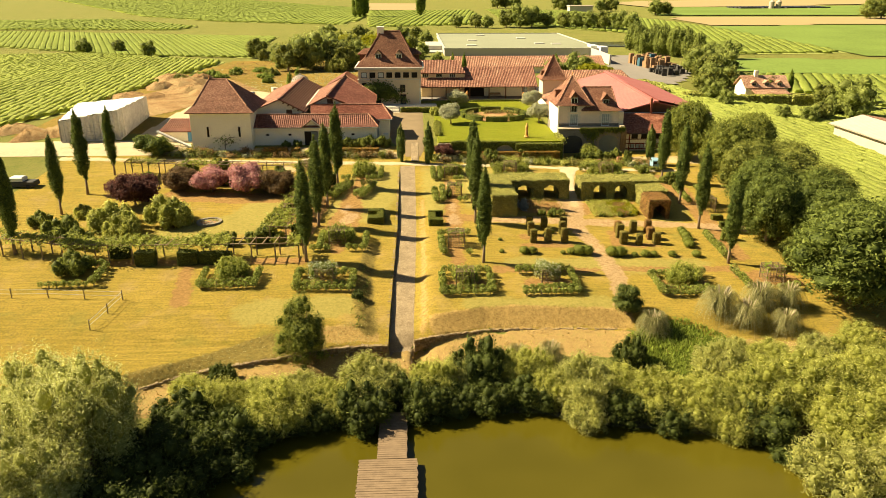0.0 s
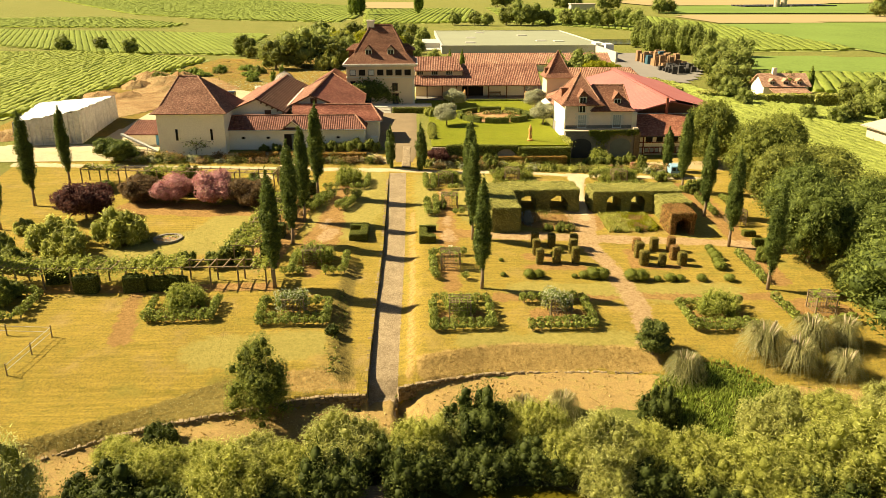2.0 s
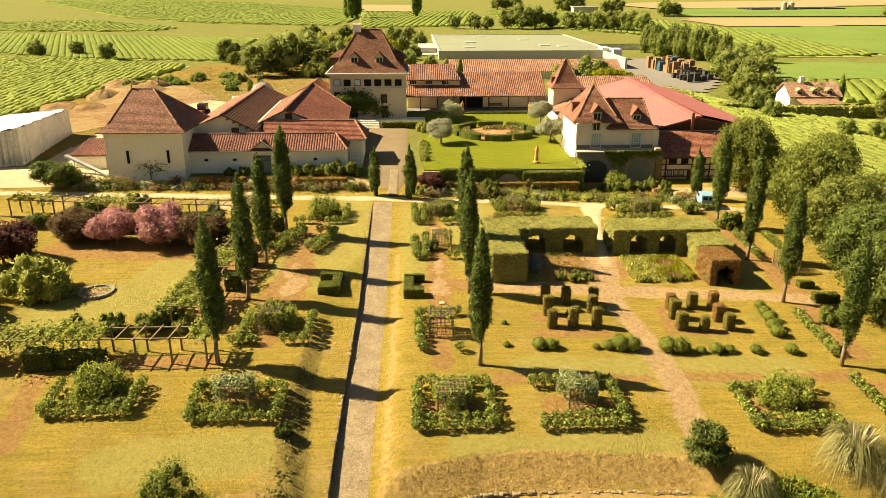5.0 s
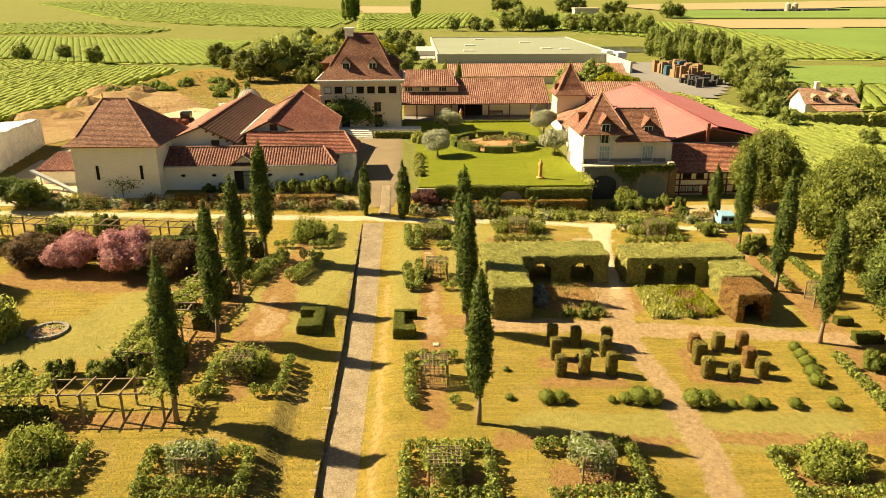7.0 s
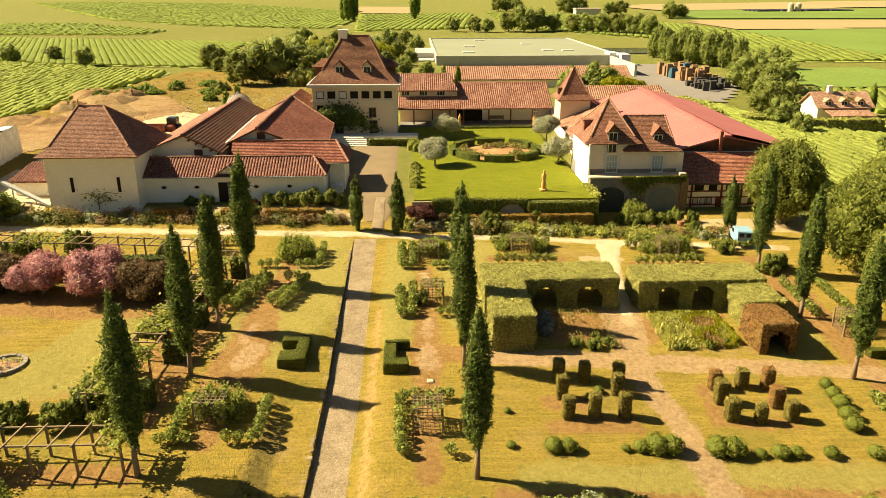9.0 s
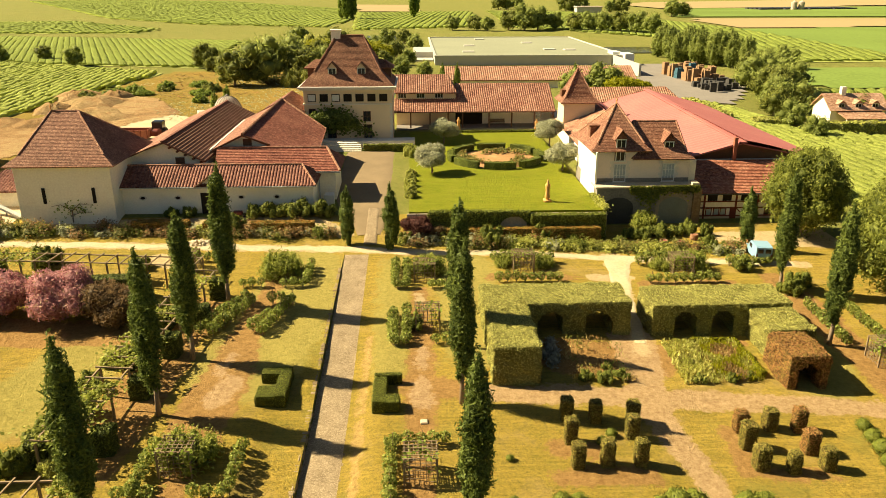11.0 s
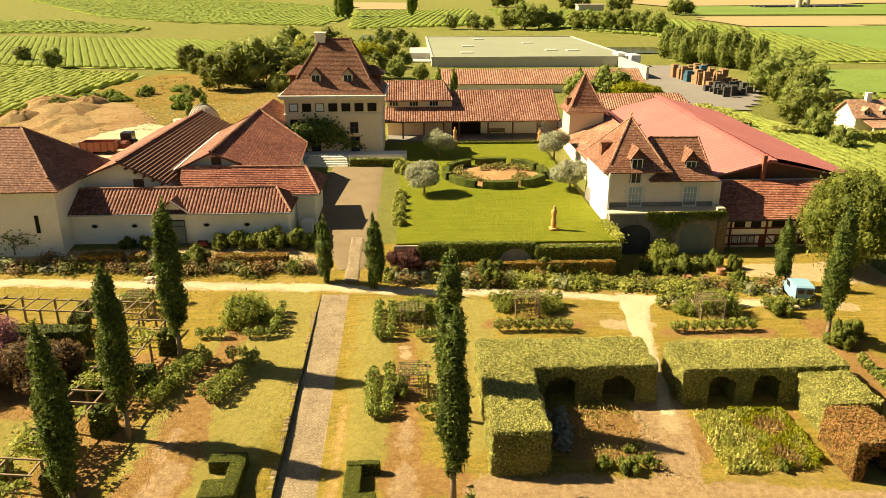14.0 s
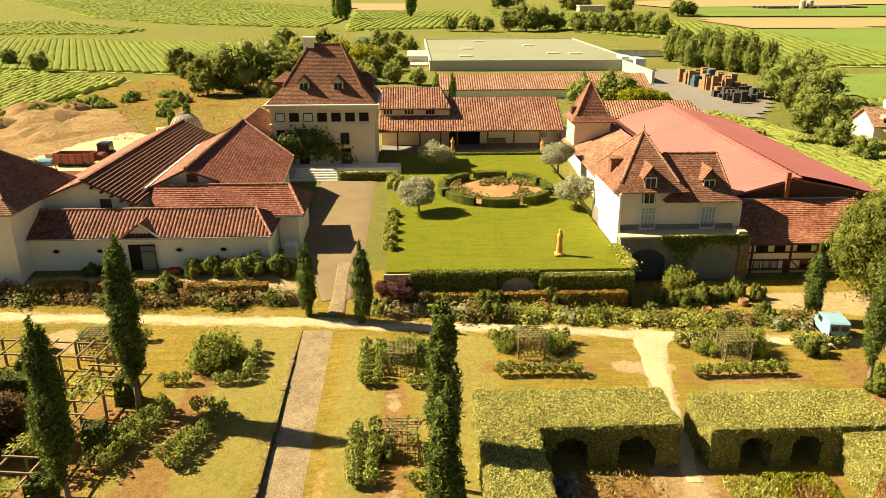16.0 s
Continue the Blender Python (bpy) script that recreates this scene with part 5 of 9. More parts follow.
# big red roofed cellar
red = empty("winery_hall", "broad winery hall with faded red sheet metal roof", "barn")
s = Shape().box(28.6, 57.0, 138.0, 177.0, 1.0, 5.7)
s.box(46.6, 54.4, 134.0, 138.2, 0.6, 6.0)
part("wall", s, RENDERED, red)
# Dark face painted in place of the shadowed recess under the gable roof.
s = Shape()
s.face((37.2, 133.2, 5.0), (54.4, 133.9, 4.6), (54.4, 133.9, 6.4), (44.2, 133.0, 8.55), (37.2, 133.2, 6.7))
part("gable_boarding", s, DARK_WOOD, red, "dark gable face, coloured as shade under the roof")
s = Shape()
for poly in ([(54.8, 133.4, 6.5), (57.0, 178.5, 6.3), (46.5, 178.5, 8.9), (44.2, 132.4, 8.7)], [(38.6, 178.5, 6.7), (37.0, 132.6, 6.8), (44.2, 132.4, 8.7), (46.5, 178.5, 8.9)], [(38.6, 178.5, 6.7), (37.0, 133.0, 6.7), (34.2, 137.0, 8.3), (34.9, 172.0, 8.3)]):
    canal_roof(s, poly, 1.05, 0.1, 0.12)
part("metal_roof", s, RED_METAL, red)
s = Shape()
plain_roof(s, [(28.2, 168.5, 5.5), (27.4, 134.0, 5.7), (34.2, 134.0, 8.3), (34.9, 172.0, 8.3)], 0.3, 0.04)
part("tile_roof", s, CANAL_ORANGE, red)
s = Shape().box(43.1, 43.5, 132.2, 132.6, 5.0, 9.4)
part("flue", s, RUST, red)
part("gutter", Shape().beam((37.5, 132.4, 6.75), (49.5, 132.4, 6.75), 0.16), STEEL, red)
part("ridge_cap", Shape().beam((44.2, 132.3, 8.8), (46.5, 178.6, 9.0), 0.9, 0.16), RED_METAL, red)

# house with two roofs on a vaulted basement
rh = empty("manor_wing", "white rendered house with steep brown tile roofs on a stone basement", "house")
part("basement", Shape().box(25.4, 36.9, 126.0, 137.0, 0.3, 5.2), DARK_STONE, rh)
part("basement_facing", Shape().box(32.2, 36.88, 125.97, 126.1, 0.3, 5.08), FACING, rh, "grimy dressed stone facing")
part("ledge", Shape().box(25.2, 36.9, 125.8, 128.2, 5.1, 5.28, 0.05), WALL_STONE, rh)
part("ledge_block", Shape().box(36.1, 36.9, 125.9, 127.2, 5.28, 5.62, 0.05), WALL_STONE, rh)
part("damp_band", Shape().box(25.52, 36.28, 127.86, 127.92, 5.28, 5.75), FACING, rh, "grimy damp band at the foot of the wall")
part("wall", Shape().box(25.5, 31.4, 127.9, 137.2, 5.2, 8.95), MANOR_RENDER, rh)
part("wall", Shape().box(31.4, 36.3, 127.9, 137.0, 5.2, 8.15), MANOR_RENDER, rh)
# Paler render than the front: the sunlight on this side is put into colour.
part("side_wall", Shape().box(25.3, 25.5, 127.0, 134.0, 3.0, 8.9), RENDER_PALE, rh)
s = Shape()
b = hip(plain_roof, s, 24.8, 31.75, 127.3, 137.4, 8.95, 28.55, 28.65, 132.4, 13.5, 0.8, 0.7)
part("pyramid_roof", s, PLAIN_TILE, rh)
hip_caps(rh, *b, 28.55, 28.65, 132.4, 13.5, CANAL_ORANGE)
part("finial", Shape().lathe([(0.12, 0), (0.05, 0.25), (0.1, 0.4), (0.02, 0.7)], 8, (28.6, 132.4, 13.5)), TERRACOTTA, rh)
s = Shape()
b = hip(plain_roof, s, 29.5, 36.6, 127.2, 137.4, 8.05, 30.5, 35.5, 131.6, 11.6, 0.8, 0.75)
part("hipped_roof", s, PLAIN_TILE, rh)
hip_caps(rh, *b, 30.5, 35.5, 131.6, 11.6, CANAL_ORANGE)
for x, y, z, h in ((28.2, 127.75, 7.75, 2.5), (33.9, 128.5, 8.75, 1.05)):
    dormer(rh, x, y, z, 1.2, h, 2.4, PLAIN_TILE, PLAIN_TILE, rise=1.1)
part("side_dormer", Shape().box(25.6, 27.6, 131.8, 133.0, 9.4, 11.0), PLAIN_TILE, rh)
part("side_dormer_roof", Shape().box(25.4, 27.8, 131.6, 133.2, 11.0, 11.12), PLAIN_TILE, rh)
for x in (28.3, 33.9):
    window(rh, x, 5.4, 1.3, 1.95, 127.9, WHITE_PAINT, (4, 3), open_glass=PALE_GLASS)
    for k in (-1, 1):
        quoins(rh, x + k * 0.74, 5.35, 7.75, 127.9, k, TRIM_STONE, 0.34)
for x, w in ((27.9, 3.4), (34.2, 3.3)):
    s = Shape()
    pts = [(x - w / 2, 0.4)] + [(x - w / 2 * math.cos(math.pi * i / 10), 2.9 + 1.1 * math.sin(math.pi * i / 10)) for i in range(11)] + [(x + w / 2, 0.4)]
    s.face(*[(px, 125.955, pz) for px, pz in pts])
    part("vault_door", s, GREY_STUFF if x < 30 else TEAL_DOOR, rh, "dark grey arched plank door" if x < 30 else "grey-green arched plank door")
part("pier", Shape().box(36.3, 37.2, 125.7, 126.0, 0.4, 5.1), STONE, rh)
part("rear_pier", Shape().box(36.3, 37.3, 128.6, 131.0, 5.2, 7.6), RENDERED, rh)

# half-timbered barn
tim = empty("timbered_barn", "half-timbered barn with red-brown tile roof", "barn")
part("wall", Shape().box(37.5, 50.4, 127.4, 132.5, 0.4, 4.3), RENDER_PALE, tim)
part("base_wall", Shape().box(37.45, 50.45, 127.3, 127.42, 0.1, 1.3), WALL_STONE, tim, "rubble stone footing")
s = Shape()
plain_roof(s, [(37.2, 126.4, 4.2), (51.0, 126.4, 4.2), (50.4, 132.3, 6.75), (36.9, 132.3, 6.75)], 0.27, 0.05)
part("roof", s, TIMBER_TILE, tim)
part("gutter", Shape().beam((37.2, 126.35, 4.12), (51.0, 126.35, 4.12), 0.12), GREY_STUFF, tim)
for x in (37.6, 38.3, 42.0, 44.5, 46.9, 49.4):
    part("timber_post", Shape().box(x - 0.09, x + 0.09, 127.26, 127.45, 0.2, 4.2), RED_WOOD, tim)
for z in (1.3, 2.25, 3.0, 3.95):
    part("timber_rail", Shape().box(37.5, 50.4, 127.27, 127.44, z - 0.06, z + 0.06), RED_WOOD, tim)
for x, w in ((39.2, 1.1), (40.9, 1.0), (43.2, 1.3), (45.7, 1.2), (48.1, 1.3)):
    part("loft_opening", Shape().box(x - w / 2, x + w / 2, 127.3, 127.42, 3.1, 3.85), VOID, tim)
for x in (38.9, 39.8, 40.6, 43.4, 45.8, 48.2):
    window(tim, x, 1.4, 0.6, 0.75, 127.4, RED_WOOD, (1, 1), sill=False, open_glass=PALE_GLASS if x < 41 else GLASS)
part("plank_door", Shape().box(41.4, 42.0, 127.28, 127.42, 0.2, 2.2), RED_WOOD, tim)
for k in (-1, 1):
    part("brace", Shape().beam((43.2 + k * 0.2, 127.32, 1.36), (43.2 + k * 1.1, 127.32, 2.2), 0.1), RED_WOOD, tim)

# flat-roofed warehouse
ware = empty("warehouse", "large flat-roofed warehouse with pale green roof", "warehouse")
part("wall", Shape().box(11.5, 66.0, 262.0, 342.0, 3.0, 7.4), WHITE_WALL, ware)
part("roof", Shape().box(11.9, 65.6, 262.4, 341.6, 7.2, 7.5), FLAT_ROOF, ware)
s = Shape().box(11.3, 66.2, 261.8, 262.4, 7.3, 7.75).box(11.3, 66.2, 341.6, 342.2, 7.3, 7.75).box(11.3, 11.9, 262.4, 341.6, 7.3, 7.75).box(65.6, 66.2, 262.4, 341.6, 7.3, 7.75)
part("parapet", s, WHITE_WALL, ware)
for x, y in ((22, 276), (24, 300), (48, 284), (54, 282), (45, 312), (30, 330)):
    part("skylight", Shape().box(x - 1.8, x + 1.8, y - 1.4, y + 1.4, 7.5, 7.8, 0.1), WHITE_WALL, ware)
s = Shape().box(2.0, 11.3, 272, 300, 3.5, 5.6).box(5.5, 11.3, 280, 300, 5.6, 7.2)
part("annex", s, WHITE_WALL, ware)
dock_wall = empty("loading_wall", "white rendered yard wall beside the warehouse", "wall", kind="structure")
part("wall", Shape().box(62.4, 63.0, 236, 262, 3.5, 7.6), WHITE_WALL, dock_wall)
for (x, y) in ((64.5, 268), (66.5, 262)):
    v = empty("container", "white box trailer parked in the yard", "container")
    part("box", Shape().box(x - 1.3, x + 1.3, y - 3, y + 3, 5.4, 8.2, 0.06), WHITE_PAINT, v)
    part("base", Shape().box(x - 1.1, x + 1.1, y - 2.8, y + 2.8, 4.6, 5.4), GREY_STUFF, v)

# neighbour's cottage and shed
cot = empty("cottage", "small cream cottage with pale tile roof and dormers", "house")
cz = gz(88, 184)
part("wall", Shape().box(83.0, 93.6, 182.2, 188.6, cz - 0.5, cz + 2.7), RENDERED, cot)
s = Shape()
s.face((83.0, 182.2, cz + 2.7), (83.0, 188.6, cz + 2.7), (83.0, 185.4, cz + 5.1))
part("gable", s, RENDERED, cot)
s = Shape()
s.face((93.6, 188.6, cz + 2.7), (93.6, 182.2, cz + 2.7), (93.6, 185.4, cz + 5.1))
part("gable", s, RENDERED, cot)
s = Shape()
plain_roof(s, [(82.5, 181.6, cz + 2.6), (94.1, 181.6, cz + 2.6), (94.1, 185.4, cz + 5.3), (82.5, 185.4, cz + 5.3)])
plain_roof(s, [(94.1, 189.2, cz + 2.6), (82.5, 189.2, cz + 2.6), (82.5, 185.4, cz + 5.3), (94.1, 185.4, cz + 5.3)])
part("roof", s, COTTAGE_TILE, cot)
for x in (85.0, 88.2, 91.4):
    dormer(cot, x, 182.4, cz + 2.6, 1.3, 1.2, 1.6, COTTAGE_TILE, COTTAGE_TILE, rise=0.6)
part("chimney", Shape().box(86.0, 86.9, 184.9, 185.7, cz + 4.8, cz + 6.5), RENDERED, cot)
s = Shape()
plain_roof(s, [(84.0, 178.2, cz + 1.6), (92.6, 178.2, cz + 1.6), (92.6, 182.2, cz + 2.4), (84.0, 182.2, cz + 2.4)], 0.3, 0.03)
part("porch_roof", s, COTTAGE_TILE, cot)
for x in (84.3, 88.3, 92.3):
    part("porch_post", Shape().box(x - 0.12, x + 0.12, 178.5, 178.74, cz - 0.4, cz + 1.6), RENDERED, cot)
shed = empty("farm_shed", "low farm shed with grey sheet and tile roof", "shed")
sz = gz(84, 130)
part("wall", Shape().box(79.5, 94, 118, 135, sz - 0.5, sz + 3.0), CONCRETE, shed)
s = Shape()
canal_roof(s, [(78.8, 117, sz + 2.9), (78.8, 136, sz + 2.9), (85.0, 136, sz + 4.4), (85.0, 117, sz + 4.4)], 0.8, 0.06)
part("sheet_roof", s, CONCRETE, shed)
s = Shape()
canal_roof(s, [(94.8, 117, sz + 2.9), (94.8, 136, sz + 2.9), (85.0, 136, sz + 4.4), (85.0, 117, sz + 4.4)], 0.4, 0.1)
part("tile_roof", s, CANAL_ORANGE, shed)

# ---- trees and shrubs ----
def make_tree(name, label, category, blobs, density, size, leaf, trunk_r, fork, limbs, core=0.72, spread=0.9, shape=1.5, group="", loose=0.1, strand=0.0):
    """A tree at the origin: tapered trunk with limbs, and a crown of leaf clumps."""
    t = empty(name, label, category, group)
    s = Shape()
    s.tube([(0, 0, -0.4), (0.04, 0.02, fork * 0.5), (0, 0.05, fork)], [trunk_r * 1.25, trunk_r, trunk_r * 0.8], 9)
    rng = np.random.default_rng(len(name) + int(trunk_r * 100))
    picks = [b for b in blobs[1:]] or blobs
    bare = name in ("oak", "upright_oak", "young_oak", "weeping_pear")
    branches = []
    for i in range(limbs):
        x, y, z, *_ = picks[i % len(picks)]
        m = (x * 0.45 + rng.uniform(-0.1, 0.1), y * 0.45, (fork + z) / 2 * 0.95 + 0.1)
        limb = Shape() if bare else s
        limb.tube([(0, 0.05, fork * 0.9), m, (x * 0.9, y * 0.9, z)], [trunk_r * 0.6, trunk_r * 0.35, trunk_r * 0.1], 6)
        branches.append(limb)
    trunk = part("trunk", s, BARK, t, flat=False)
    for limb in branches if bare else ():
        part("limb", limb, BARK, trunk, flat=False)
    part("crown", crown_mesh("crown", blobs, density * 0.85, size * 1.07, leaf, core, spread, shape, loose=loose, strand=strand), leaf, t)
    return t


def place(proto, x, y, k=1.0, turn=0.0, kz=None, z=None, label=""):
    ob = copy_thing(proto, Matrix.Translation((x, y, gz(x, y) if z is None else z)) @ Matrix.Rotation(turn, 4, "Z") @ Matrix.Diagonal((k, k, kz or k, 1)))
    return tagged(ob, label)


def drop(proto):
    for o in (*proto.children_recursive, proto):
        bpy.data.objects.remove(o)


def column_blobs(h, r, base, rng, n=9):
    """A narrow upright crown: a stack of lumps that swells low and tapers to the tip."""
    out = []
    for i in range(n):
        u = i / (n - 1)
        w = r * np.interp(u, [0, 0.1, 0.28, 0.55, 0.8, 0.93, 1], [0.36, 0.72, 1.0, 0.98, 0.72, 0.45, 0.2]) * rng.uniform(0.85, 1.12)
        a = rng.uniform(0, 6.28)
        out.append((0.1 * r * math.cos(a), 0.1 * r * math.sin(a), base + (h - base) * (0.06 + 0.88 * u), w * rng.uniform(0.8, 1.0), w * rng.uniform(0.8, 1.0), (h - base) / n * 0.95))
    for i in range(22):
        u, a = rng.uniform(0.02, 0.93), rng.uniform(0, 6.28)
        w = r * np.interp(u, [0, 0.1, 0.28, 0.55, 0.8, 0.93, 1], [0.4, 0.72, 1.0, 0.98, 0.72, 0.45, 0.25])
        out.append((0.72 * w * math.cos(a), 0.72 * w * math.sin(a), base + (h - base) * u, w * 0.36, w * 0.36, w * rng.uniform(0.6, 1.2)))
    return out


rng = np.random.default_rng(3)
CYP = [make_tree("upright_oak", "tall narrow upright oak with bare lower trunk", "tree", column_blobs(12.0, 0.88, 2.1, rng, 12), 100, 0.19, LEAF_CYPRESS, 0.17, 2.6, 6, 0.8, 0.8, loose=0.2, group="avenue of upright oaks") for _ in range(3)]
for i, (x, y, h) in enumerate([(7.9, 78.2, 11.2), (8.0, 90.6, 11.6), (8.2, 98.2, 11.6), (-12.3, 79.2, 11.8), (-12.1, 90.0, 11.6), (-11.7, 96.9, 11.4), (-11.1, 106.0, 12.2),
                               (-46.4, 82.5, 12.4), (-46.7, 95.6, 10.6), (-46.5, 103.7, 12), (-46.2, 113.3, 10.6), (36.0, 77.4, 10.6), (36.4, 88.0, 11), (37.2, 97.6, 11.5), (37.6, 107.0, 11.0)]):
    place(CYP[i % 3], x, y, h / 12 * 1.0, i * 1.3, h / 12)
for c in CYP:
    drop(c)
ital = make_tree("cypress", "small dark Italian cypress beside the ramp", "tree", column_blobs(6.4, 0.8, 0.2, rng, 8), 90, 0.14, LEAF_CYPRESS, 0.12, 0.5, 2, 0.85, 0.6, group="gate cypresses")
for x, y, k in ((-1.9, 118.9, 0.95), (2.6, 117.6, 1.05), (38.9, 117.3, 1.0)):
    place(ital, x, y, k, x)
drop(ital)

# oaks and woodland on the right
def billow(h, r, n, rng):
    """A broad crown: rounded masses of uneven size over an egg that stands low to the ground."""
    out = [(0, 0, h * 0.5, r * 0.74, r * 0.74, h * 0.42)]
    for i in range(n):
        u = 1 - 1.75 * (i + 0.5) / n
        a = i * 2.4 + rng.uniform(-0.3, 0.3)
        w = math.sqrt(max(0.0, 1 - u * u)) * (1.0 if u > -0.3 else 0.93)
        s = r * rng.uniform(0.15, 0.3)
        k = rng.uniform(0.7, 0.88)
        out.append((r * k * w * math.cos(a), r * k * w * math.sin(a), h * (0.5 + 0.42 * u * rng.uniform(0.86, 1.03)), s * rng.uniform(0.9, 1.3), s, s * rng.uniform(0.7, 1.0)))
    return out


oak = [make_tree("oak", lab, "tree", billow(10.0, 5.0, 64, rng), 16.5, 0.335, m, 0.32, 3.0, 9, 0.74, 0.9, 1.1, loose=0.22)
       for lab, m in (("broad dark green oak at the edge of the wood", LEAF_OAK), ("olive-brown tree in the wood", LEAF_FIELD), ("broad mid-green tree in the wood", LEAF_WOOD))]
for i, (x, y, r, h, kind) in enumerate([(44.9, 68.4, 6.0, 10.2, 0), (51.0, 73.0, 5.0, 9.0, 0), (43.2, 83.6, 3.6, 8.6, 0), (45.0, 90.0, 4.0, 8.8, 0), (51.0, 87.6, 4.2, 7.7, 0), (49.4, 80.0, 4.2, 7.6, 0), (43.8, 75.6, 2.6, 4.0, 2),
                                         (47.4, 106.0, 4.2, 9.8, 2), (46.8, 98.2, 3.9, 8.6, 1), (55.0, 104.0, 4.4, 6.8, 1), (51.6, 97.2, 4.2, 7.6, 1), (56.4, 118.6, 3.4, 8.2, 2), (52.0, 112.6, 4.0, 8.8, 2), (56.4, 95.0, 3.4, 6.0, 1), (46.4, 120.9, 3.9, 9.8, 2)]):
    place(oak[kind], x, y, r / 5.0, i * 2.1, h / 10.0, label="broad green tree beside the half-timbered barn" if (x, y) == (46.4, 120.9) else "")
far_tree = [make_tree("tree", "rounded green field tree in the distance", "tree", lumps(9.0, 4.2, 4.0, -0.6, 16, rng, 0.9, 0.7), 2.2, 0.6, m, 0.3, 2.0, 4, 0.78, loose=0.25) for m in (LEAF_FAR, LEAF_FIELD)]

# waterside willows and sallows
wil = {
    "silver": make_tree("silver_willow", "tall pale silvery willow at the pond", "tree", stem_lumps(8.0, 4.3, 48, rng, 0.16), 46, 0.12, LEAF_SILVER, 0.2, 1.5, 8, 0.6, 0.8, 1.8, loose=0.3),
    "grey": make_tree("sallow", "grey-green sallow bush on the bank", "shrub", stem_lumps(4.2, 2.6, 32, rng, 0.18), 48, 0.12, LEAF_OLIVE, 0.12, 0.6, 6, 0.6, 0.8, 1.7, loose=0.3),
    "yellow": make_tree("willow", "yellow-green willow bush on the pond bank", "shrub", stem_lumps(4.4, 2.9, 34, rng, 0.18), 44, 0.125, LEAF_WILLOW, 0.14, 0.6, 6, 0.6, 0.8, 1.7, loose=0.3),
    "dark": make_tree("alder", "dark green waterside bush", "shrub", stem_lumps(4.0, 2.7, 24, rng, 0.21), 21, 0.16, LEAF_SHADE, 0.14, 0.6, 6, 0.68, 0.8, 1.4, loose=0.28),
}
for i, (kind, x, y, k, kz) in enumerate([
        ("silver", -24.4, 47.6, 1.0, 1.14), ("silver", -28.6, 49.6, 0.95, 1.0), ("silver", -26.2, 42.4, 0.85, 0.8), ("silver", -30.0, 44.0, 0.9, 0.9), ("grey", -23.4, 39.6, 1.0, 0.8), ("dark", -4.5, 53.4, 1.0, 1.0), ("dark", 0.9, 54.4, 0.9, 0.85), ("dark", -2.0, 56.2, 0.8, 0.7), ("dark", -20.0, 47.0, 1.1, 0.95), ("dark", -19.6, 43.6, 1.2, 0.95), ("dark", -17.6, 47.6, 1.15, 0.95), ("dark", -15.0, 49.8, 1.0, 0.85), ("dark", -22.5, 42.0, 1.1, 0.9), ("dark", -14.6, 47.4, 0.9, 0.66), ("dark", -17.2, 45.0, 1.0, 0.75),
        ("dark", -18.8, 52.0, 1.0, 0.85), ("yellow", -16.4, 54.4, 0.8, 0.66), ("dark", -17.2, 58.2, 0.5, 0.5), ("yellow", -11.4, 53.2, 1.0, 0.9), ("dark", -12.8, 51.2, 0.8, 0.6), ("yellow", -13.6, 55.6, 0.7, 0.5), ("grey", -10.0, 56.4, 0.8, 0.6), ("yellow", -7.8, 55.0, 0.85, 0.66), ("dark", -8.6, 53.0, 0.8, 0.55), ("yellow", -19.4, 56.4, 0.6, 0.5),
        ("grey", -4.2, 56.8, 1.15, 1.0), ("grey", -2.4, 58.0, 0.62, 0.62), ("yellow", -6.2, 53.8, 0.6, 0.5), ("yellow", 1.6, 57.2, 0.8, 0.8), ("grey", 3.6, 58.4, 0.66, 0.68), ("dark", 5.8, 58.8, 1.0, 1.1), ("dark", 3.2, 55.2, 0.8, 0.62), ("dark", 6.6, 55.4, 0.9, 0.66), ("yellow", 8.6, 59.0, 0.62, 0.66),
        ("yellow", 10.4, 58.4, 0.75, 0.8), ("dark", 10.0, 55.4, 0.85, 0.7), ("grey", 14.4, 55.4, 1.15, 1.05), ("yellow", 11.8, 55.6, 0.7, 0.7), ("grey", 14.2, 52.4, 0.8, 0.66), ("dark", 17.6, 53.0, 0.85, 0.66), ("yellow", 17.9, 55.8, 0.7, 0.7), ("yellow", 20.6, 54.0, 0.95, 0.85), ("yellow", 24.2, 52.8, 1.0, 0.9), ("dark", 21.2, 51.6, 0.8, 0.55), ("yellow", 25.6, 50.6, 0.75, 0.7),
        ("dark", 28.2, 50.0, 0.95, 0.75), ("grey", 27.2, 57.0, 0.95, 0.95), ("yellow", 29.0, 53.6, 1.1, 0.95), ("yellow", 33.8, 53.4, 1.35, 1.05), ("grey", 31.0, 44.4, 1.3, 1.05), ("grey", 35.6, 43.4, 1.2, 1.05), ("yellow", 34.6, 48.4, 1.2, 0.95), ("dark", 20.0, 60.0, 0.62, 0.75), ("yellow", 32.6, 58.6, 0.8, 0.6), ("grey", 37.0, 59.4, 0.8, 0.6), ("yellow", 41.6, 60.0, 0.9, 0.7), ("grey", 30.2, 60.8, 0.5, 0.4), ("yellow", 39.4, 54.5, 1.1, 0.9), ("yellow", 39.5, 49.5, 1.1, 1.0), ("dark", 29.2, 47.0, 0.7, 0.55)]):
    place(wil[kind], x, y, k, i * 1.7, kz)
bush_tree = make_tree("young_oak", "young dark green oak below the terrace wall", "tree", stem_lumps(7.6, 2.2, 30, rng, 0.2), 50, 0.15, LEAF_WOOD, 0.16, 1.0, 7, 0.6, 0.7, 1.4, loose=0.3)
place(bush_tree, -10.6, 61.2, 1.0, 0.4, 0.9)
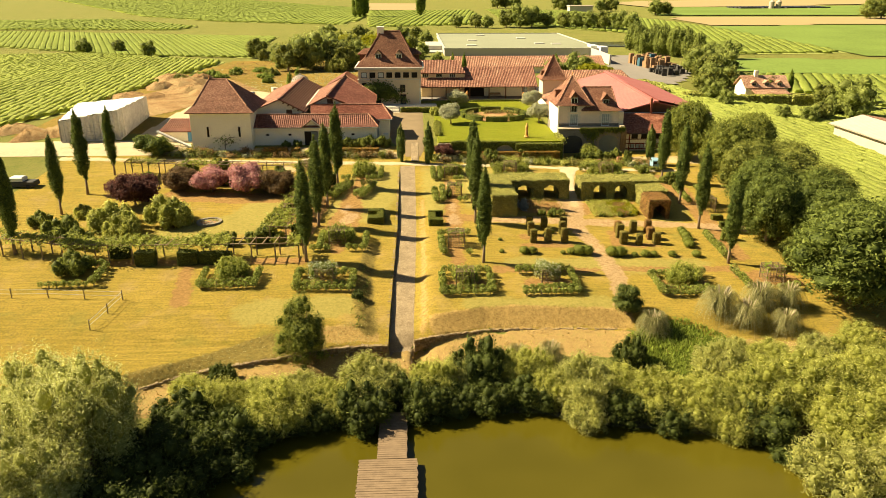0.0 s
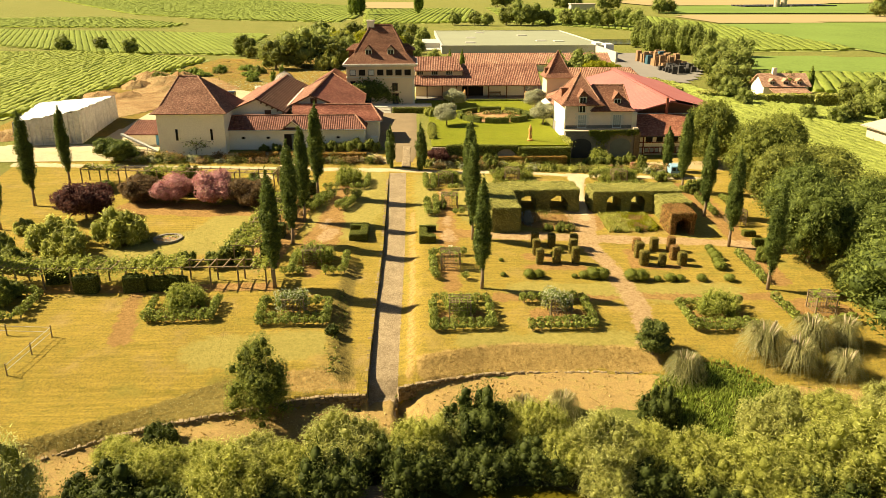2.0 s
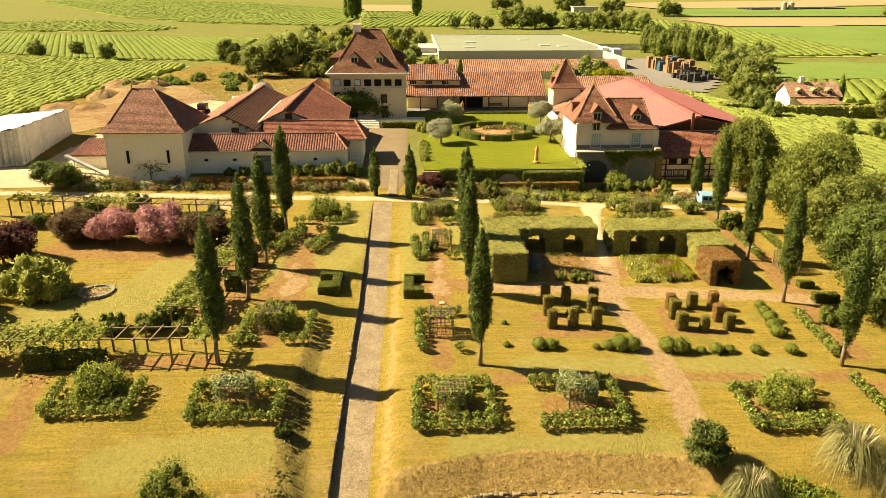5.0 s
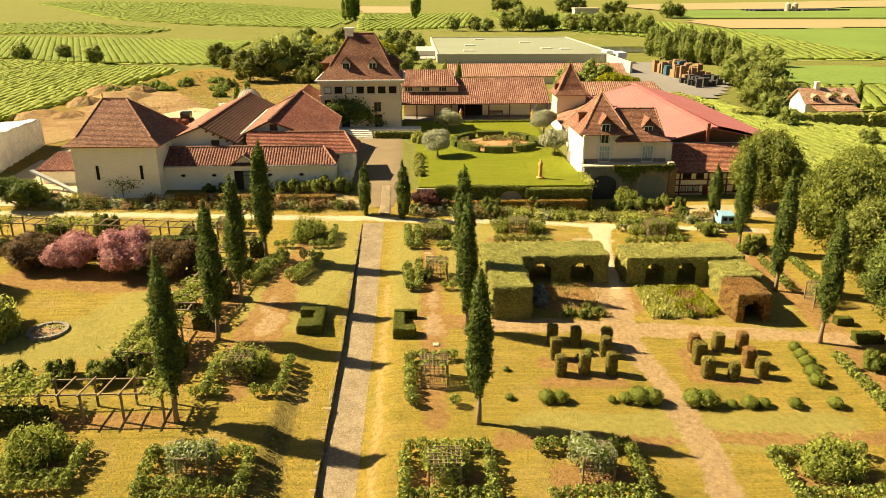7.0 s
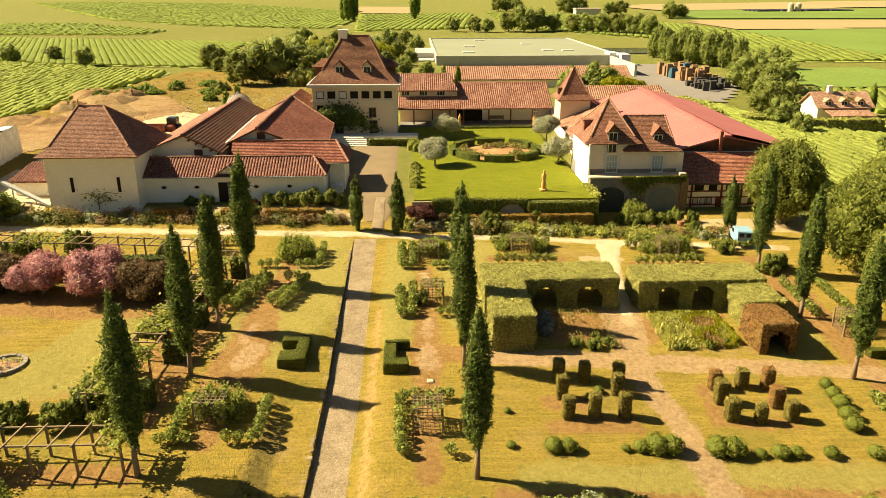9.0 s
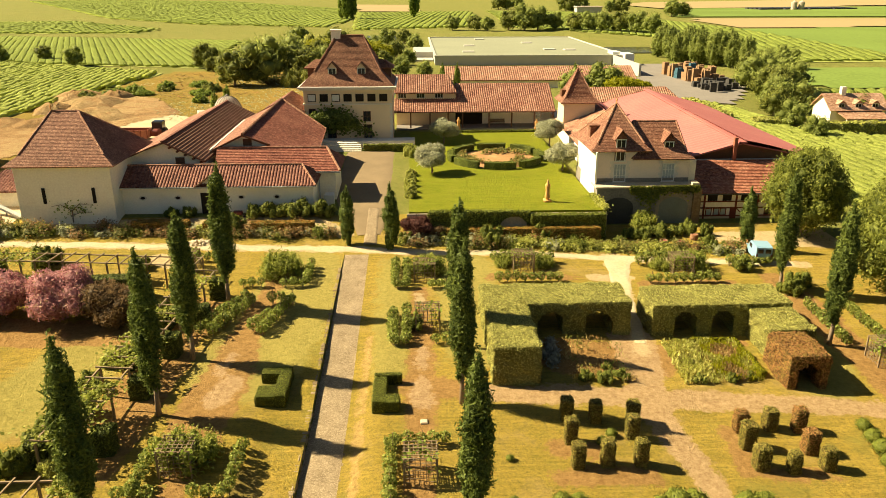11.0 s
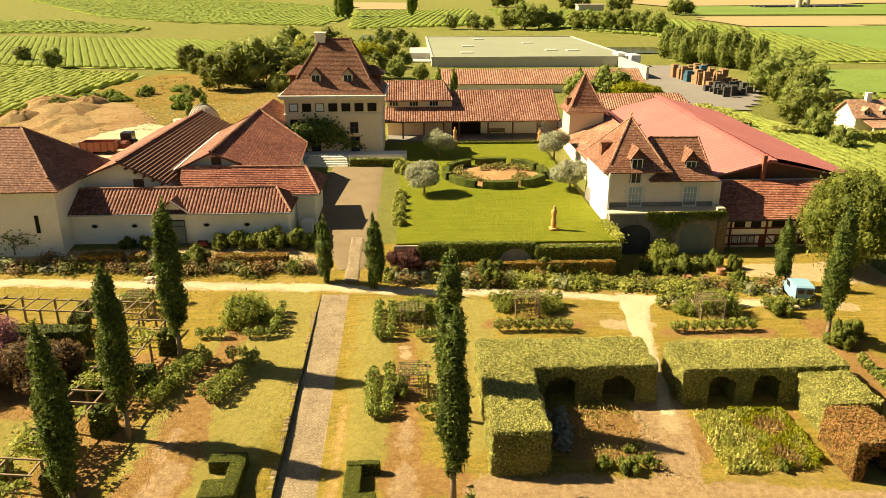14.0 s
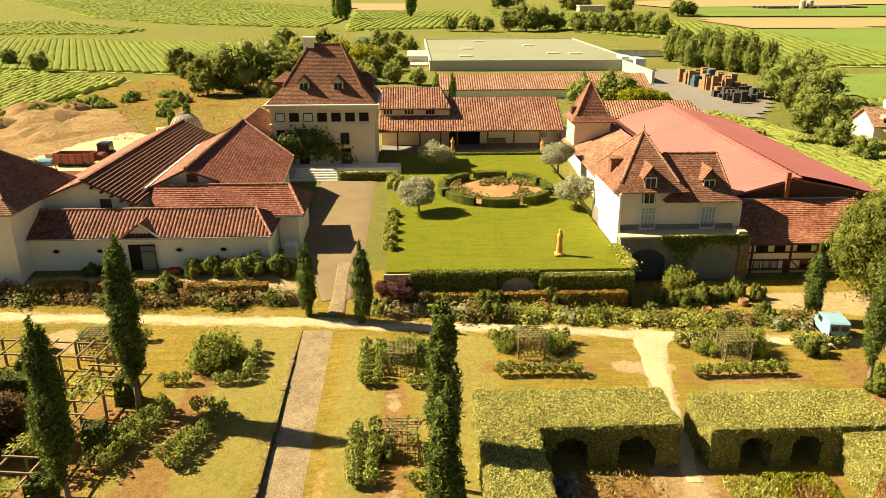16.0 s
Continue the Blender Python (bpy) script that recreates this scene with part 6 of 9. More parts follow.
place(wil["dark"], -5.9, 70.6, 0.24, 1.0, 0.22, label="low dark bush in the grass gully by the path")
for leaf, count, low in ((LEAF_SHADE, 125, 0.35), (LEAF_WOOD, 225, 0.5)):
    y = 65.4 + 13 * rng.random(count) ** 1.4
    x = -5.5 - 0.25 * np.sin(y * 0.5) + rng.normal(0, low, count) * np.interp(y, [65, 70, 87], [0.85, 0.75, 0.45])
    ok = np.sin(x * 4.1 + y * 1.3) * np.sin(y * 2.3) > -0.35
    q = np.stack([x, y, ground_z(x, y) + 0.03 + 0.26 * rng.random(count) ** 2], -1)[ok]
    tagged(part("rough_grass", quads("rough_grass", leaves(q, np.tile([0, 0, 1.0], (len(q), 1)), 0.14, 0.9, 1.8, rng), leaf), leaf), "rough dark weeds in the gully beside the path", "grass", kind="stuff")
conif = make_tree("shrub", "rounded dark shrub beside pampas grass", "shrub", lumps(3.3, 1.4, 1.4, 0.0, 14, rng), 70, 0.15, LEAF_YEW, 0.1, 0.4, 3, 0.8)
place(conif, 21.4, 67.0, 1.0)


def pampas(name, h, r, n, rng):
    """A fountain of arching blades with plumes."""
    t = empty(name, "arching clump of pampas grass with faded plumes", "grass clump")
    a, u = rng.uniform(0, 6.28, n), rng.uniform(0.05, 1.0, n)
    out = np.stack([np.cos(a), np.sin(a), np.zeros(n)], -1)
    side = np.stack([-np.sin(a), np.cos(a), np.zeros(n)], -1)
    hh = h * rng.uniform(0.3, 1.12, n)
    stray = rng.normal(0, 0.34, n)
    q, pts, w = [], [], 0.03
    apex = 0.45 + 0.5 * (1 - u)
    for k in (0.0, 0.25, 0.5, 0.75, 1.0):
        z = hh * (1 - ((k - apex) / apex) ** 2 * (1.0 if k < 0.4 else 0.9))
        pts.append(out * (0.15 + r * u * k)[:, None] + side * (stray * k * k)[:, None] + np.array([0, 0, 1]) * z[:, None])
    for i in range(4):
        w0, w1 = w * (1.2 - 0.27 * i), w * (1.2 - 0.27 * (i + 1))
        q.append(np.stack([pts[i] - side * w0, pts[i] + side * w0, pts[i + 1] + side * w1, pts[i + 1] - side * w1], 1))
    part("blades", quads("blades", np.concatenate(q), LEAF_PAMPAS), LEAF_PAMPAS, t)
    s = Shape()
    for i in range(7):
        b = rng.uniform(0, 6.28)
        d = r * rng.uniform(0.1, 0.5)
        x, y = d * math.cos(b), d * math.sin(b)
        s.tube([(x * 0.4, y * 0.4, h * 0.6), (x, y, h * 1.1), (x * 1.2, y * 1.2, h * 1.25)], [0.015, 0.07, 0.02], 5)
    tagged(part("plume", s, SAND, t), kind="stuff")
    return t


pam = pampas("pampas_grass", 2.6, 2.6, 1250, rng)
for x, y, k in ((23.4, 64.6, 0.95), (30.6, 66.4, 1.15), (33.0, 65.0, 1.0), (35.2, 67.4, 1.1), (38.2, 67.6, 0.95), (9.6, 61.2, 0.7), (12.6, 61.0, 0.8), (36.4, 64.0, 0.9)):
    place(pam, x, y, k * 0.86, x)
drop(pam)
# rank grass and dry tussocks at the foot of the bank
k = 5200
a, r = rng.uniform(0, 6.28, k), np.sqrt(rng.random(k))
x, y = 25.2 + 5.6 * r * np.cos(a), 61.0 + 5.0 * r * np.sin(a)
tuft = quads("tall_grass", leaves(np.stack([x, y, ground_z(x, y) + 0.22 + 0.12 * rng.random(k)], -1), np.tile([0, 0, 1.0], (k, 1)), 0.09, 0.9, 5.0, rng, 0.5), LEAF_ARBOUR)
tagged(part("tall_grass", tuft, LEAF_ARBOUR), "rank tall green grass on the damp bank", "grass", kind="stuff")
k = 2600
x = rng.uniform(-34, 46, k)
y = bank_line(x) - rng.uniform(0.3, 5.0, k)
keep = np.sin(x * 1.7 + y) * np.sin(y * 2.3 - x * 0.6) > -0.2
x, y = x[keep], y[keep]
tuft = quads("dry_grass", leaves(np.stack([x, y, ground_z(x, y) + 0.06 + 0.1 * rng.random(len(x))], -1), np.tile([0, 0, 1.0], (len(x), 1)), 0.11, 0.9, 2.2, rng, 0.7), LEAF_STRAW)
tagged(part("dry_grass", tuft, LEAF_STRAW), "dry straw tussocks below the terrace wall", "grass", kind="stuff")

# uneven tufts left standing on the banks
tufts = empty("bank_tufts", "uneven dry tufts on the terrace bank", "grass", kind="stuff")
for leaf, x0, x1, k in ((LEAF_STRAW, 2.5, 21, 1500), (LEAF_PAMPAS, -27, -4.5, 1300)):
    x = rng.uniform(x0, x1, k)
    y = bank_line(x) + bank_depth(x) * rng.uniform(0.02, 1.0, k)
    part("tuft", quads("tuft", leaves(np.stack([x, y, ground_z(x, y) + 0.05 + 0.06 * rng.random(len(x))], -1), np.tile([0, 0, 1.0], (len(x), 1)), 0.055, 0.9, 2.4, rng, 0.8), leaf), leaf, tufts)["kind"] = "stuff"

# shrubs of the left garden
shr = {
    "pink": make_tree("smoke_bush", "rounded smoke bush covered in dusty pink plumes", "shrub", lumps(4.3, 3.0, 2.6, 0.2, 18, rng), 42, 0.22, LEAF_PINK, 0.12, 0.6, 5, 0.8),
    "brown": make_tree("smoke_bush", "smoke bush with dull rose and green plumes", "shrub", lumps(3.8, 3.0, 2.6, 0.1, 18, rng), 42, 0.22, LEAF_BROWN, 0.12, 0.6, 5, 0.8),
    "purple": make_tree("smoke_bush", "dark purple-leaved smoke bush", "shrub", lumps(4.2, 2.8, 2.4, 0.1, 18, rng), 42, 0.22, LEAF_PURPLE, 0.12, 0.6, 5, 0.8),
    "lime": make_tree("shrub", "rounded yellow-green shrub on the lawn", "shrub", stem_lumps(3.4, 2.5, 18, rng, 0.24), 16, 0.21, LEAF_WILLOW, 0.12, 0.5, 5, 0.8, 1.0, 2.0),
    "green": make_tree("shrub", "rounded mid-green garden shrub", "shrub", stem_lumps(2.5, 1.8, 13, rng, 0.26), 14, 0.225, LEAF_WOOD, 0.1, 0.4, 4, 0.8, 0.7),
    "dome": make_tree("climber", "dense dome of climbing foliage over an arbour", "shrub", stem_lumps(2.5, 1.9, 15, rng, 0.25), 34, 0.17, LEAF_CLIMBER, 0.08, 0.5, 5, 0.62, 0.8, loose=0.3),
    "scrub": make_tree("bush", "scrubby bush in the rough dry meadow", "shrub", stem_lumps(2.2, 2.0, 8, rng, 0.3), 9, 0.36, LEAF_ARBOUR, 0.08, 0.4, 2, 0.78, 0.8),
    "straw": make_tree("bush", "dry olive-brown bush in the rough meadow", "shrub", stem_lumps(2.2, 2.0, 8, rng, 0.3), 9, 0.36, LEAF_FIELD, 0.08, 0.4, 2, 0.78, 0.8),
    "oakdome": make_tree("shrub", "dense rounded dark shrub", "shrub", lumps(3.2, 3.4, 2.2, -0.2, 18, rng), 28, 0.23, LEAF_OAK, 0.12, 0.5, 5, 0.82),
}
for i, (kind, x, y, k) in enumerate([("pink", -29.0, 104.2, 0.86), ("pink", -23.9, 104.0, 0.98), ("brown", -33.8, 105.2, 0.88), ("brown", -19.4, 103.0, 0.95), ("green", -15.6, 102.6, 0.85), ("purple", -38.0, 98.6, 1.2), ("lime", -31.6, 91.6, 1.15), ("lime", -38.0, 90.0, 1.1), ("lime", -35.5, 87.6, 0.95), ("green", -42.5, 86.6, 1.3), ("green", -40.0, 84.6, 1.0),
                                      ("green", -22.4, 84.6, 0.7), ("green", -19.0, 84.4, 0.75), ("green", -25.4, 84.8, 0.6), ("lime", -16.2, 84.8, 0.45), ("green", -18.2, 87.4, 0.7), ("lime", -18.0, 90.4, 0.5), ("green", -17.8, 93.4, 0.55), ("lime", -17.2, 96.6, 0.4), ("green", -18.6, 84.9, 0.6), ("green", -47.5, 91.5, 0.8), ("green", -21.0, 113.8, 0.5), ("lime", -43.5, 94.6, 0.5),
                                      ("green", -35.0, 113.0, 1.0), ("green", -30.5, 114.8, 0.9), ("oakdome", -42.9, 122.8, 1.1), ("oakdome", -40, 109.5, 0.5)]):
    place(shr[kind], x, y, k, i * 1.9)

# ---- clipped hedges, beds, pergolas ----
SKINS = {}


def skin(leaf):
    """The clipped surface of a hedge: small leaves packed side by side, twigs and painted-in dark shade between them.
    """
    if leaf.name not in SKINS:
        dark, light, accent = PALETTE[leaf.name]
        k = Nodes(leaf.name + ", clipped")
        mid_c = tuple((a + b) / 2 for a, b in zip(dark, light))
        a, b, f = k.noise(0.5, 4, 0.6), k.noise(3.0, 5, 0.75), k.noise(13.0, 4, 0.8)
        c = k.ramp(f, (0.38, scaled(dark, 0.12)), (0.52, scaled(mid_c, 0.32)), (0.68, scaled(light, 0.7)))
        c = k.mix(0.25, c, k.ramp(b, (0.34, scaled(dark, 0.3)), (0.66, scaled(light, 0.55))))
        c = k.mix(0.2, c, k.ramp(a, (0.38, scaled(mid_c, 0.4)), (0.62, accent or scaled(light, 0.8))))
        k.bump(f, 1.0, 0.14)
        SKINS[leaf.name] = k.done(c, 0.75, 0.1)
    return SKINS[leaf.name]


def clipped(name, x0, x1, y0, y1, z0, z1, leaf, size=0.1, fuzz=80, cell=0.24, holes=(), rough=0.05, rng=RNG):
    """A clipped block with softened, uneven faces and a fuzz of leaves; optional arched tunnels (xa, xb, top) through it along y."""
    lo, hi = np.array([x0, y0, z0 - 1.0]), np.array([x1, y1, z1])
    r = min(0.14, 0.2 * min(x1 - x0, y1 - y0), 0.12 * (z1 - z0))
    cell = min(cell, min(x1 - x0, y1 - y0) / 4, (z1 - z0) / 4)

    def arch(x, xa, xb, top):
        u = np.clip((x - (xa + xb) / 2) / ((xb - xa) / 2), -1, 1)
        return top - 0.42 * (xb - xa) * (1 - np.sqrt(1 - u * u))

    def warp(p):
        q = np.clip(p, lo + r, hi - r)
        d = p - q
        d /= np.linalg.norm(d, axis=-1, keepdims=True) + 1e-9
        w = np.sin(p[..., 0] * 1.9 + p[..., 2] * 1.3) * np.sin(p[..., 1] * 2.3 + 1 + p[..., 2]) + 0.6 * np.sin(p[..., 0] * 5.3 + p[..., 1] * 4.1 + p[..., 2] * 6.7)
        jit = np.modf(np.abs(np.sin(p @ np.array([12.99, 78.23, 37.72])) * 43758.5))[0] - 0.5
        return q + d * (r + rough * (w + 1.3 * jit))[..., None]

    def grid(o, u, v):
        o, u, v = np.array(o, float), np.array(u, float), np.array(v, float)
        nu, nv = max(2, round(np.linalg.norm(u) / cell)), max(2, round(np.linalg.norm(v) / cell))
        s, t = np.meshgrid(np.linspace(0, 1, nu + 1), np.linspace(0, 1, nv + 1), indexing="ij")
        p = o + s[..., None] * u + t[..., None] * v
        return np.stack([p[:-1, :-1], p[1:, :-1], p[1:, 1:], p[:-1, 1:]], 2).reshape(-1, 4, 3)

    w, d, h = x1 - x0, y1 - y0, z1 - z0
    ends = np.concatenate([grid((x0, y0, z0), (w, 0, 0), (0, 0, h)), grid((x1, y1, z0), (-w, 0, 0), (0, 0, h))])
    mid_p = ends.mean(1)
    for xa, xb, top in holes:
        keep = ~((mid_p[:, 0] > xa) & (mid_p[:, 0] < xb) & (mid_p[:, 2] < arch(mid_p[:, 0], xa, xb, top)))
        ends, mid_p = ends[keep], mid_p[keep]
    faces = warp(np.concatenate([ends, grid((x0, y1, z0), (0, -d, 0), (0, 0, h)), grid((x1, y0, z0), (0, d, 0), (0, 0, h)), grid((x0, y0, z1), (w, 0, 0), (0, d, 0))]))
    for xa, xb, top in holes:
        xs = np.r_[xa, np.linspace(xa, xb, 11), xb]
        zs = np.r_[z0, arch(np.linspace(xa, xb, 11), xa, xb, top), z0]
        ys = np.linspace(y0 + 0.03, y1 - 0.03, 9)
        p = np.stack([np.repeat(xs[:, None], 9, 1) + 0.05 * rng.normal(0, 1, (13, 9)), np.repeat(ys[None], 13, 0), np.repeat(zs[:, None], 9, 1) + 0.05 * rng.normal(0, 1, (13, 9))], -1)
        faces = np.concatenate([faces, np.stack([p[:-1, :-1], p[:-1, 1:], p[1:, 1:], p[1:, :-1]], 2).reshape(-1, 4, 3)])
    nrm = np.cross(faces[:, 2] - faces[:, 0], faces[:, 3] - faces[:, 1])
    area = np.linalg.norm(nrm, axis=1) / 2
    nrm /= 2 * area[:, None] + 1e-9
    # Sparser leaves on the sides, where the painted dark skin makes them look shaded.
    share = area * (0.42 + 0.58 * np.clip(nrm[:, 2], 0, 1))
    pick = rng.choice(len(faces), int(share.sum() * fuzz * 1.45), p=share / share.sum())
    a, b = rng.random((len(pick), 1)), rng.random((len(pick), 1))
    f = faces[pick]
    p = f[:, 0] * (1 - a) * (1 - b) + f[:, 1] * a * (1 - b) + f[:, 2] * a * b + f[:, 3] * (1 - a) * b
    tuft = leaves(p + nrm[pick] * rng.uniform(0.0, 0.08, (len(pick), 1)), nrm[pick], size, 0.12 + 0.34 * np.clip(nrm[pick][:, 2:], 0, 1), 1.4, rng)
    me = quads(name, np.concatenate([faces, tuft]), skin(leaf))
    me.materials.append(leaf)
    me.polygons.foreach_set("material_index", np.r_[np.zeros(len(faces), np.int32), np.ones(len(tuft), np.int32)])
    return me


def hedge(name, label, blocks, leaf, size=0.1, fuzz=80, category="hedge", group="", cell=0.24, rough=0.05):
    """A hedge of one or more joined blocks (x0, x1, y0, y1, height, holes)."""
    ob = empty(name, label, category, group)
    for x0, x1, y0, y1, h, holes in blocks:
        z0 = min(gz(x0, y0), gz(x1, y1), gz(x0, y1), gz(x1, y0)) - 0.05
        top = gz((x0 + x1) / 2, (y0 + y1) / 2) + h
        part("foliage", clipped("foliage", x0, x1, y0, y1, z0, top, leaf, size, fuzz, cell, [(a, b, z0 + c) for a, b, c in holes], rough), leaf, ob)
    return ob


hedge("hornbeam_hedge", "tall clipped hornbeam hedge with arched openings, L-shaped", [(10.3, 13.7, 92.6, 104.2, 2.65, ()), (13.55, 22.0, 99.6, 103.8, 2.65, ((14.6, 16.6, 2.15), (18.3, 20.5, 2.15)))], LEAF_HEDGE, 0.066, 140, cell=0.2, rough=0.065)
hedge("hornbeam_hedge", "tall clipped hornbeam hedge with two low arched openings", [(23.6, 34.8, 99.3, 103.4, 2.65, ((25.3, 27.2, 2.15), (28.3, 30.3, 2.15))), (31.3, 34.7, 95.3, 99.45, 2.5, ())], LEAF_HEDGE, 0.066, 140, cell=0.2, rough=0.065)
hedge("hornbeam_hedge", "clipped hornbeam arch turning brown at the end of the hedge", [(30.9, 33.8, 91.5, 93.5, 2.55, ((31.5, 33.2, 2.0),)), (30.93, 33.77, 93.48, 95.4, 2.5, ((31.5, 33.2, 2.0),))], LEAF_RUST, 0.09, 170, cell=0.2)
for x0, x1, y0, y1, tints, count, thick, lab in ((15.8, 20.6, 92.4, 98.8, (LEAF_TAN, LEAF_STRAW, LEAF_WOOD, LEAF_TAN, LEAF_SAGE, LEAF_STRAW), 2600, 0.0, "neglected herb bed, bare earth and dry tufts"), (24.0, 26.6, 92.4, 98.2, (LEAF_WILLOW, LEAF_HEDGE), 3600, 0.9, "low green herb bed beside the yellow one"),
                                                (26.7, 29.8, 92.6, 98.2, (LEAF_TAN, LEAF_YELLOW, LEAF_WILLOW, LEAF_STRAW), 3800, 0.75, "low carpet of yellow-flowering herbs")):
    b = empty("herb_bed", lab, "bed")
    x, y = rng.uniform(x0, x1, count), rng.uniform(y0, y1, count)
    lump = 0.5 + 0.5 * np.sin(x * 1.9 + 1.1 * np.sin(y * 0.9)) * np.sin(y * 1.6 + x * 0.5)
    thin = rng.random(count) < thick + 0.9 * lump ** 2
    x, y, lump = x[thin], y[thin], lump[thin]
    z = ground_z(x, y) + 0.06 + (0.25 + 0.35 * lump) * rng.random(len(x))
    q = leaves(np.stack([x, y, z], -1), np.tile([0, 0, 1.0], (len(x), 1)), 0.075, 0.9, 3.6, strand=0.6)
    patch = np.floor(1.5 + 1.5 * np.sin(x * 1.3 + y) * np.sin(y * 1.1 - x * 0.7) + rng.uniform(-0.4, 0.4, len(x))).astype(int) % len(tints)
    for c in np.unique(patch):
        part("herb", quads("herb", q[patch == c], tints[c]), tints[c], b)["kind"] = "stuff"
for x, y, k in ((17.0, 93.2, 0.34), (18.4, 92.9, 0.4), (19.6, 93.3, 0.36), (18.9, 94.6, 0.26), (25.2, 92.8, 0.3), (27.6, 92.9, 0.3), (29.0, 93.2, 0.26)):
    place(shr["green"], x, y, k, x * 3, k * 0.9, label="low weedy green clump in the herb bed")
hedge("edging", "bright yellow-green box edging", [(26.4, 29.8, 98.3, 98.6, 0.3, ()), (29.8, 30.15, 93.2, 98.6, 0.35, ())], LEAF_YELLOW, 0.09, 90)
for i in range(9):
    x, y = 14.2 + rng.uniform(0, 1.3), 94.9 + i * 0.42
    p = np.array([[x, y, gz(x, y) + 0.25]]) + rng.normal(0, 0.17, (160, 3))
    lav = empty("lavender", "grey clump of faded lavender", "plant", "lavender clumps")
    part("foliage", quads("foliage", leaves(p, np.tile([0, 0, 1.0], (160, 1)), 0.14, 1.0, 3.0), LEAF_LAVENDER), LEAF_LAVENDER, lav)

# box seats: three-sided clipped boxes
hedge("box_seat", "clipped U-shaped box hedge on the lawn", [(-5.95, -3.85, 90.6, 92.2, 0.8, ()), (-4.75, -3.85, 90.62, 94.5, 0.8, ()), (-6.0, -3.87, 93.5, 94.5, 0.8, ())], LEAF_BOX, 0.05, 150, cell=0.16, rough=0.02)
hedge("box_seat", "clipped U-shaped box hedge on the lawn", [(1.95, 3.8, 89.6, 90.7, 0.8, ()), (1.95, 2.9, 89.62, 93.4, 0.8, ()), (1.97, 3.9, 92.95, 93.4, 0.8, ())], LEAF_BOX, 0.05, 150, cell=0.16, rough=0.02)
hedge("box_seat", "clipped box hedge under the trees", [(39.2, 41.5, 87.6, 88.6, 0.8, ())], LEAF_BOX, 0.07, 50)
hedge("box_seat", "clipped box hedge under the trees", [(39.2, 40.6, 90.6, 91.4, 0.7, ())], LEAF_BOX, 0.07, 50)


def pillar(x, y, w, h, leaf, label, group):
    ob = empty("topiary", label, "topiary", group)
    z = gz(x, y)
    part("foliage", clipped("foliage", x - w / 2, x + w / 2, y - w / 2, y + w / 2, z - 0.05, z + h, leaf, 0.075, 240, 0.16, (), 0.03), leaf, ob)


for x, y in ((14.7, 88.6), (16.5, 88.2), (19.0, 88.2), (14.5, 86.2), (18.5, 86.6), (14.5, 83.9), (16.3, 84.0), (18.3, 84.0)):
    pillar(x, y, 0.76, 1.62 - 0.12 * math.sin(x * 7 + y), LEAF_PILLAR, "square clipped olive-green topiary pillar", "topiary pillars in a square")
for i, (x, y) in enumerate(((25.7, 87.2), (27.7, 87.3), (29.5, 87.1), (25.5, 85.5), (25.5, 83.6), (27.3, 83.2), (29.2, 85.0), (29.5, 83.4))):
    pillar(x, y, 0.78 + 0.08 * math.sin(x * 5), 1.55 - 0.14 * math.sin(x * 3 + y), LEAF_RUST if i in (0, 2, 6) else LEAF_PILLAR, "square clipped topiary pillar, partly brown" if i in (0, 2, 6) else "square clipped yellow-green topiary pillar", "topiary pillars in a square")
ball = make_tree("topiary_ball", "rounded clipped shrub on the lawn", "shrub", [(0, 0, 0.42, 0.62, 0.62, 0.48), (0.25, 0.1, 0.45, 0.4, 0.42, 0.4)], 210, 0.085, LEAF_BOX, 0.05, 0.2, 1, 0.92, group="low clipped shrubs")
for x, y, k in ((10.5, 84.6, 0.4), (10.3, 81.0, 0.5), (12.9, 80.5, 0.95), (13.9, 80.5, 0.9), (17.5, 80.4, 0.5), (18.4, 80.4, 0.8), (19.4, 80.3, 1.25), (20.3, 80.3, 1.2), (23.2, 80.1, 1.2), (24.2, 80.0, 1.25), (25.8, 79.7, 0.62), (27.0, 79.7, 0.9), (28.1, 79.7, 0.75), (30.2, 79.5, 0.8), (33.0, 79.5, 0.85),
                (33.8, 87.0, 0.8), (33.7, 85.8, 0.9), (33.6, 84.6, 1.0), (33.3, 83.3, 1.0), (33.1, 82.2, 1.0), (16.4, 85.9, 0.6), (17.2, 86.6, 0.6)):
    place(ball, x, y, k, x * 3)


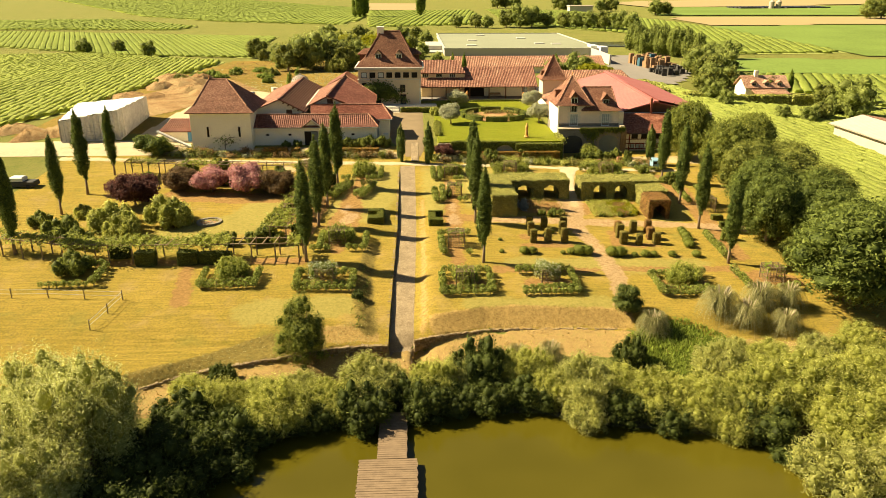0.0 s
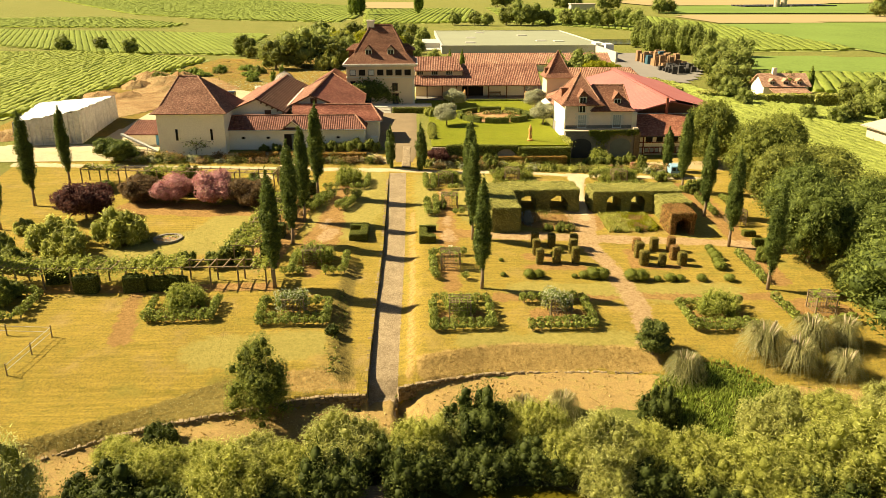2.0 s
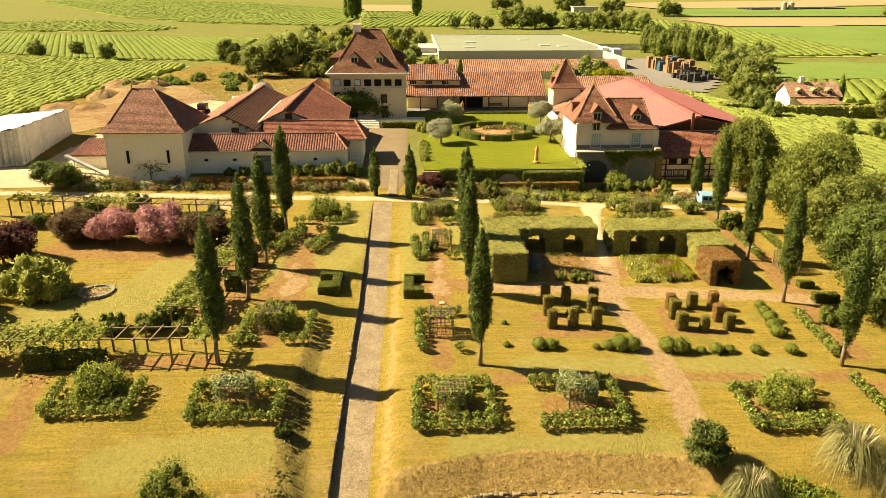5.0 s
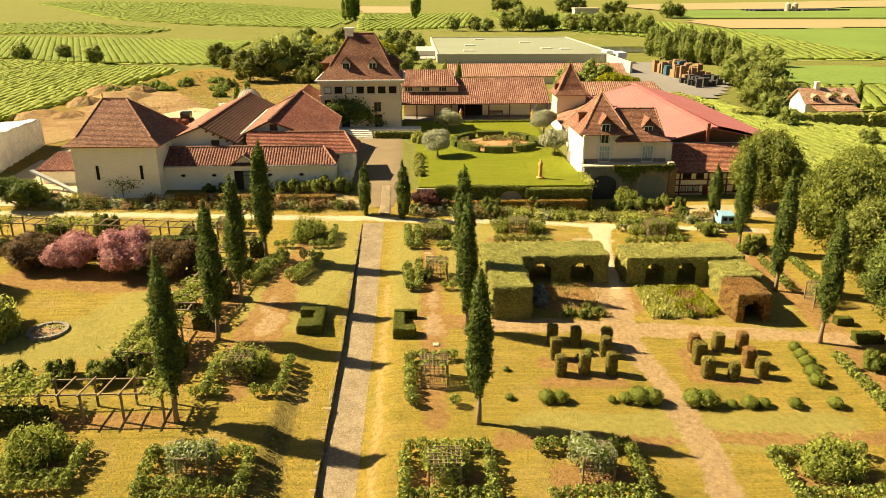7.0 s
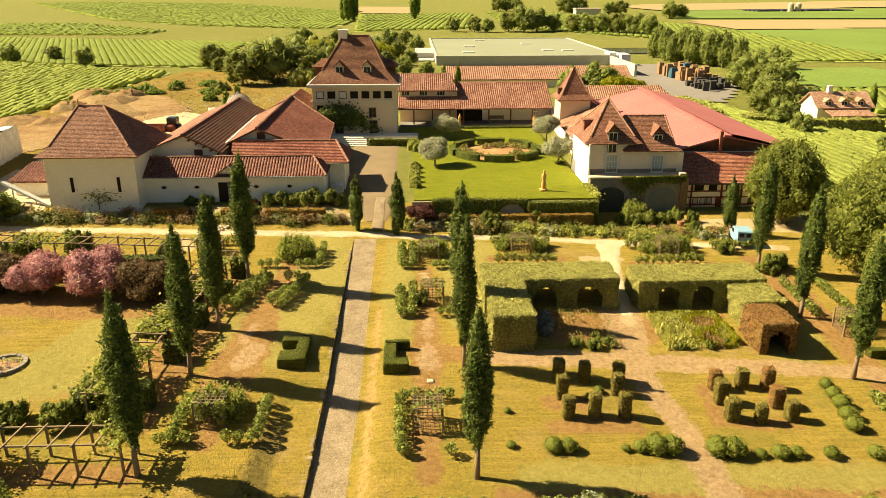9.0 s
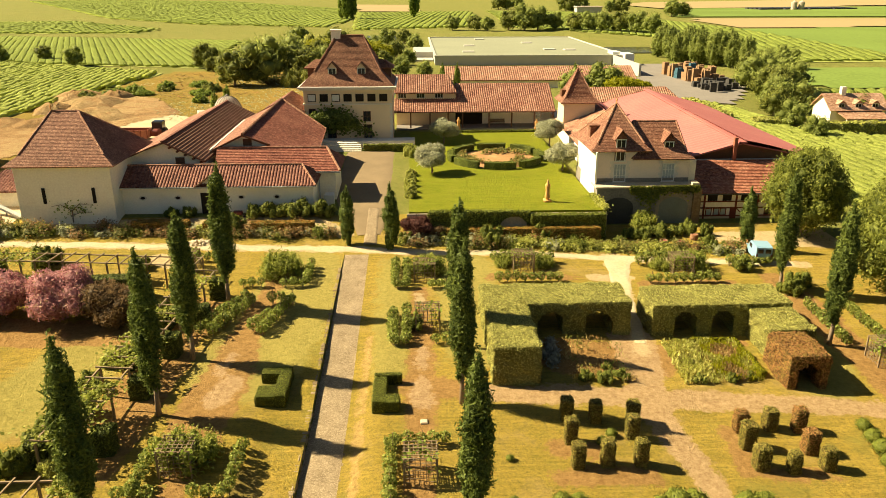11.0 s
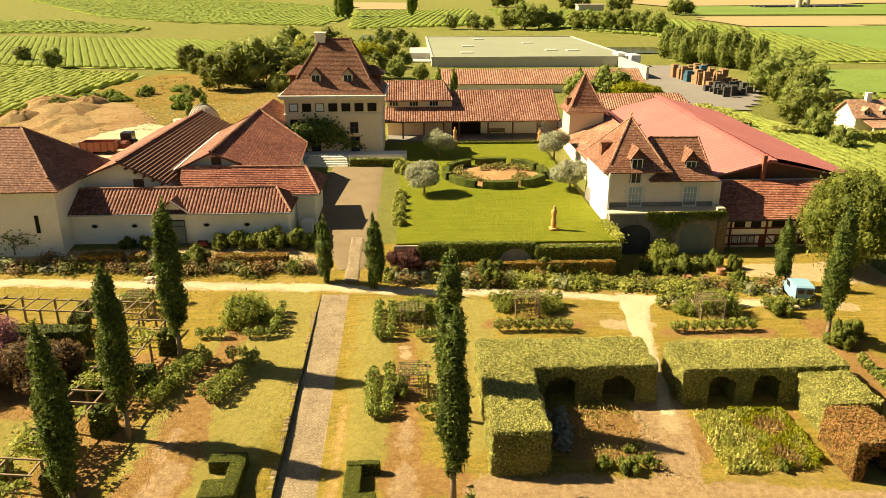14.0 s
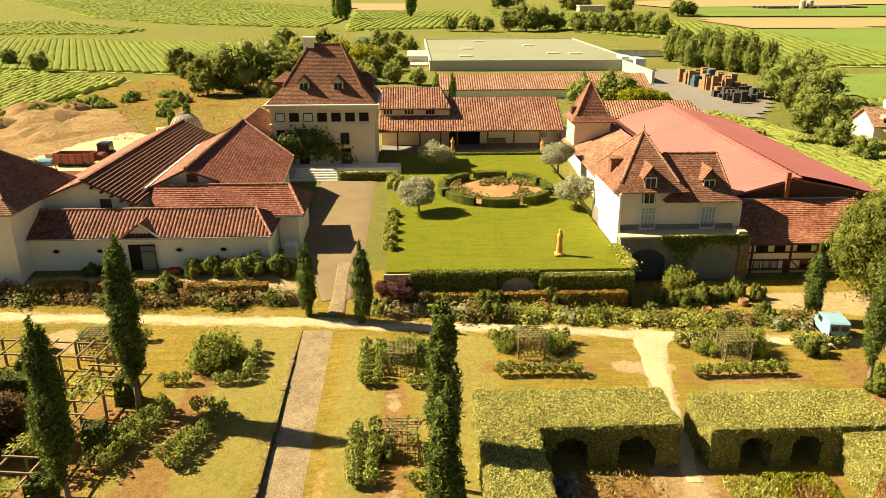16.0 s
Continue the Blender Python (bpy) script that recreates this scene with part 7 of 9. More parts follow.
def vine_row(parent, pts, rng, h=1.2, w=0.62, leaf=LEAF_VINE, size=0.135):
    """A line of staked vines, each plant a leafy knot of its own size on a stem, with shoots between them."""
    p = np.array(pts, float)
    d = np.r_[0, np.cumsum(np.hypot(*np.diff(p, axis=0).T))]
    s, q, nn = Shape(), [], []
    for t in np.arange(0.25, d[-1], 0.78) + rng.uniform(-0.1, 0.1):
        x, y = float(np.interp(t, d, p[:, 0])), float(np.interp(t, d, p[:, 1]))
        z = gz(x, y)
        top, r = h * rng.uniform(0.8, 1.1), w * rng.uniform(0.52, 0.74)
        n = int(420 * r * top)
        e = rng.normal(0, 1, (n, 3))
        e /= np.linalg.norm(e, axis=1, keepdims=True)
        mid_z = 0.28 + (top - 0.28) / 2
        q.append(np.array([x, y, z + mid_z]) + e * np.array([r * 1.1, r, (top - 0.22) / 2]) * (0.66 + 0.38 * rng.random((n, 1))))
        nn.append(e)
        s.tube([(x, y, z - 0.2), (x + 0.05, y, z + 0.3), (x, y + 0.04, z + top * 0.8)], [0.04, 0.035, 0.02], 5)
        if rng.random() < 0.3:
            s.box(x + 0.1, x + 0.14, y - 0.02, y + 0.02, z - 0.1, z + h * 1.08)
    part("vine_foliage", quads("vine_foliage", leaves(np.concatenate(q), np.concatenate(nn), size, 0.7, 1.3, rng), leaf), leaf, parent)
    tagged(part("stem", s, BARK, parent), kind="stuff")


def arbour(x, y, w=1.9, d=1.7, h=1.75, label="square wooden lattice arbour, grey and weathered"):
    """A cube of crossed laths on four posts."""
    ob = empty("arbour", label, "arbour", "lattice arbours")
    z = gz(x, y)
    for sx in (-1, 1):
        for sy in (-1, 1):
            part("post", Shape().box(x + sx * w / 2 - 0.05, x + sx * w / 2 + 0.05, y + sy * d / 2 - 0.05, y + sy * d / 2 + 0.05, z - 0.3, z + h), WOOD, ob)
    for i in range(8):
        s = Shape()
        q = x - w / 2 + w * i / 7
        s.box(q - 0.02, q + 0.02, y - d / 2 - 0.1, y + d / 2 + 0.1, z + h, z + h + 0.05)
        part("roof_lath", s, WOOD, ob)
    for i in range(6):
        q = y - d / 2 + d * i / 5
        part("roof_lath", Shape().box(x - w / 2 - 0.1, x + w / 2 + 0.1, q - 0.02, q + 0.02, z + h + 0.05, z + h + 0.09), WOOD, ob)
    for sgn in (-1, 1):
        s = Shape()
        yy = y + sgn * d / 2
        for i in range(7):
            q = x - w / 2 + w * i / 6
            s.box(q - 0.015, q + 0.015, yy - 0.015, yy + 0.015, z + 0.1, z + h)
        for i in range(7):
            q = z + 0.2 + (h - 0.2) * i / 6
            s.box(x - w / 2, x + w / 2, yy + 0.016, yy + 0.04, q - 0.015, q + 0.015)
        part("lattice", s, WOOD, ob)
        s = Shape()
        xx = x + sgn * w / 2
        for i in range(6):
            q = y - d / 2 + d * i / 5
            s.box(xx - 0.015, xx + 0.015, q - 0.015, q + 0.015, z + 0.1, z + h)
        for i in range(7):
            q = z + 0.2 + (h - 0.2) * i / 6
            s.box(xx + 0.016, xx + 0.04, y - d / 2, y + d / 2, q - 0.015, q + 0.015)
        part("lattice", s, WOOD, ob)
    k = 230
    q = np.stack([x + rng.uniform(-0.6, 0.6, k) * w, y + rng.uniform(-0.6, 0.6, k) * d, z + h * (1.05 - 0.75 * rng.random(k) ** 2.2)], -1)
    inner = (np.abs(q[:, 0] - x) < 0.4 * w) & (np.abs(q[:, 1] - y) < 0.4 * d) & (q[:, 2] < z + 0.85 * h)
    lump = np.sin(q[:, 0] * 3.1 + x) * np.sin(q[:, 1] * 2.7 + y) > -0.15
    keep = ~inner & lump
    tagged(part("climber", quads("climber", leaves(q[keep], np.tile([-0.3, 0, 1.0], (int(keep.sum()), 1)), 0.2, 0.8, 1.3), LEAF_ARBOUR), LEAF_ARBOUR, ob), kind="stuff")
    return ob


def vine_bed(x0, x1, y0, y1, middle, rows="ulr", label="square bed of low staked vines", gap=1.2, h=1.1):
    """Vines round three sides or four of a square bed, and what stands in the middle."""
    b = empty("vine_bed", label, "vine bed", "vine beds")
    cx = (x0 + x1) / 2
    if "f" in rows:
        vine_row(b, [(x0, y0), (x1, y0)], rng, h * 0.8)
    if "F" in rows:
        vine_row(b, [(x0, y0 + 0.9), (x1, y0 + 0.9)], rng, h * 0.8)
    if "g" in rows:
        vine_row(b, [(x0, y0), (cx - gap / 2, y0)], rng, h * 0.9)
        vine_row(b, [(cx + gap / 2, y0), (x1, y0)], rng, h * 0.9)
    if "l" in rows:
        vine_row(b, [(x0, y0), (x0, y1)], rng, h)
    if "r" in rows:
        vine_row(b, [(x1, y0), (x1, y1)], rng, h)
    if "L" in rows:
        vine_row(b, [(x0 + 1.1, y0), (x0 + 1.1, y1)], rng, h)
    if "u" in rows:
        vine_row(b, [(x0, y1), (x1, y1)], rng, h)
    for kind, x, y, k in middle:
        if kind == "arbour":
            arbour(x, y)
        elif kind == "rose":
            arbour(x, y)
            place(rose, x - 0.2, y + 0.2, k, x)
        else:
            place(shr[kind], x, y, k, x)


rose = make_tree("rambler_rose", "white rambler rose sprawling over an arbour", "shrub", [(-0.9, -0.2, 1.5, 0.7, 0.7, 0.9), (0.6, 0.3, 1.9, 0.9, 0.7, 0.5), (-0.4, 0.5, 2.0, 0.8, 0.7, 0.5), (1.0, 0.4, 1.2, 0.5, 0.6, 0.9)], 70, 0.15, LEAF_ROSE, 0.05, 0.5, 4, 0.6)
vine_bed(3.0, 8.2, 70.5, 75.4, [("dome", 5.4, 73.6, 0.80), ("arbour", 5.4, 73.0, 1)], "fFlru")
vine_bed(11.4, 17.2, 70.3, 75.2, [("rose", 14.6, 73.2, 1.0)], "fFru", "square bed of vines round a white rose arbour")
vine_bed(26.0, 32.0, 69.8, 74.2, [("dome", 29.2, 73.2, 0.97)], "fFlu")
vine_bed(35.6, 41.0, 70.8, 75.2, [("arbour", 39.0, 73.0, 1)], "gl")
vine_bed(3.3, 7.2, 80.3, 86.2, [("arbour", 5.1, 83.4, 1)], "glu", gap=1.9)
vine_bed(3.1, 7.6, 98.4, 104.0, [("arbour", 5.9, 101.4, 1), ("green", 4.9, 101.0, 0.5)], "glL", gap=1.8)
vine_bed(3.1, 7.8, 108.4, 114.0, [("dome", 6.2, 112.0, 0.80), ("arbour", 5.8, 110.6, 1)], "glL", gap=1.6)
vine_bed(12.4, 18.7, 109.4, 114.0, [("arbour", 15.2, 112.4, 1), ("dome", 13.6, 113.2, 0.5), ("dome", 17.2, 113.0, 0.55)], "fu", h=1.4)
vine_bed(26.4, 33.2, 109.2, 113.6, [("arbour", 30.2, 111.6, 1), ("dome", 31.2, 112.4, 0.85), ("dome", 28.6, 112.6, 0.5)], "fu", h=1.4)
vine_bed(35.2, 39.5, 109.5, 113.0, [("green", 36.4, 112.0, 0.6)], "u")
vine_bed(36.1, 39.8, 78.6, 85.4, [("green", 38.6, 84.4, 0.6)], "l", h=1.25)
vine_bed(38.4, 41.6, 97.0, 104.0, [("arbour", 40.0, 95.0, 1)], "lr")
vine_bed(-12.6, -6.6, 71.9, 75.3, [("rose", -9.6, 74.0, 1.0)], "fFlru", "square bed of vines round a white rose arbour")
vine_bed(-22.8, -17.0, 72.8, 76.6, [("dome", -20.2, 75.8, 1.01)], "fFlr")
vine_bed(-39.8, -34.2, 73.6, 78.2, [("green", -37.4, 77.0, 1.1)], "fru")
vine_bed(-12.2, -5.8, 82.0, 86.8, [("dome", -8.9, 85.4, 0.92), ("arbour", -9.2, 84.6, 1)], "grL", gap=2.2)
b = empty("vine_bed", "bed of vines in two angled lines", "vine bed", "vine beds")
for q0, q1 in (((-12.2, 100.2), (-9.7, 106.2)), ((-11.2, 100.2), (-8.9, 105.6)), ((-7.3, 100.2), (-5.5, 106.0)), ((-8.2, 100.6), (-7.0, 103.4)), ((-7.6, 105.6), (-6.0, 106.2))):
    vine_row(b, [q0, q1], rng, 1.25)
vine_bed(-10.8, -4.9, 109.2, 113.6, [("dome", -7.8, 112.2, 1.05)], "gr", gap=1.6)
vine_bed(-18.6, -13.0, 111.9, 115.4, [("arbour", -16.6, 113.6, 1)], "u")


def pergola(pts, width, label, leafy=(), h=2.15, step=1.3, ends=True):
    """Posts in pairs, long rails and cross poles; leafy spans are overgrown."""
    ob = empty("pergola", label, "pergola")
    p = np.array(pts, float)
    d = np.r_[0, np.cumsum(np.hypot(*np.diff(p, axis=0).T))]
    way = (p[-1] - p[0]) / np.linalg.norm(p[-1] - p[0])
    side = np.array([-way[1], way[0]])
    n = int(d[-1] / step)
    for i in range(n + 1):
        t = d[-1] * i / n
        c = np.array([np.interp(t, d, p[:, 0]), np.interp(t, d, p[:, 1])])
        a, b = c - side * width / 2, c + side * width / 2
        z = gz(*c) + h
        part("cross_pole", Shape().beam((*(a - side * 0.3), z + 0.08), (*(b + side * 0.3), z + 0.1), 0.09), WOOD, ob)
        if i % 2 == 0:
            for q in (a, b):
                part("post", Shape().beam((*q, gz(*q) - 0.3), (*q, z), 0.13), WOOD, ob)
    for k in (-0.5, 0.5):
        for (q0, q1) in zip(p[:-1], p[1:]):
            a, b = q0 + side * k * width, q1 + side * k * width
            part("rail", Shape().beam((*a, gz(*q0) + h), (*b, gz(*q1) + h), 0.1), WOOD, ob)
    for a, b, dense in leafy:
        k = int((b - a) * 330 * dense)
        t = rng.uniform(a, b, k)
        x = np.interp(t, d, p[:, 0]) + side[0] * rng.normal(0, 0.42, k) * width
        y = np.interp(t, d, p[:, 1]) + side[1] * rng.normal(0, 0.42, k) * width
        z = ground_z(x, y) + h + 0.12 + 0.22 * np.sin(t * 2.3) * np.sin(x * 3) + 0.12 * rng.normal(0, 1, k) - 0.5 * (rng.random(k) < 0.12)
        part("climber", quads("climber", leaves(np.stack([x, y, z], -1), np.tile([0, 0, 1.0], (k, 1)), 0.19, 0.6, 1.3), LEAF_CLIMBER), LEAF_CLIMBER, ob)["kind"] = "stuff"
    return ob


pergola([(-50, 83.6), (-40, 80.9), (-33, 80.3), (-13.0, 80.2)], 2.0, "long wooden pergola partly roofed with vines", ((10.5, 29.5, 1.0), (0, 9, 0.55), (36.0, 38, 0.8)))
pergola([(-16.3, 84.5), (-15.6, 92.0), (-14.6, 99.0), (-13.6, 108.0)], 2.0, "wooden pergola walk with open cross poles", ((0, 6.0, 0.9), (8, 12.5, 0.6), (15, 17, 0.35), (20, 22.5, 0.45)))
pergola([(-44, 113.5), (-34, 112.2), (-27, 111.6), (-14.6, 110.2)], 2.0, "wooden pergola along the top of the lawn", ((0, 5, 0.4), (10, 14, 0.5)))
for x, y, h in ((-30.2, 79.0, 1.5), (-25.5, 79.0, 1.4), (-33.8, 81.2, 1.4), (-17.6, 85.4, 1.5), (-17.4, 90.4, 1.4), (-14.2, 86.4, 1.5), (-13.9, 92.2, 1.4), (-13.4, 97.6, 1.6), (-12.4, 102.4, 1.6), (-12.2, 107.2, 1.6), (-16.2, 96.0, 1.4), (-15.3, 102.0, 1.3), (-20.2, 110.6, 1.3)):
    hedge("yew_block", "dark clipped yew block beside the pergola", [(x - (0.65 if y > 82 else 1.1), x + (0.65 if y > 82 else 1.1), y - 0.6, y + 0.6, h + 0.15, ())], LEAF_YEW, 0.09, 150, group="clipped blocks along the pergolas")
hedge("yew_block", "long dark clipped hedge under the pergola", [(-24.6, -20.6, 78.7, 79.6, 1.4, ())], LEAF_YEW, 0.1, 70)
hedge("clipped_hedge", "dark clipped hedge behind the smoke bushes", [(-32, -18.2, 106.8, 108.2, 2.0, ())], LEAF_YEW, 0.09, 120)

# border between the cross path and the buildings
def clump(label, leaf, h, r, n, size, shape):
    """A perennial: a loose mound of small leaves and seed heads."""
    ob = empty("perennial", label, "plant", "border perennials")
    d = rng.normal(0, 1, (n, 3))
    d /= np.linalg.norm(d, axis=1, keepdims=True)
    d[:, 2] = np.abs(d[:, 2])
    q = d * rng.uniform(0.45, 1.08, (n, 1)) * np.array([r, r, h]) * (1 + 0.22 * np.sin(5 * d[:, :1] + 4 * d[:, 1:2]))
    part("leaves", quads("leaves", leaves(q, d + np.array([0, 0, 0.5]), size, 0.7, shape), leaf), leaf, ob)
    part("stem_base", Shape().tube([(0, 0, -0.2), (0, 0, h * 0.3), (0, 0, h * 0.6)], [r * 0.5, r * 0.6, r * 0.2], 7), LEAF_SHADE, ob)
    return ob


kinds = [clump("silvery grey-leaved perennial in the border", LEAF_SAGE, 0.7, 0.75, 300, 0.16, 1.8), clump("tan seeding perennial in the border", LEAF_TAN, 0.85, 0.7, 420, 0.1, 1.6), clump("green leafy perennial in the border", LEAF_WOOD, 0.75, 0.75, 420, 0.105, 1.5),
         clump("yellow-green perennial in the border", LEAF_WILLOW, 0.65, 0.7, 420, 0.1, 1.6), clump("rust-flowered perennial in the border", LEAF_BORDER, 0.9, 0.75, 420, 0.105, 1.5)]
for i in range(150):
    left = i < 72
    x = -40.0 + i * 0.51 + rng.uniform(-0.3, 0.3) if left else 3.6 + (i - 72) * 0.455 + rng.uniform(-0.3, 0.3)
    y = (119.9 - 0.052 * (x + 3) if left else 118.2 - 0.078 * (x - 3.5)) + rng.uniform(0.3, 1.9)
    place(kinds[int(rng.choice([0, 1, 1, 2, 3, 4])) if x < 20 or x > 33 else int(rng.choice([3, 2, 3, 4]))], x, y, rng.uniform(1.0, 1.75), i, rng.uniform(0.85, 1.6))
for c in kinds:
    drop(c)
for x0, x1, y0, h in ((-24.8, -20.9, 122.0, 1.15), (-20.3, -18.9, 122.0, 1.05), (-17.3, -15.6, 121.7, 1.1), (-12.4, -5.6, 121.4, 1.15)):
    hedge("low_hedge", "low clipped hedge with red new shoots", [(x0, x1, y0, y0 + 1.1, h, ())], LEAF_REDTOP, 0.1, 150)
hedge("low_hedge", "long low clipped hedge with red new shoots", [(6.8, 24.5, 119.5, 120.4, 1.1, ())], LEAF_REDTOP, 0.1, 150)
hedge("ivy_screen", "ivy and shrubs over the retaining wall", [(17.2, 25.2, 120.4, 121.3, 2.62, ()), (6.4, 13.6, 120.5, 121.3, 2.6, ()), (4.6, 6.4, 120.5, 121.1, 1.6, ()), (13.6, 17.2, 120.8, 121.45, 2.45, ((13.8, 17.1, 2.1),))], LEAF_WOOD, 0.13, 90)
for i, (x, y, k, kind) in enumerate(((-14.2, 122.4, 0.75, "green"), (-12.6, 125.4, 0.62, "green"), (-11.0, 125.5, 0.7, "green"), (-9.4, 125.5, 0.62, "green"), (-7.6, 125.3, 0.85, "green"), (-21.6, 125.6, 0.45, "green"), (-19.8, 125.6, 0.5, "green"), (-5.2, 125.4, 0.8, "green"), (4.2, 119.4, 0.5, "green"), (5.2, 120.2, 0.62, "purple"), (7.4, 120.0, 0.4, "brown"), (12.7, 118.7, 0.85, "green"), (26.4, 119.4, 0.4, "green"),
                                     (29.4, 120.6, 0.62, "green"), (31.4, 121.2, 0.66, "green"), (33.0, 121.6, 0.5, "green"), (35.4, 117.9, 0.46, "green"), (37.0, 117.5, 0.3, "green"), (30.4, 125.0, 0.8, "dome"), (8.0, 120.6, 0.62, "green"), (10.8, 120.4, 0.55, "green"), (18.2, 120.2, 0.66, "green"), (21.6, 120.1, 0.55, "green"), (28.0, 121.2, 0.5, "green"), (34.6, 122.0, 0.55, "green"), (36.4, 121.6, 0.45, "green"), (38.2, 106.4, 0.6, "green"), (39.8, 107.6, 0.7, "green"))):
    place(shr[kind], x, y, k, i * 1.3, k * (1.3 if x > 34 and x < 38 else 1.0))
court_ivy = empty("wall_ivy", "ivy creeping over the edge of the court wall", "climber")
k = 1500
y = rng.uniform(121.2, 127.0, k)
q = np.stack([25.2 + 0.25 * rng.normal(0, 1, k), y, 4.15 + 0.25 * rng.random(k) - 0.8 * rng.random(k) ** 3 + 0.1 * np.sin(y * 3)], -1)
part("leaves", quads("leaves", leaves(q, np.tile([-0.3, -0.2, 1.0], (k, 1)), 0.16, 0.7, 1.3), LEAF_WILLOW), LEAF_WILLOW, court_ivy)
ivy = empty("wall_ivy", "ivy hanging over the basement wall", "climber")
k = 2600
x = rng.uniform(29.0, 36.9, k)
z = 5.35 - np.abs(rng.normal(0, 0.35, k)) * (1 + 2.6 * np.exp(-((x - 31.2) / 1.0) ** 2))
part("leaves", quads("leaves", leaves(np.stack([x, np.full(k, 125.75) - 0.12 * rng.random(k), z], -1), np.tile([0, -1.0, 0.3], (k, 1)), 0.2, 0.6, 1.3), LEAF_WOOD), LEAF_WOOD, ivy)
wist = empty("wisteria", "dark climber over the tower house door", "climber")
k = 3600
x = rng.normal(-7.0, 2.1, k)
z = 7.6 + rng.normal(0, 0.75, k) - 0.06 * (x + 7) ** 2
part("leaves", quads("leaves", leaves(np.stack([x, 157.7 - 1.1 * rng.random(k) * np.clip(1.6 - np.abs(z - 7.6), 0.2, 1), z], -1), np.tile([0, -1.0, 0.4], (k, 1)), 0.3, 0.7, 1.3), LEAF_OAK), LEAF_OAK, wist)
part("stem", Shape().tube([(-8.4, 157.6, 4.6), (-8.5, 157.5, 6.4), (-7.6, 157.4, 7.6)], [0.12, 0.1, 0.06], 7), BARK, wist)

# court: ring hedge, grey trees, statues
ring = empty("ring_hedge", "low clipped hedge ring round a dry flower bed", "hedge")
for i in range(8):
    a0, a1 = radians(i * 45 + 4 + 22), radians(i * 45 + 41 + 22)
    k = 700
    a, u, z = rng.uniform(a0, a1, k), rng.random(k), rng.random(k)
    side = rng.integers(0, 3, k)
    r = np.where(side == 0, 5.7, np.where(side == 1, 6.6, 5.7 + 0.9 * u))
    zz = np.where(side == 2, 0.95, 0.95 * z)
    nn = np.stack([np.where(side == 0, -np.cos(a), np.where(side == 1, np.cos(a), 0)), np.where(side == 0, -np.sin(a), np.where(side == 1, np.sin(a), 0)), (side == 2) * 1.0], -1)
    part("foliage", quads("foliage", leaves(np.stack([16.2 + r * np.cos(a), 146.2 + r * np.sin(a), 4.0 + zz], -1), nn, 0.1, 0.35, 1.3), LEAF_YEW), LEAF_YEW, ring)["kind"] = "stuff"
    s = Shape()
    for j in range(6):
        b0, b1 = a0 + (a1 - a0) * j / 6, a0 + (a1 - a0) * (j + 1) / 6
        pts = [(16.2 + q * math.cos(b), 146.2 + q * math.sin(b)) for q, b in ((5.8, b0), (6.5, b0), (6.5, b1), (5.8, b1))]
        s.face(*[(px, py, 4.88) for px, py in pts])
        s.face((*pts[1], 4), (*pts[2], 4), (*pts[2], 4.88), (*pts[1], 4.88))
        s.face((*pts[3], 4), (*pts[0], 4), (*pts[0], 4.88), (*pts[3], 4.88))
    part("twig_core", s, LEAF_YEW, ring)
s = Shape().lathe([(5.6, 0.0), (5.5, 0.03), (0.0, 0.06)], 40, (16.2, 146.2, 4.0))
tagged(part("dry_bed", s, EARTH), "round bed of bare dry sand", "bed", kind="structure")
bedp = empty("bed_plants", "sparse dry plants in the round bed", "plant")
k = 1500
a, r = rng.uniform(0, 6.28, k), 5.4 * np.sqrt(rng.uniform(0.25, 1, k))
keep = np.sin(a * 3 + r) > -0.2
part("leaves", quads("leaves", leaves(np.stack([16.2 + r * np.cos(a), 146.2 + r * np.sin(a), 4.1 + 0.5 * rng.random(k)], -1)[keep], np.tile([0, 0, 1.0], (keep.sum(), 1)), 0.26, 0.9, 1.8), LEAF_BORDER), LEAF_BORDER, bedp)
pear = make_tree("weeping_pear", "round-headed grey weeping pear on the court lawn", "tree", lumps(3.6, 2.2, 2.1, 0.7, 16, rng), 60, 0.19, LEAF_GREY, 0.11, 1.3, 6, 0.75, 0.9, 2.2, group="grey pear trees")
for x, y, k in ((7.3, 138.6, 1.0), (24.0, 138.8, 0.98), (9.6, 157.0, 0.98), (25.4, 156.0, 0.98)):
    place(pear, x, y, k, x, z=4.0)


def statue(x, y, z, h):
    """A weathered carved figure reduced to a plain standing shape on a base."""
    s = Shape().box(x - 0.4, x + 0.4, y - 0.4, y + 0.4, z, z + 0.25, 0.04)
    s.lathe([(0.2, 0), (0.3, 0.12), (0.26, 0.3), (0.2, 0.48), (0.27, 0.64), (0.3, 0.76), (0.12, 0.83), (0.13, 0.92), (0.07, 1.0)], 12, (x, y, z + 0.25))
    q = Shape()
    q.v = [(vx, vy, z + 0.25 + (vz - z - 0.25) * h if vz > z + 0.25 else vz) for vx, vy, vz in s.v]
    q.f = s.f
    tagged(part("statue", q, TERRACOTTA, flat=False), "orange-brown carved garden statue on the court lawn", "statue")


statue(19.6, 124.8, 4.0, 2.2)
statue(12.4, 167.0, 4.0, 2.0)
statue(25.0, 166.0, 4.0, 1.7)
hedge("terrace_hedge", "low clipped box hedge by the tower steps", [(-2.3, 4.9, 153.0, 153.9, 1.0, ()), (3.6, 6.0, 151.0, 152.0, 0.6, ()), (8.0, 26.0, 165.4, 165.8, 0.5, ())], LEAF_BOX, 0.15, 60)
for i, y in enumerate((127, 129.5, 132, 134.6, 137.2, 148, 150)):
    place(shr["lime"], 4.6, y, 0.3 if i < 5 else 0.45, i, z=3.9)

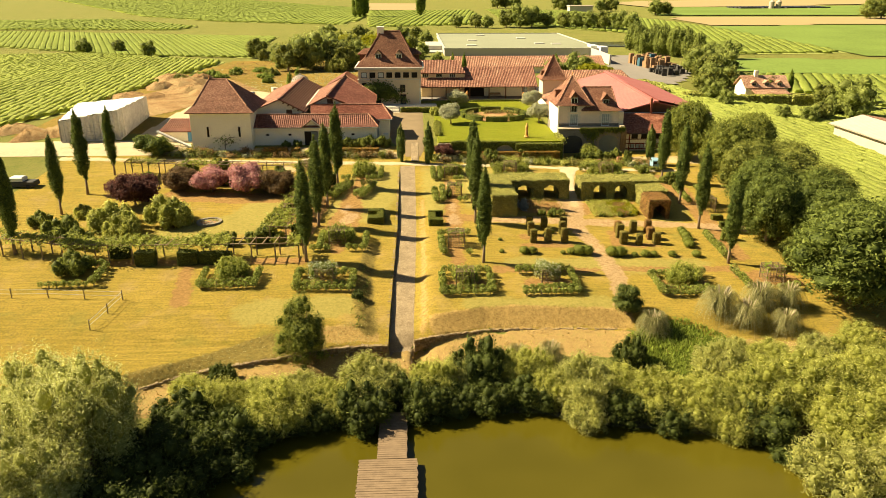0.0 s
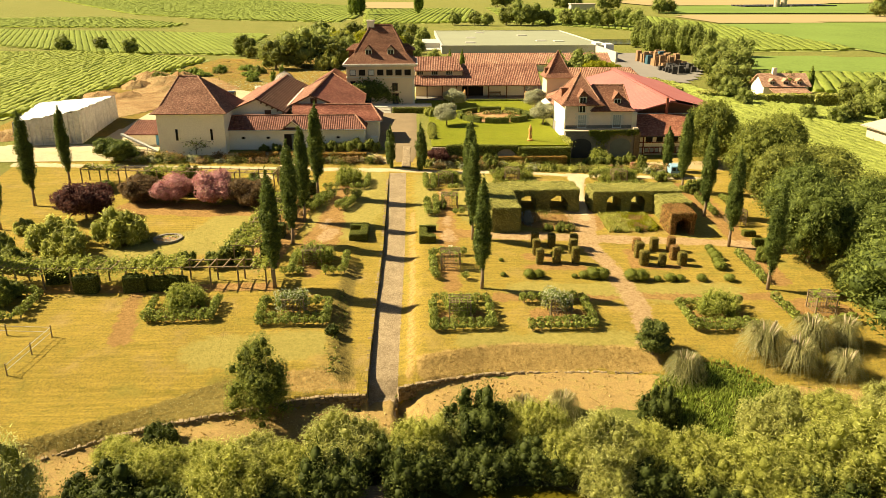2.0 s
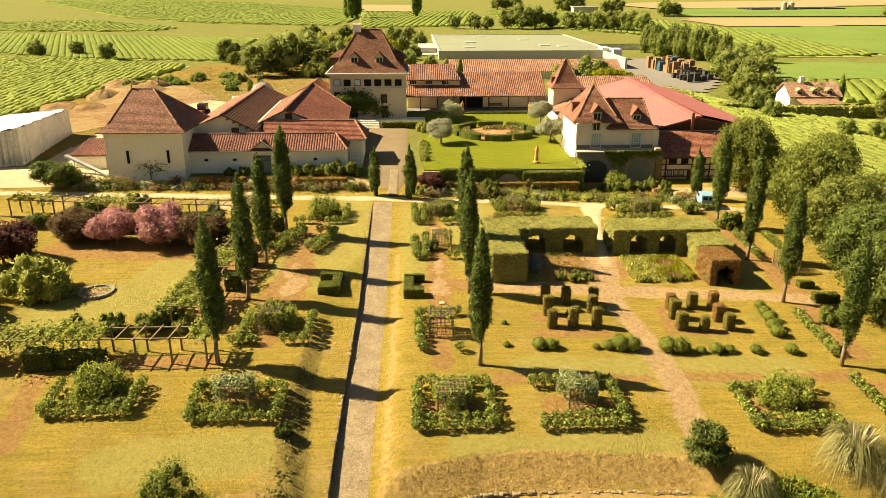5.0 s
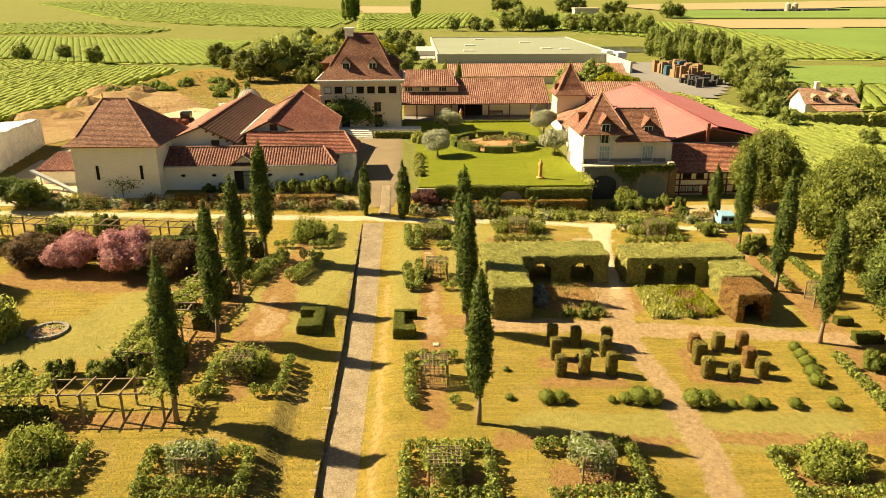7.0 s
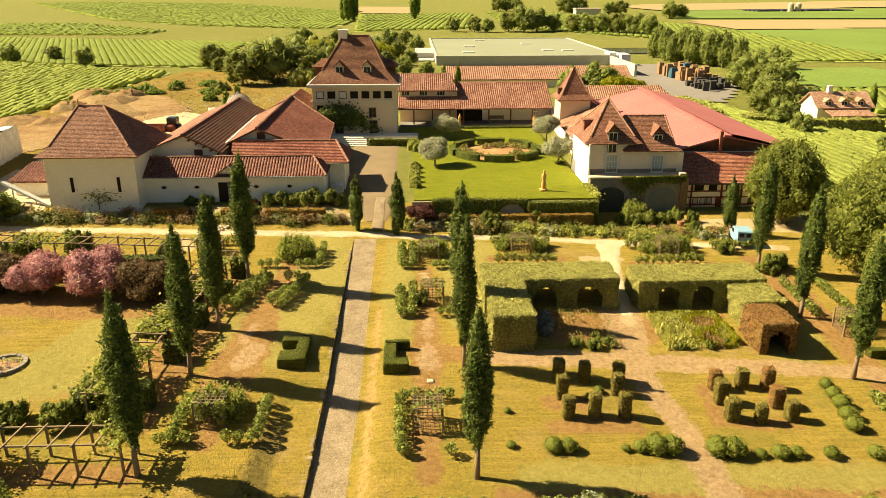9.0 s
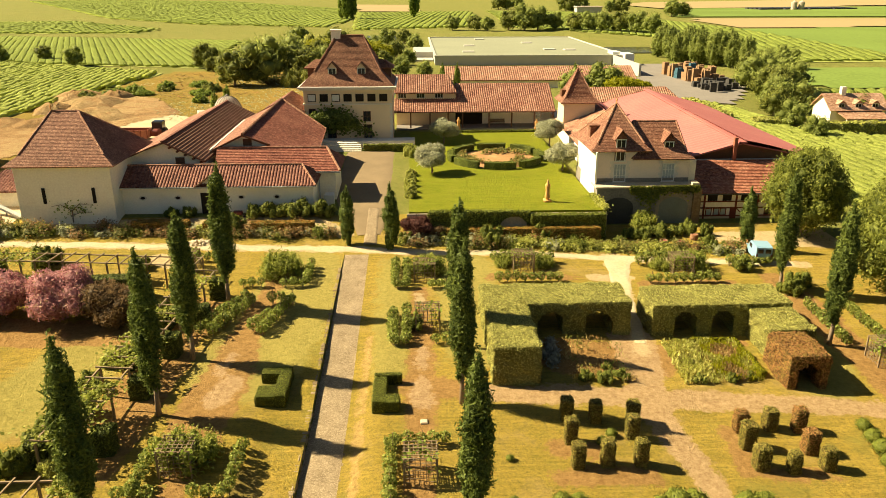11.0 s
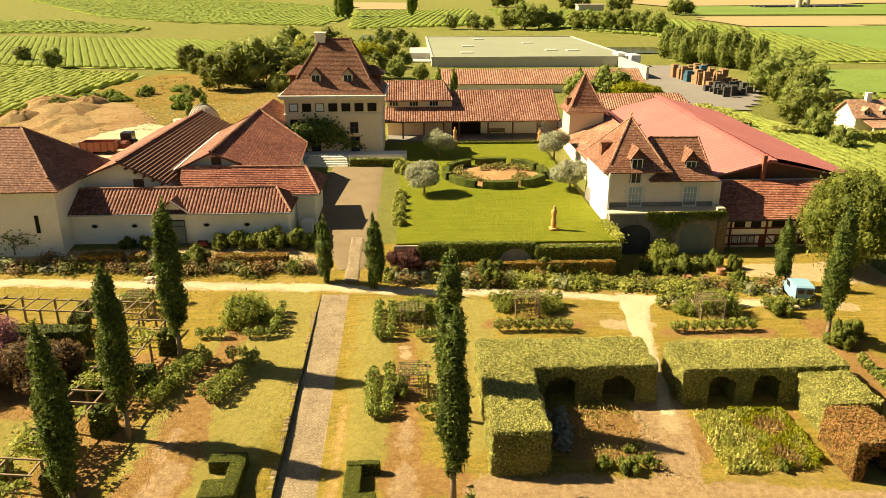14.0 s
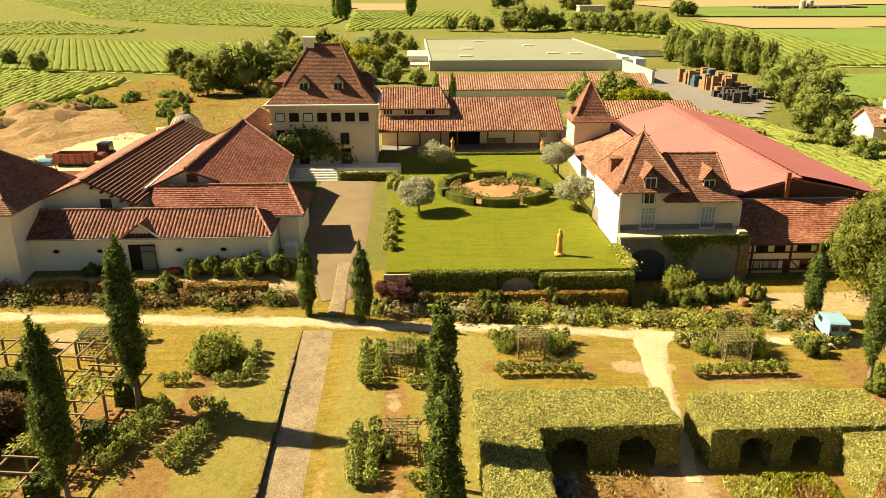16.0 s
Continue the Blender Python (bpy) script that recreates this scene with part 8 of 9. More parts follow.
# ---- vineyards and distance ----
def vineyard(name, poly, direction, spacing, label, h=0.95, w=1.4, step=1.6, leaf=None, floor=True, lift=0.15, tuft=0.0):
    """Rows of vines over a field: each row a lumpy leafy band, clipped to the field's outline."""
    leaf = leaf or LEAF_VINE
    if floor:
        field("vine_alley", poly, VINE_FLOOR, "grassed ground between vine rows", lift, 2.5)
    a = radians(direction)
    u, v = np.array([math.cos(a), math.sin(a)]), np.array([-math.sin(a), math.cos(a)])
    q = np.array(poly)
    pu, pv = q @ u, q @ v
    tt = np.arange(pu.min(), pu.max(), step)
    prof = np.array([(-0.5, 0.2), (-0.52, 0.75), (-0.26, 1.0), (0.26, 1.0), (0.52, 0.75), (0.5, 0.2)])
    vs, fs, n = [], [], 0
    local = np.random.default_rng(len(label))
    for r in np.arange(pv.min() + spacing / 2, pv.max(), spacing):
        x, y = tt * u[0] + r * v[0], tt * u[1] + r * v[1]
        ok = inside(x, y, poly)
        runs = np.flatnonzero(np.diff(np.r_[0, ok.astype(int), 0]))
        for s0, s1 in zip(runs[::2], runs[1::2]):
            m = s1 - s0
            if m < 3:
                continue
            xs, ys = x[s0:s1], y[s0:s1]
            zs = ground_z(xs, ys) + lift
            ww = w * (1 + 0.09 * local.normal(0, 1, (m, 1)).clip(-1.5, 1.5))
            hh = h * (1 + 0.1 * local.normal(0, 1, (m, 1)).clip(-1.5, 1.5))
            ox = prof[None, :, 0] * ww + 0.09 * w * local.normal(0, 1, (m, 6))
            oz = prof[None, :, 1] * hh + 0.1 * h * local.normal(0, 1, (m, 6))
            vs.append(np.stack([xs[:, None] + ox * v[0], ys[:, None] + ox * v[1], zs[:, None] + oz], -1).reshape(-1, 3))
            i, j = np.meshgrid(np.arange(m - 1), np.arange(5), indexing="ij")
            b = (n + i * 6 + j).ravel()
            fs.append(np.stack([b, b + 1, b + 7, b + 6], -1))
            n += m * 6
    vv, ff = np.concatenate(vs), np.concatenate(fs)
    me = bpy.data.meshes.new(name)
    me.vertices.add(len(vv))
    me.loops.add(ff.size)
    me.polygons.add(len(ff))
    me.vertices.foreach_set("co", np.ascontiguousarray(vv, dtype=np.float32).ravel())
    me.loops.foreach_set("vertex_index", ff.ravel().astype(np.int32))
    me.polygons.foreach_set("loop_start", np.arange(0, ff.size, 4, dtype=np.int32))
    me.update(calc_edges=True)
    ob = tagged(part(name, me, leaf), label, "vineyard", kind="stuff")
    if tuft:
        k = int(len(vv) * tuft)
        idx = local.integers(0, len(vv), k)
        t = quads("vine_leaves", leaves(vv[idx] + local.normal(0, 0.14, (k, 3)), np.tile([0, 0, 1.0], (k, 1)), 0.3, 0.9, 1.3, local), leaf)
        part("vine_leaves", t, leaf, ob)
    return ob


def row_leaf(name, *tones):
    """Foliage of a vine row: leafy at two scales, letting some light through."""
    k = Nodes(name)
    f = k.noise(2.6, 7, 0.85)
    c = k.ramp(f, *zip((0.36, 0.5, 0.64), tones))
    c = k.mix(0.35, c, k.ramp(k.noise(0.04, 4), (0.35, scaled(tones[1], 0.82)), (0.65, scaled(tones[1], 1.3))))
    k.bump(f, 1.0, 0.4)
    k.done(c, 0.8, 0.15)
    tr = k.n("BsdfTranslucent", Color=c)
    mx = k.n("MixShader")
    mx.inputs[0].default_value = 0.42
    k.put(k.b.outputs[0], mx.inputs[1])
    k.put(tr.outputs[0], mx.inputs[2])
    k.put(mx.outputs[0], k.out.inputs["Surface"])
    return k.m


ROW_LEAF = row_leaf("vine row foliage", (0.12, 0.175, 0.03), (0.32, 0.375, 0.075), (0.52, 0.55, 0.155))
# Slightly yellower copy of the row leaf, with extra sunlight in its colour.
ROW_LEAF_LIT = row_leaf("yellow-green vine row foliage", (0.18, 0.235, 0.04), (0.44, 0.485, 0.11), (0.68, 0.69, 0.21))
vineyard("vineyard", [(-140, 150), (-78, 141), (-70, 158), (-68, 182), (-66, 205), (-63, 226), (-60, 246), (-112, 270), (-200, 262), (-190, 160)], 96, 1.6, "sunlit vineyard rows beside the clay diggings", leaf=ROW_LEAF_LIT, h=0.75, w=1.3, step=1.7, tuft=0.35)
vineyard("vineyard", [(-260, 300), (-160, 300), (-102, 268), (-54, 258), (-60, 346), (-140, 368), (-203, 388), (-280, 400)], 113, 2.1, "vineyard rows on the slope", leaf=ROW_LEAF, step=2.2, h=0.45, w=1.95, tuft=0.12)
vineyard("vineyard", [(-300, 420), (-207, 398), (-118, 390), (-114, 416), (-186, 492), (-330, 470)], 98, 3.0, "pale vineyard strip on the slope", leaf=ROW_LEAF, step=3, w=2.5, h=0.7)
vineyard("vineyard", [(-390, 870), (-180, 526), (-108, 458), (-36, 428), (-30, 520), (-52, 716), (-190, 925), (-370, 985)], 88, 3.6, "large vineyard climbing to the skyline", leaf=ROW_LEAF, step=3, w=3.15, h=0.6)
vineyard("vineyard", [(-33, 610), (48, 630), (45, 430), (-22, 405)], 84, 3.4, "distant vineyard behind the poplars", leaf=ROW_LEAF, step=3.5, w=2.9, h=0.8)
vineyard("vineyard", [(54, 424), (65, 668), (126, 628), (146, 500), (158, 404), (157, 266), (112, 264), (105, 296), (104, 357)], 75, 3.0, "vineyard on the low crest", leaf=ROW_LEAF, step=3, w=2.7, h=0.5)
vineyard("vineyard", [(92, 214), (136, 205), (160, 190), (140, 158), (104, 160), (100, 186), (90, 197)], 70, 2.5, "vineyard beyond the cottage", leaf=ROW_LEAF, step=2, w=1.9, h=0.7)
vineyard("vineyard", [(61, 89), (58.5, 120), (59.5, 150), (60, 176), (61.5, 196), (67, 192), (73, 169), (86, 163), (104, 156), (112, 130), (112, 86), (70, 70), (60, 70)], 100, 1.5, "dense green vineyard along the wood", leaf=ROW_LEAF_LIT, step=1.3, h=0.7, w=1.2, tuft=0.6)

for i, (x, y, k) in enumerate([(-36, 222, 0.9), (-30, 226, 1.15), (-24.5, 230, 1.1), (-20, 226, 0.9), (-33, 232, 1.0), (-40, 236, 0.7), (-52, 258, 0.75), (-18, 238, 0.8), (-12, 230, 0.7), (-20, 252, 0.9), (-28, 262, 0.8), (-32, 300, 0.9), (-20, 300, 0.9), (39, 205, 0.62), (45, 205, 0.75), (48, 207, 0.65),
                                (82, 214, 0.8), (83, 206, 0.75), (80, 200, 0.85), (78, 194, 0.7), (86, 214, 0.9), (74, 186, 0.62), (82, 192, 0.65), (88, 208, 0.8), (86, 224, 0.8), (92, 228, 0.8), (70, 171, 0.55), (90, 186, 0.6), (77, 150, 0.36), (81, 147, 0.42), (85, 149, 0.46), (89, 153, 0.5), (70.5, 164, 0.42), (94, 166, 0.6), (98, 160, 0.8), (92, 150, 0.7), (101, 166, 0.6), (106, 248, 0.7),
                                (57, 399, 1.0), (50, 402, 0.8), (64, 404, 0.9), (72, 405, 0.7), (80, 398, 0.7), (86, 395, 0.75), (92, 390, 0.75), (98, 386, 0.8), (104, 380, 0.8), (108, 372, 0.75), (34, 402, 0.6), (24, 404, 0.6), (40, 398, 0.55),
                                (80, 712, 1.1), (88, 716, 1.0), (96, 712, 1.0), (122, 628, 1.1), (128, 632, 1.1), (134, 630, 1.0), (158, 604, 0.9), (150, 606, 0.8), (170, 530, 0.9), (178, 534, 0.8), (290, 475, 1.1), (300, 480, 1.2), (310, 474, 1.0), (-90, 264, 0.6), (-115, 272, 0.62), (-106, 281, 0.5), (-150, 270, 0.5),
                                (-46, 262, 0.5), (-48, 250, 0.45), (8, 236, 0.45), (2, 240, 0.5), (-3, 252, 0.6), (4, 262, 0.5), (-6, 268, 0.7), (0, 284, 0.6), (6, 306, 0.6), (-4, 322, 0.7), (2, 334, 0.6), (-14, 262, 0.6), (-8, 300, 0.6)]):
    place(far_tree[0 if i % 3 else 1], x, y, k * (1.4 if y > 370 else 1.1), i * 1.1, k * (1.45 if y > 370 else 1.15), z=gz(x, y) - 0.3)
for x, y, k in ((-26, 290, 0.9), (-20, 280, 0.8), (-14, 285, 0.9), (-8, 282, 0.7), (-32, 284, 0.7), (-15, 240, 0.7), (-9, 244, 0.8), (-4, 240, 0.6), (-22, 222, 0.6)):
    place(shr["lime"], x, y, k * 2.2, x)
for i in range(16):
    x, y = (-66 + i * 1.5 + rng.uniform(-2, 2), 206 + 0.6 * i + rng.uniform(-5, 5)) if i < 12 else (-60 + i * 1.5 + rng.uniform(-2, 2), 214 + 16 * math.sin(i * 0.7) + rng.uniform(-6, 6)) if i < 20 else (-44 + (i - 20) * 1.3 + rng.uniform(-2, 2), 184 + rng.uniform(-8, 16))
    place(shr[("scrub", "straw", "scrub")[i % 3]], x, y, rng.uniform(0.6, 1.4), i, rng.uniform(0.5, 0.9))
rough = empty("tall_grass", "tall dry grass tufts on the rough meadow", "grass")
rough["kind"] = "stuff"
for leaf, low, high, count in ((LEAF_TAN, -2.0, 0.0, 7000), (LEAF_SAGE, 0.2, 2.0, 7000)):
    x, y = rng.uniform(-62, -12, count), rng.uniform(160, 246, count)
    patch = np.sin(x * 0.16 + 1.2 * np.sin(y * 0.11)) + 0.6 * np.sin(y * 0.21 + x * 0.05)
    ok = inside(x, y, [(-46, 178), (-34, 178), (-28, 166), (-14, 174), (-10, 196), (-15, 226), (-30, 246), (-56, 246), (-60, 214), (-48, 204)]) & (patch > low) & (patch < high)
    q = np.stack([x[ok], y[ok], ground_z(x[ok], y[ok]) + 0.02 + 0.1 * rng.random(int(ok.sum()))], -1)
    tagged(part("tuft", quads("tuft", leaves(q, np.tile([0, 0, 1.0], (len(q), 1)), 0.34, 0.35, 1.3, rng), leaf), leaf, rough), kind="stuff")
lime = make_tree("lime_tree", "bright yellow-green small tree", "tree", lumps(5.4, 3.6, 3.2, 0.2, 16, rng), 13, 0.42, LEAF_YELLOW, 0.14, 1.2, 5, 0.78)
for x, y, k in ((47.5, 198, 0.95), (52.0, 199, 0.8), (41, 200, 0.55), (-22.8, 172, 0.45), (-13.0, 262, 1.45), (-5.0, 258, 1.3), (-22.0, 268, 1.3), (-17, 176.5, 0.3), (-15.2, 180, 0.32), (-13.4, 184, 0.34), (-11.6, 188, 0.36), (-9.8, 192, 0.36)):
    place(lime, x, y, k, x)
pop = make_tree("poplar", "tall narrow poplar on the skyline", "tree", column_blobs(19, 2.6, 0.5, rng), 1.5, 0.9, LEAF_ARBOUR, 0.3, 2, 4, 0.85)
for x, y, k in ((7, 520, 1.35), (-33, 500, 1.0), (-30, 506, 1.15), (-36, 504, 0.85)):
    place(pop, x, y, k, x)
pop2 = make_tree("poplar", "broad-headed yellowish green poplar beyond the work yard", "tree", column_blobs(19, 4.0, 0.5, rng), 1.2, 0.9, LEAF_FAR, 0.3, 2, 4, 0.8, loose=0.25)
for x, y, k in [(83 + (i % 5) * 3.0 + 1.3 * math.sin(i * 7.0), 268 + (i // 5) * 4.5 - (i % 5) * 5, 0.42 + 0.05 * (i % 3)) for i in range(25)]:
    place(pop2, x, y, k * 1.15, x * 2, k)
place(pop, -27.5, 170.5, 0.32, 0.4)
place(pop, -26.0, 173.0, 0.36, 1.4)
for x, y in ((11.4, 208), (14.5, 207.5), (40, 208), (96, 186)):
    place(pop, x, y, 0.3, x, 0.34)
for c in (pop, pop2, lime, pear, ball, rose, conif, bush_tree, *shr.values(), *wil.values(), *oak, *far_tree):
    drop(c)
hedge("field_hedge", "low dark hedge between vineyard and cottage", [(72, 88, 168.5, 170.5, 1.9, ()), (88, 94, 168, 169.6, 2.2, ()), (64, 72, 171, 174, 1.5, ()), (59.5, 62, 176, 196, 1.3, ())], LEAF_WILLOW, 0.3, 14, cell=0.6, rough=0.2)

# domed kiln roof, yard clutter, sheeting tunnel
tank = empty("domed_tank", "grey ribbed dome of a storage tank behind the barns", "tank", at=(-24.6, 167.0, 7.0))
profile = [(2.3, -4), (2.3, 0), (2.2, 0.9), (1.95, 1.6), (1.5, 2.3), (0.8, 2.75), (0.25, 2.9)]
part("shell", Shape().lathe(profile, 28), CONCRETE, tank, flat=False)
part("cap", Shape().lathe([(0.3, 2.86), (0.3, 3.0), (0.2, 3.1), (0.0, 3.2)], 14), ASPHALT, tank)
for i in range(18):
    a = 2 * math.pi * i / 18
    part("rib", Shape().tube([((r + 0.02) * math.cos(a), (r + 0.02) * math.sin(a), z) for r, z in profile[1:]], [0.05] * 6, 4), ASPHALT, tank)

tun = empty("sheeted_frame", "scaffold frame wrapped in white plastic sheeting beside the yard", "scaffold")
base = [(-61.0, 129.6), (-51.6, 131.4), (-52.8, 150.0), (-65.0, 147.0)]
heights = [6.5, 8.0, 7.7, 6.9]
tz = 2.7
mid_x, mid_y = (sum(p[i] for p in base) / 4 for i in (0, 1))
k = 44


def sheet_point(e0, e1, h0, h1, w, lift):
    """A point on the hanging sheet: folds deepen towards the hem."""
    x, y = e0[0] + (e1[0] - e0[0]) * w, e0[1] + (e1[1] - e0[1]) * w
    f = (0.22 * math.sin(w * 61) + 0.14 * math.sin(w * 143 + 1)) * (1 - 0.6 * lift) - 0.02 * lift
    return (x + f * (mid_x - x) / 9, y + f * (mid_y - y) / 9, tz + (h0 + (h1 - h0) * w - tz) * lift + 0.12 * lift * math.sin(w * 40))


walls, roof_s = Shape(), Shape()
for (e0, h0), (e1, h1) in zip(zip(base, heights), zip(base[1:] + base[:1], heights[1:] + heights[:1])):
    for i in range(k):
        a, b = i / k, (i + 1) / k
        for z0, z1 in ((0.06, 0.5), (0.5, 1.0)):
            walls.face(sheet_point(e0, e1, h0, h1, a, z0), sheet_point(e0, e1, h0, h1, b, z0), sheet_point(e0, e1, h0, h1, b, z1), sheet_point(e0, e1, h0, h1, a, z1))
part("sheeting", walls, FILM, tun)
n = 16
pts = []
for i in range(n + 1):
    for j in range(n + 1):
        u, v = i / n, j / n
        x = (base[0][0] * (1 - u) + base[1][0] * u) * (1 - v) + (base[3][0] * (1 - u) + base[2][0] * u) * v
        y = (base[0][1] * (1 - u) + base[1][1] * u) * (1 - v) + (base[3][1] * (1 - u) + base[2][1] * u) * v
        z = (heights[0] * (1 - u) + heights[1] * u) * (1 - v) + (heights[3] * (1 - u) + heights[2] * u) * v
        edge = min(u, v, 1 - u, 1 - v)
        pts.append((x, y, z + 0.05 + (0.35 * min(1, edge * 6)) * (0.6 + 0.5 * math.sin(7 * u + 11 * v) * math.sin(13 * u - 5 * v)) + 0.1 * math.sin(23 * u + 31 * v)))
roof_s.v = pts
roof_s.f = [(i * (n + 1) + j, (i + 1) * (n + 1) + j, (i + 1) * (n + 1) + j + 1, i * (n + 1) + j + 1) for i in range(n) for j in range(n)]
part("roof_sheet", roof_s, FILM_TOP, tun, "bright white slack roof sheet")
for (x0, y0), (x1, y1) in ((base[0], base[1]), (base[1], base[2])):
    part("sill_plank", Shape().beam((x0, y0 - 0.15, tz + 0.1), (x1 + 0.15, y1, tz + 0.1), 0.16, 0.5), TRIM_STONE, tun)
for i in range(6):
    x, y = base[0][0] + (base[1][0] - base[0][0]) * (i + 0.5) / 6, base[0][1] + (base[1][1] - base[0][1]) * (i + 0.5) / 6 - 0.3
    part("scaffold_pole", Shape().beam((x, y, 2.5), (x, y, 6.2), 0.08), STEEL, tun)
for i in range(4):
    part("ladder_rung", Shape().beam((-56.6, 130.1, 3.2 + i * 0.7), (-55.2, 130.4, 3.2 + i * 0.7), 0.07), STEEL, tun)

for x, y, r, h in ((-54, 186, 5, 1.0), (-58, 196, 6, 1.5), (-50, 181, 4, 0.8), (-64, 204, 5, 1.6), (-66, 176, 4, 0.9), (-63, 190, 3.6, 1.3), (-57, 205, 3.4, 1.4), (-68, 134, 3.4, 1.2), (-74, 139, 3.6, 1.0), (-64.5, 135.5, 2.2, 0.9), (-60, 176, 3, 0.8)):
    n = 22
    v = [(x + r * q * (1 + 0.25 * math.sin(3 * a + x)) * math.cos(a), y + r * q * (1 + 0.2 * math.sin(2 * a)) * math.sin(a) * 1.3) for q in (1.0, 0.75, 0.5, 0.25) for a in [2 * math.pi * i / n for i in range(n)]]
    s = Shape()
    s.v = [(a, b, gz(a, b) + 0.05 + h * (0.0, 0.45, 0.8, 1.0)[i // n] * (1 + 0.2 * math.sin(i * 1.7))) for i, (a, b) in enumerate(v)]
    s.f = [(q * n + i, q * n + (i + 1) % n, (q + 1) * n + (i + 1) % n, (q + 1) * n + i) for q in range(3) for i in range(n)] + [tuple(3 * n + i for i in range(n))]
    tagged(part("clay_mound", s, CLAY, flat=False), "rough heap of dug orange clay", "heap", "clay heaps")
crate_kinds = []
for m, lab in ((CRATE, "stacked raw wooden pallet crates in the yard"), (CRATE_BLUE, "stacked blue plastic harvest bins in the yard"), (GREY_STUFF, "stacked dark pallets in the yard")):
    c = empty("crate_stack", lab, "crate", "crates in the work yard")
    for lv in range(2):
        q = part("crate", Shape().box(-0.62, 0.62, -0.5, 0.5, 0.02 + lv * 0.95, 0.9 + lv * 0.95), m, c)
        sl = Shape()
        for xx in (-0.55, 0.0, 0.55):
            sl.box(xx - 0.08, xx + 0.08, -0.56, 0.56, 0.04 + lv * 0.95, 0.94 + lv * 0.95)
        part("slats", sl, m, q)
    crate_kinds.append(c)
for i in range(64):
    row, n = divmod(i, 16)
    u = n / 15
    x, y = 70.0 + 4.0 * u + 2.2 * row + rng.uniform(-0.3, 0.3), 238 - 28 * u + 1.2 * row + rng.uniform(-0.8, 0.8)
    if u > 0.7:
        x -= 2.5
    kind = 1 if (n in (3, 4) and row < 3) else 0 if u < 0.62 else 2
    place(crate_kinds[kind], x, y, 1.05, rng.uniform(-0.3, 0.3), rng.uniform(0.7, 1.9) if kind < 2 else rng.uniform(0.5, 1.2))
for c in crate_kinds:
    drop(c)

fb = empty("far_barn", "distant white farm barn with grey roof", "barn")
bz = gz(132, 600)
part("wall", Shape().box(124, 142, 598, 608, bz - 1, bz + 4), WHITE_WALL, fb)
part("roof", Shape().box(123.5, 142.5, 597.5, 608.5, bz + 4, bz + 4.8, 0.3), CONCRETE, fb)
for i in range(4):
    a = empty("solar_array", "distant dark rows of solar panels", "solar panels", "solar field")
    pz = gz(290 + i * 18, 650)
    for j in range(4):
        part("panel", Shape().box(280 + i * 20, 298 + i * 20, 646 + j * 8, 651 + j * 8, pz + 0.6, pz + 1.6), SOLAR, a)
silo = empty("silos", "pair of pale grain silos on the horizon", "silo")
for x in (306, 312):
    part("silo", Shape().lathe([(2.2, 0), (2.2, 6), (0.2, 7.5)], 14, (x, 645, gz(x, 645))), CONCRETE, silo)
pond2 = sheet("far_pond", [66.0, 76.0, 88.0], [292.0, 300.0, 312.0], WATER, 0.3)
tagged(pond2, "small green pond beyond the warehouse", "water", kind="structure")
pond3 = sheet("far_pond", [-14.0, -6.0, 4.0], [350.0, 358.0, 372.0], WATER, 0.08)
tagged(pond3, "small pond at the foot of the vineyard", "water", kind="structure")

# ---- walls, dock, small things ----
def rubble(name, label, pts, top_fn, bottom_fn, width=0.42, seed=5):
    """A dry-stone wall of uneven blocks along a line; each block a piece of its own."""
    r = np.random.default_rng(seed)
    ob = empty(name, label, "wall", kind="structure")
    p = np.array(pts, float)
    d = np.r_[0, np.cumsum(np.hypot(*np.diff(p, axis=0).T))]
    t, count, rest = 0.0, 0, Shape()
    while t < d[-1]:
        w = r.uniform(0.14, 0.42)
        c = [float(np.interp(t + w / 2, d, p[:, i])) for i in (0, 1)]
        e = [float(np.interp(min(t + w, d[-1]), d, p[:, i])) - float(np.interp(t, d, p[:, i])) for i in (0, 1)]
        a = math.atan2(e[1], e[0])
        top, z = top_fn(*c), bottom_fn(*c) - 0.15
        while z < top:
            h = r.uniform(0.11, 0.22)
            hw = width / 2 + r.uniform(-0.09, 0.09)
            s = Shape()
            s.box(c[0] - w / 2 + 0.01, c[0] + w / 2 - 0.01, c[1] - hw, c[1] + hw, z + 0.01, max(z + 0.05, min(z + h, top + r.uniform(-0.08, 0.05))), 0.04, a + r.uniform(-0.08, 0.08))
            if count < 290:
                part("stone", s, STONE, ob)
                count += 1
            else:
                n = len(rest.v)
                rest.v += s.v
                rest.f += [tuple(i + n for i in f) for f in s.f]
            z += h
        t += w
    if rest.v:
        tagged(part("far_stones", rest, STONE, ob), kind="stuff")
    return ob


def wall_line(y):
    """The left edge of the sunken path."""
    return -2.22 + float(np.interp(y, [60, 63, 90], [-0.55, -0.55, 0]))


def stretch(y0, y1):
    return [(wall_line(y), y) for y in np.linspace(y0, y1, 8)]


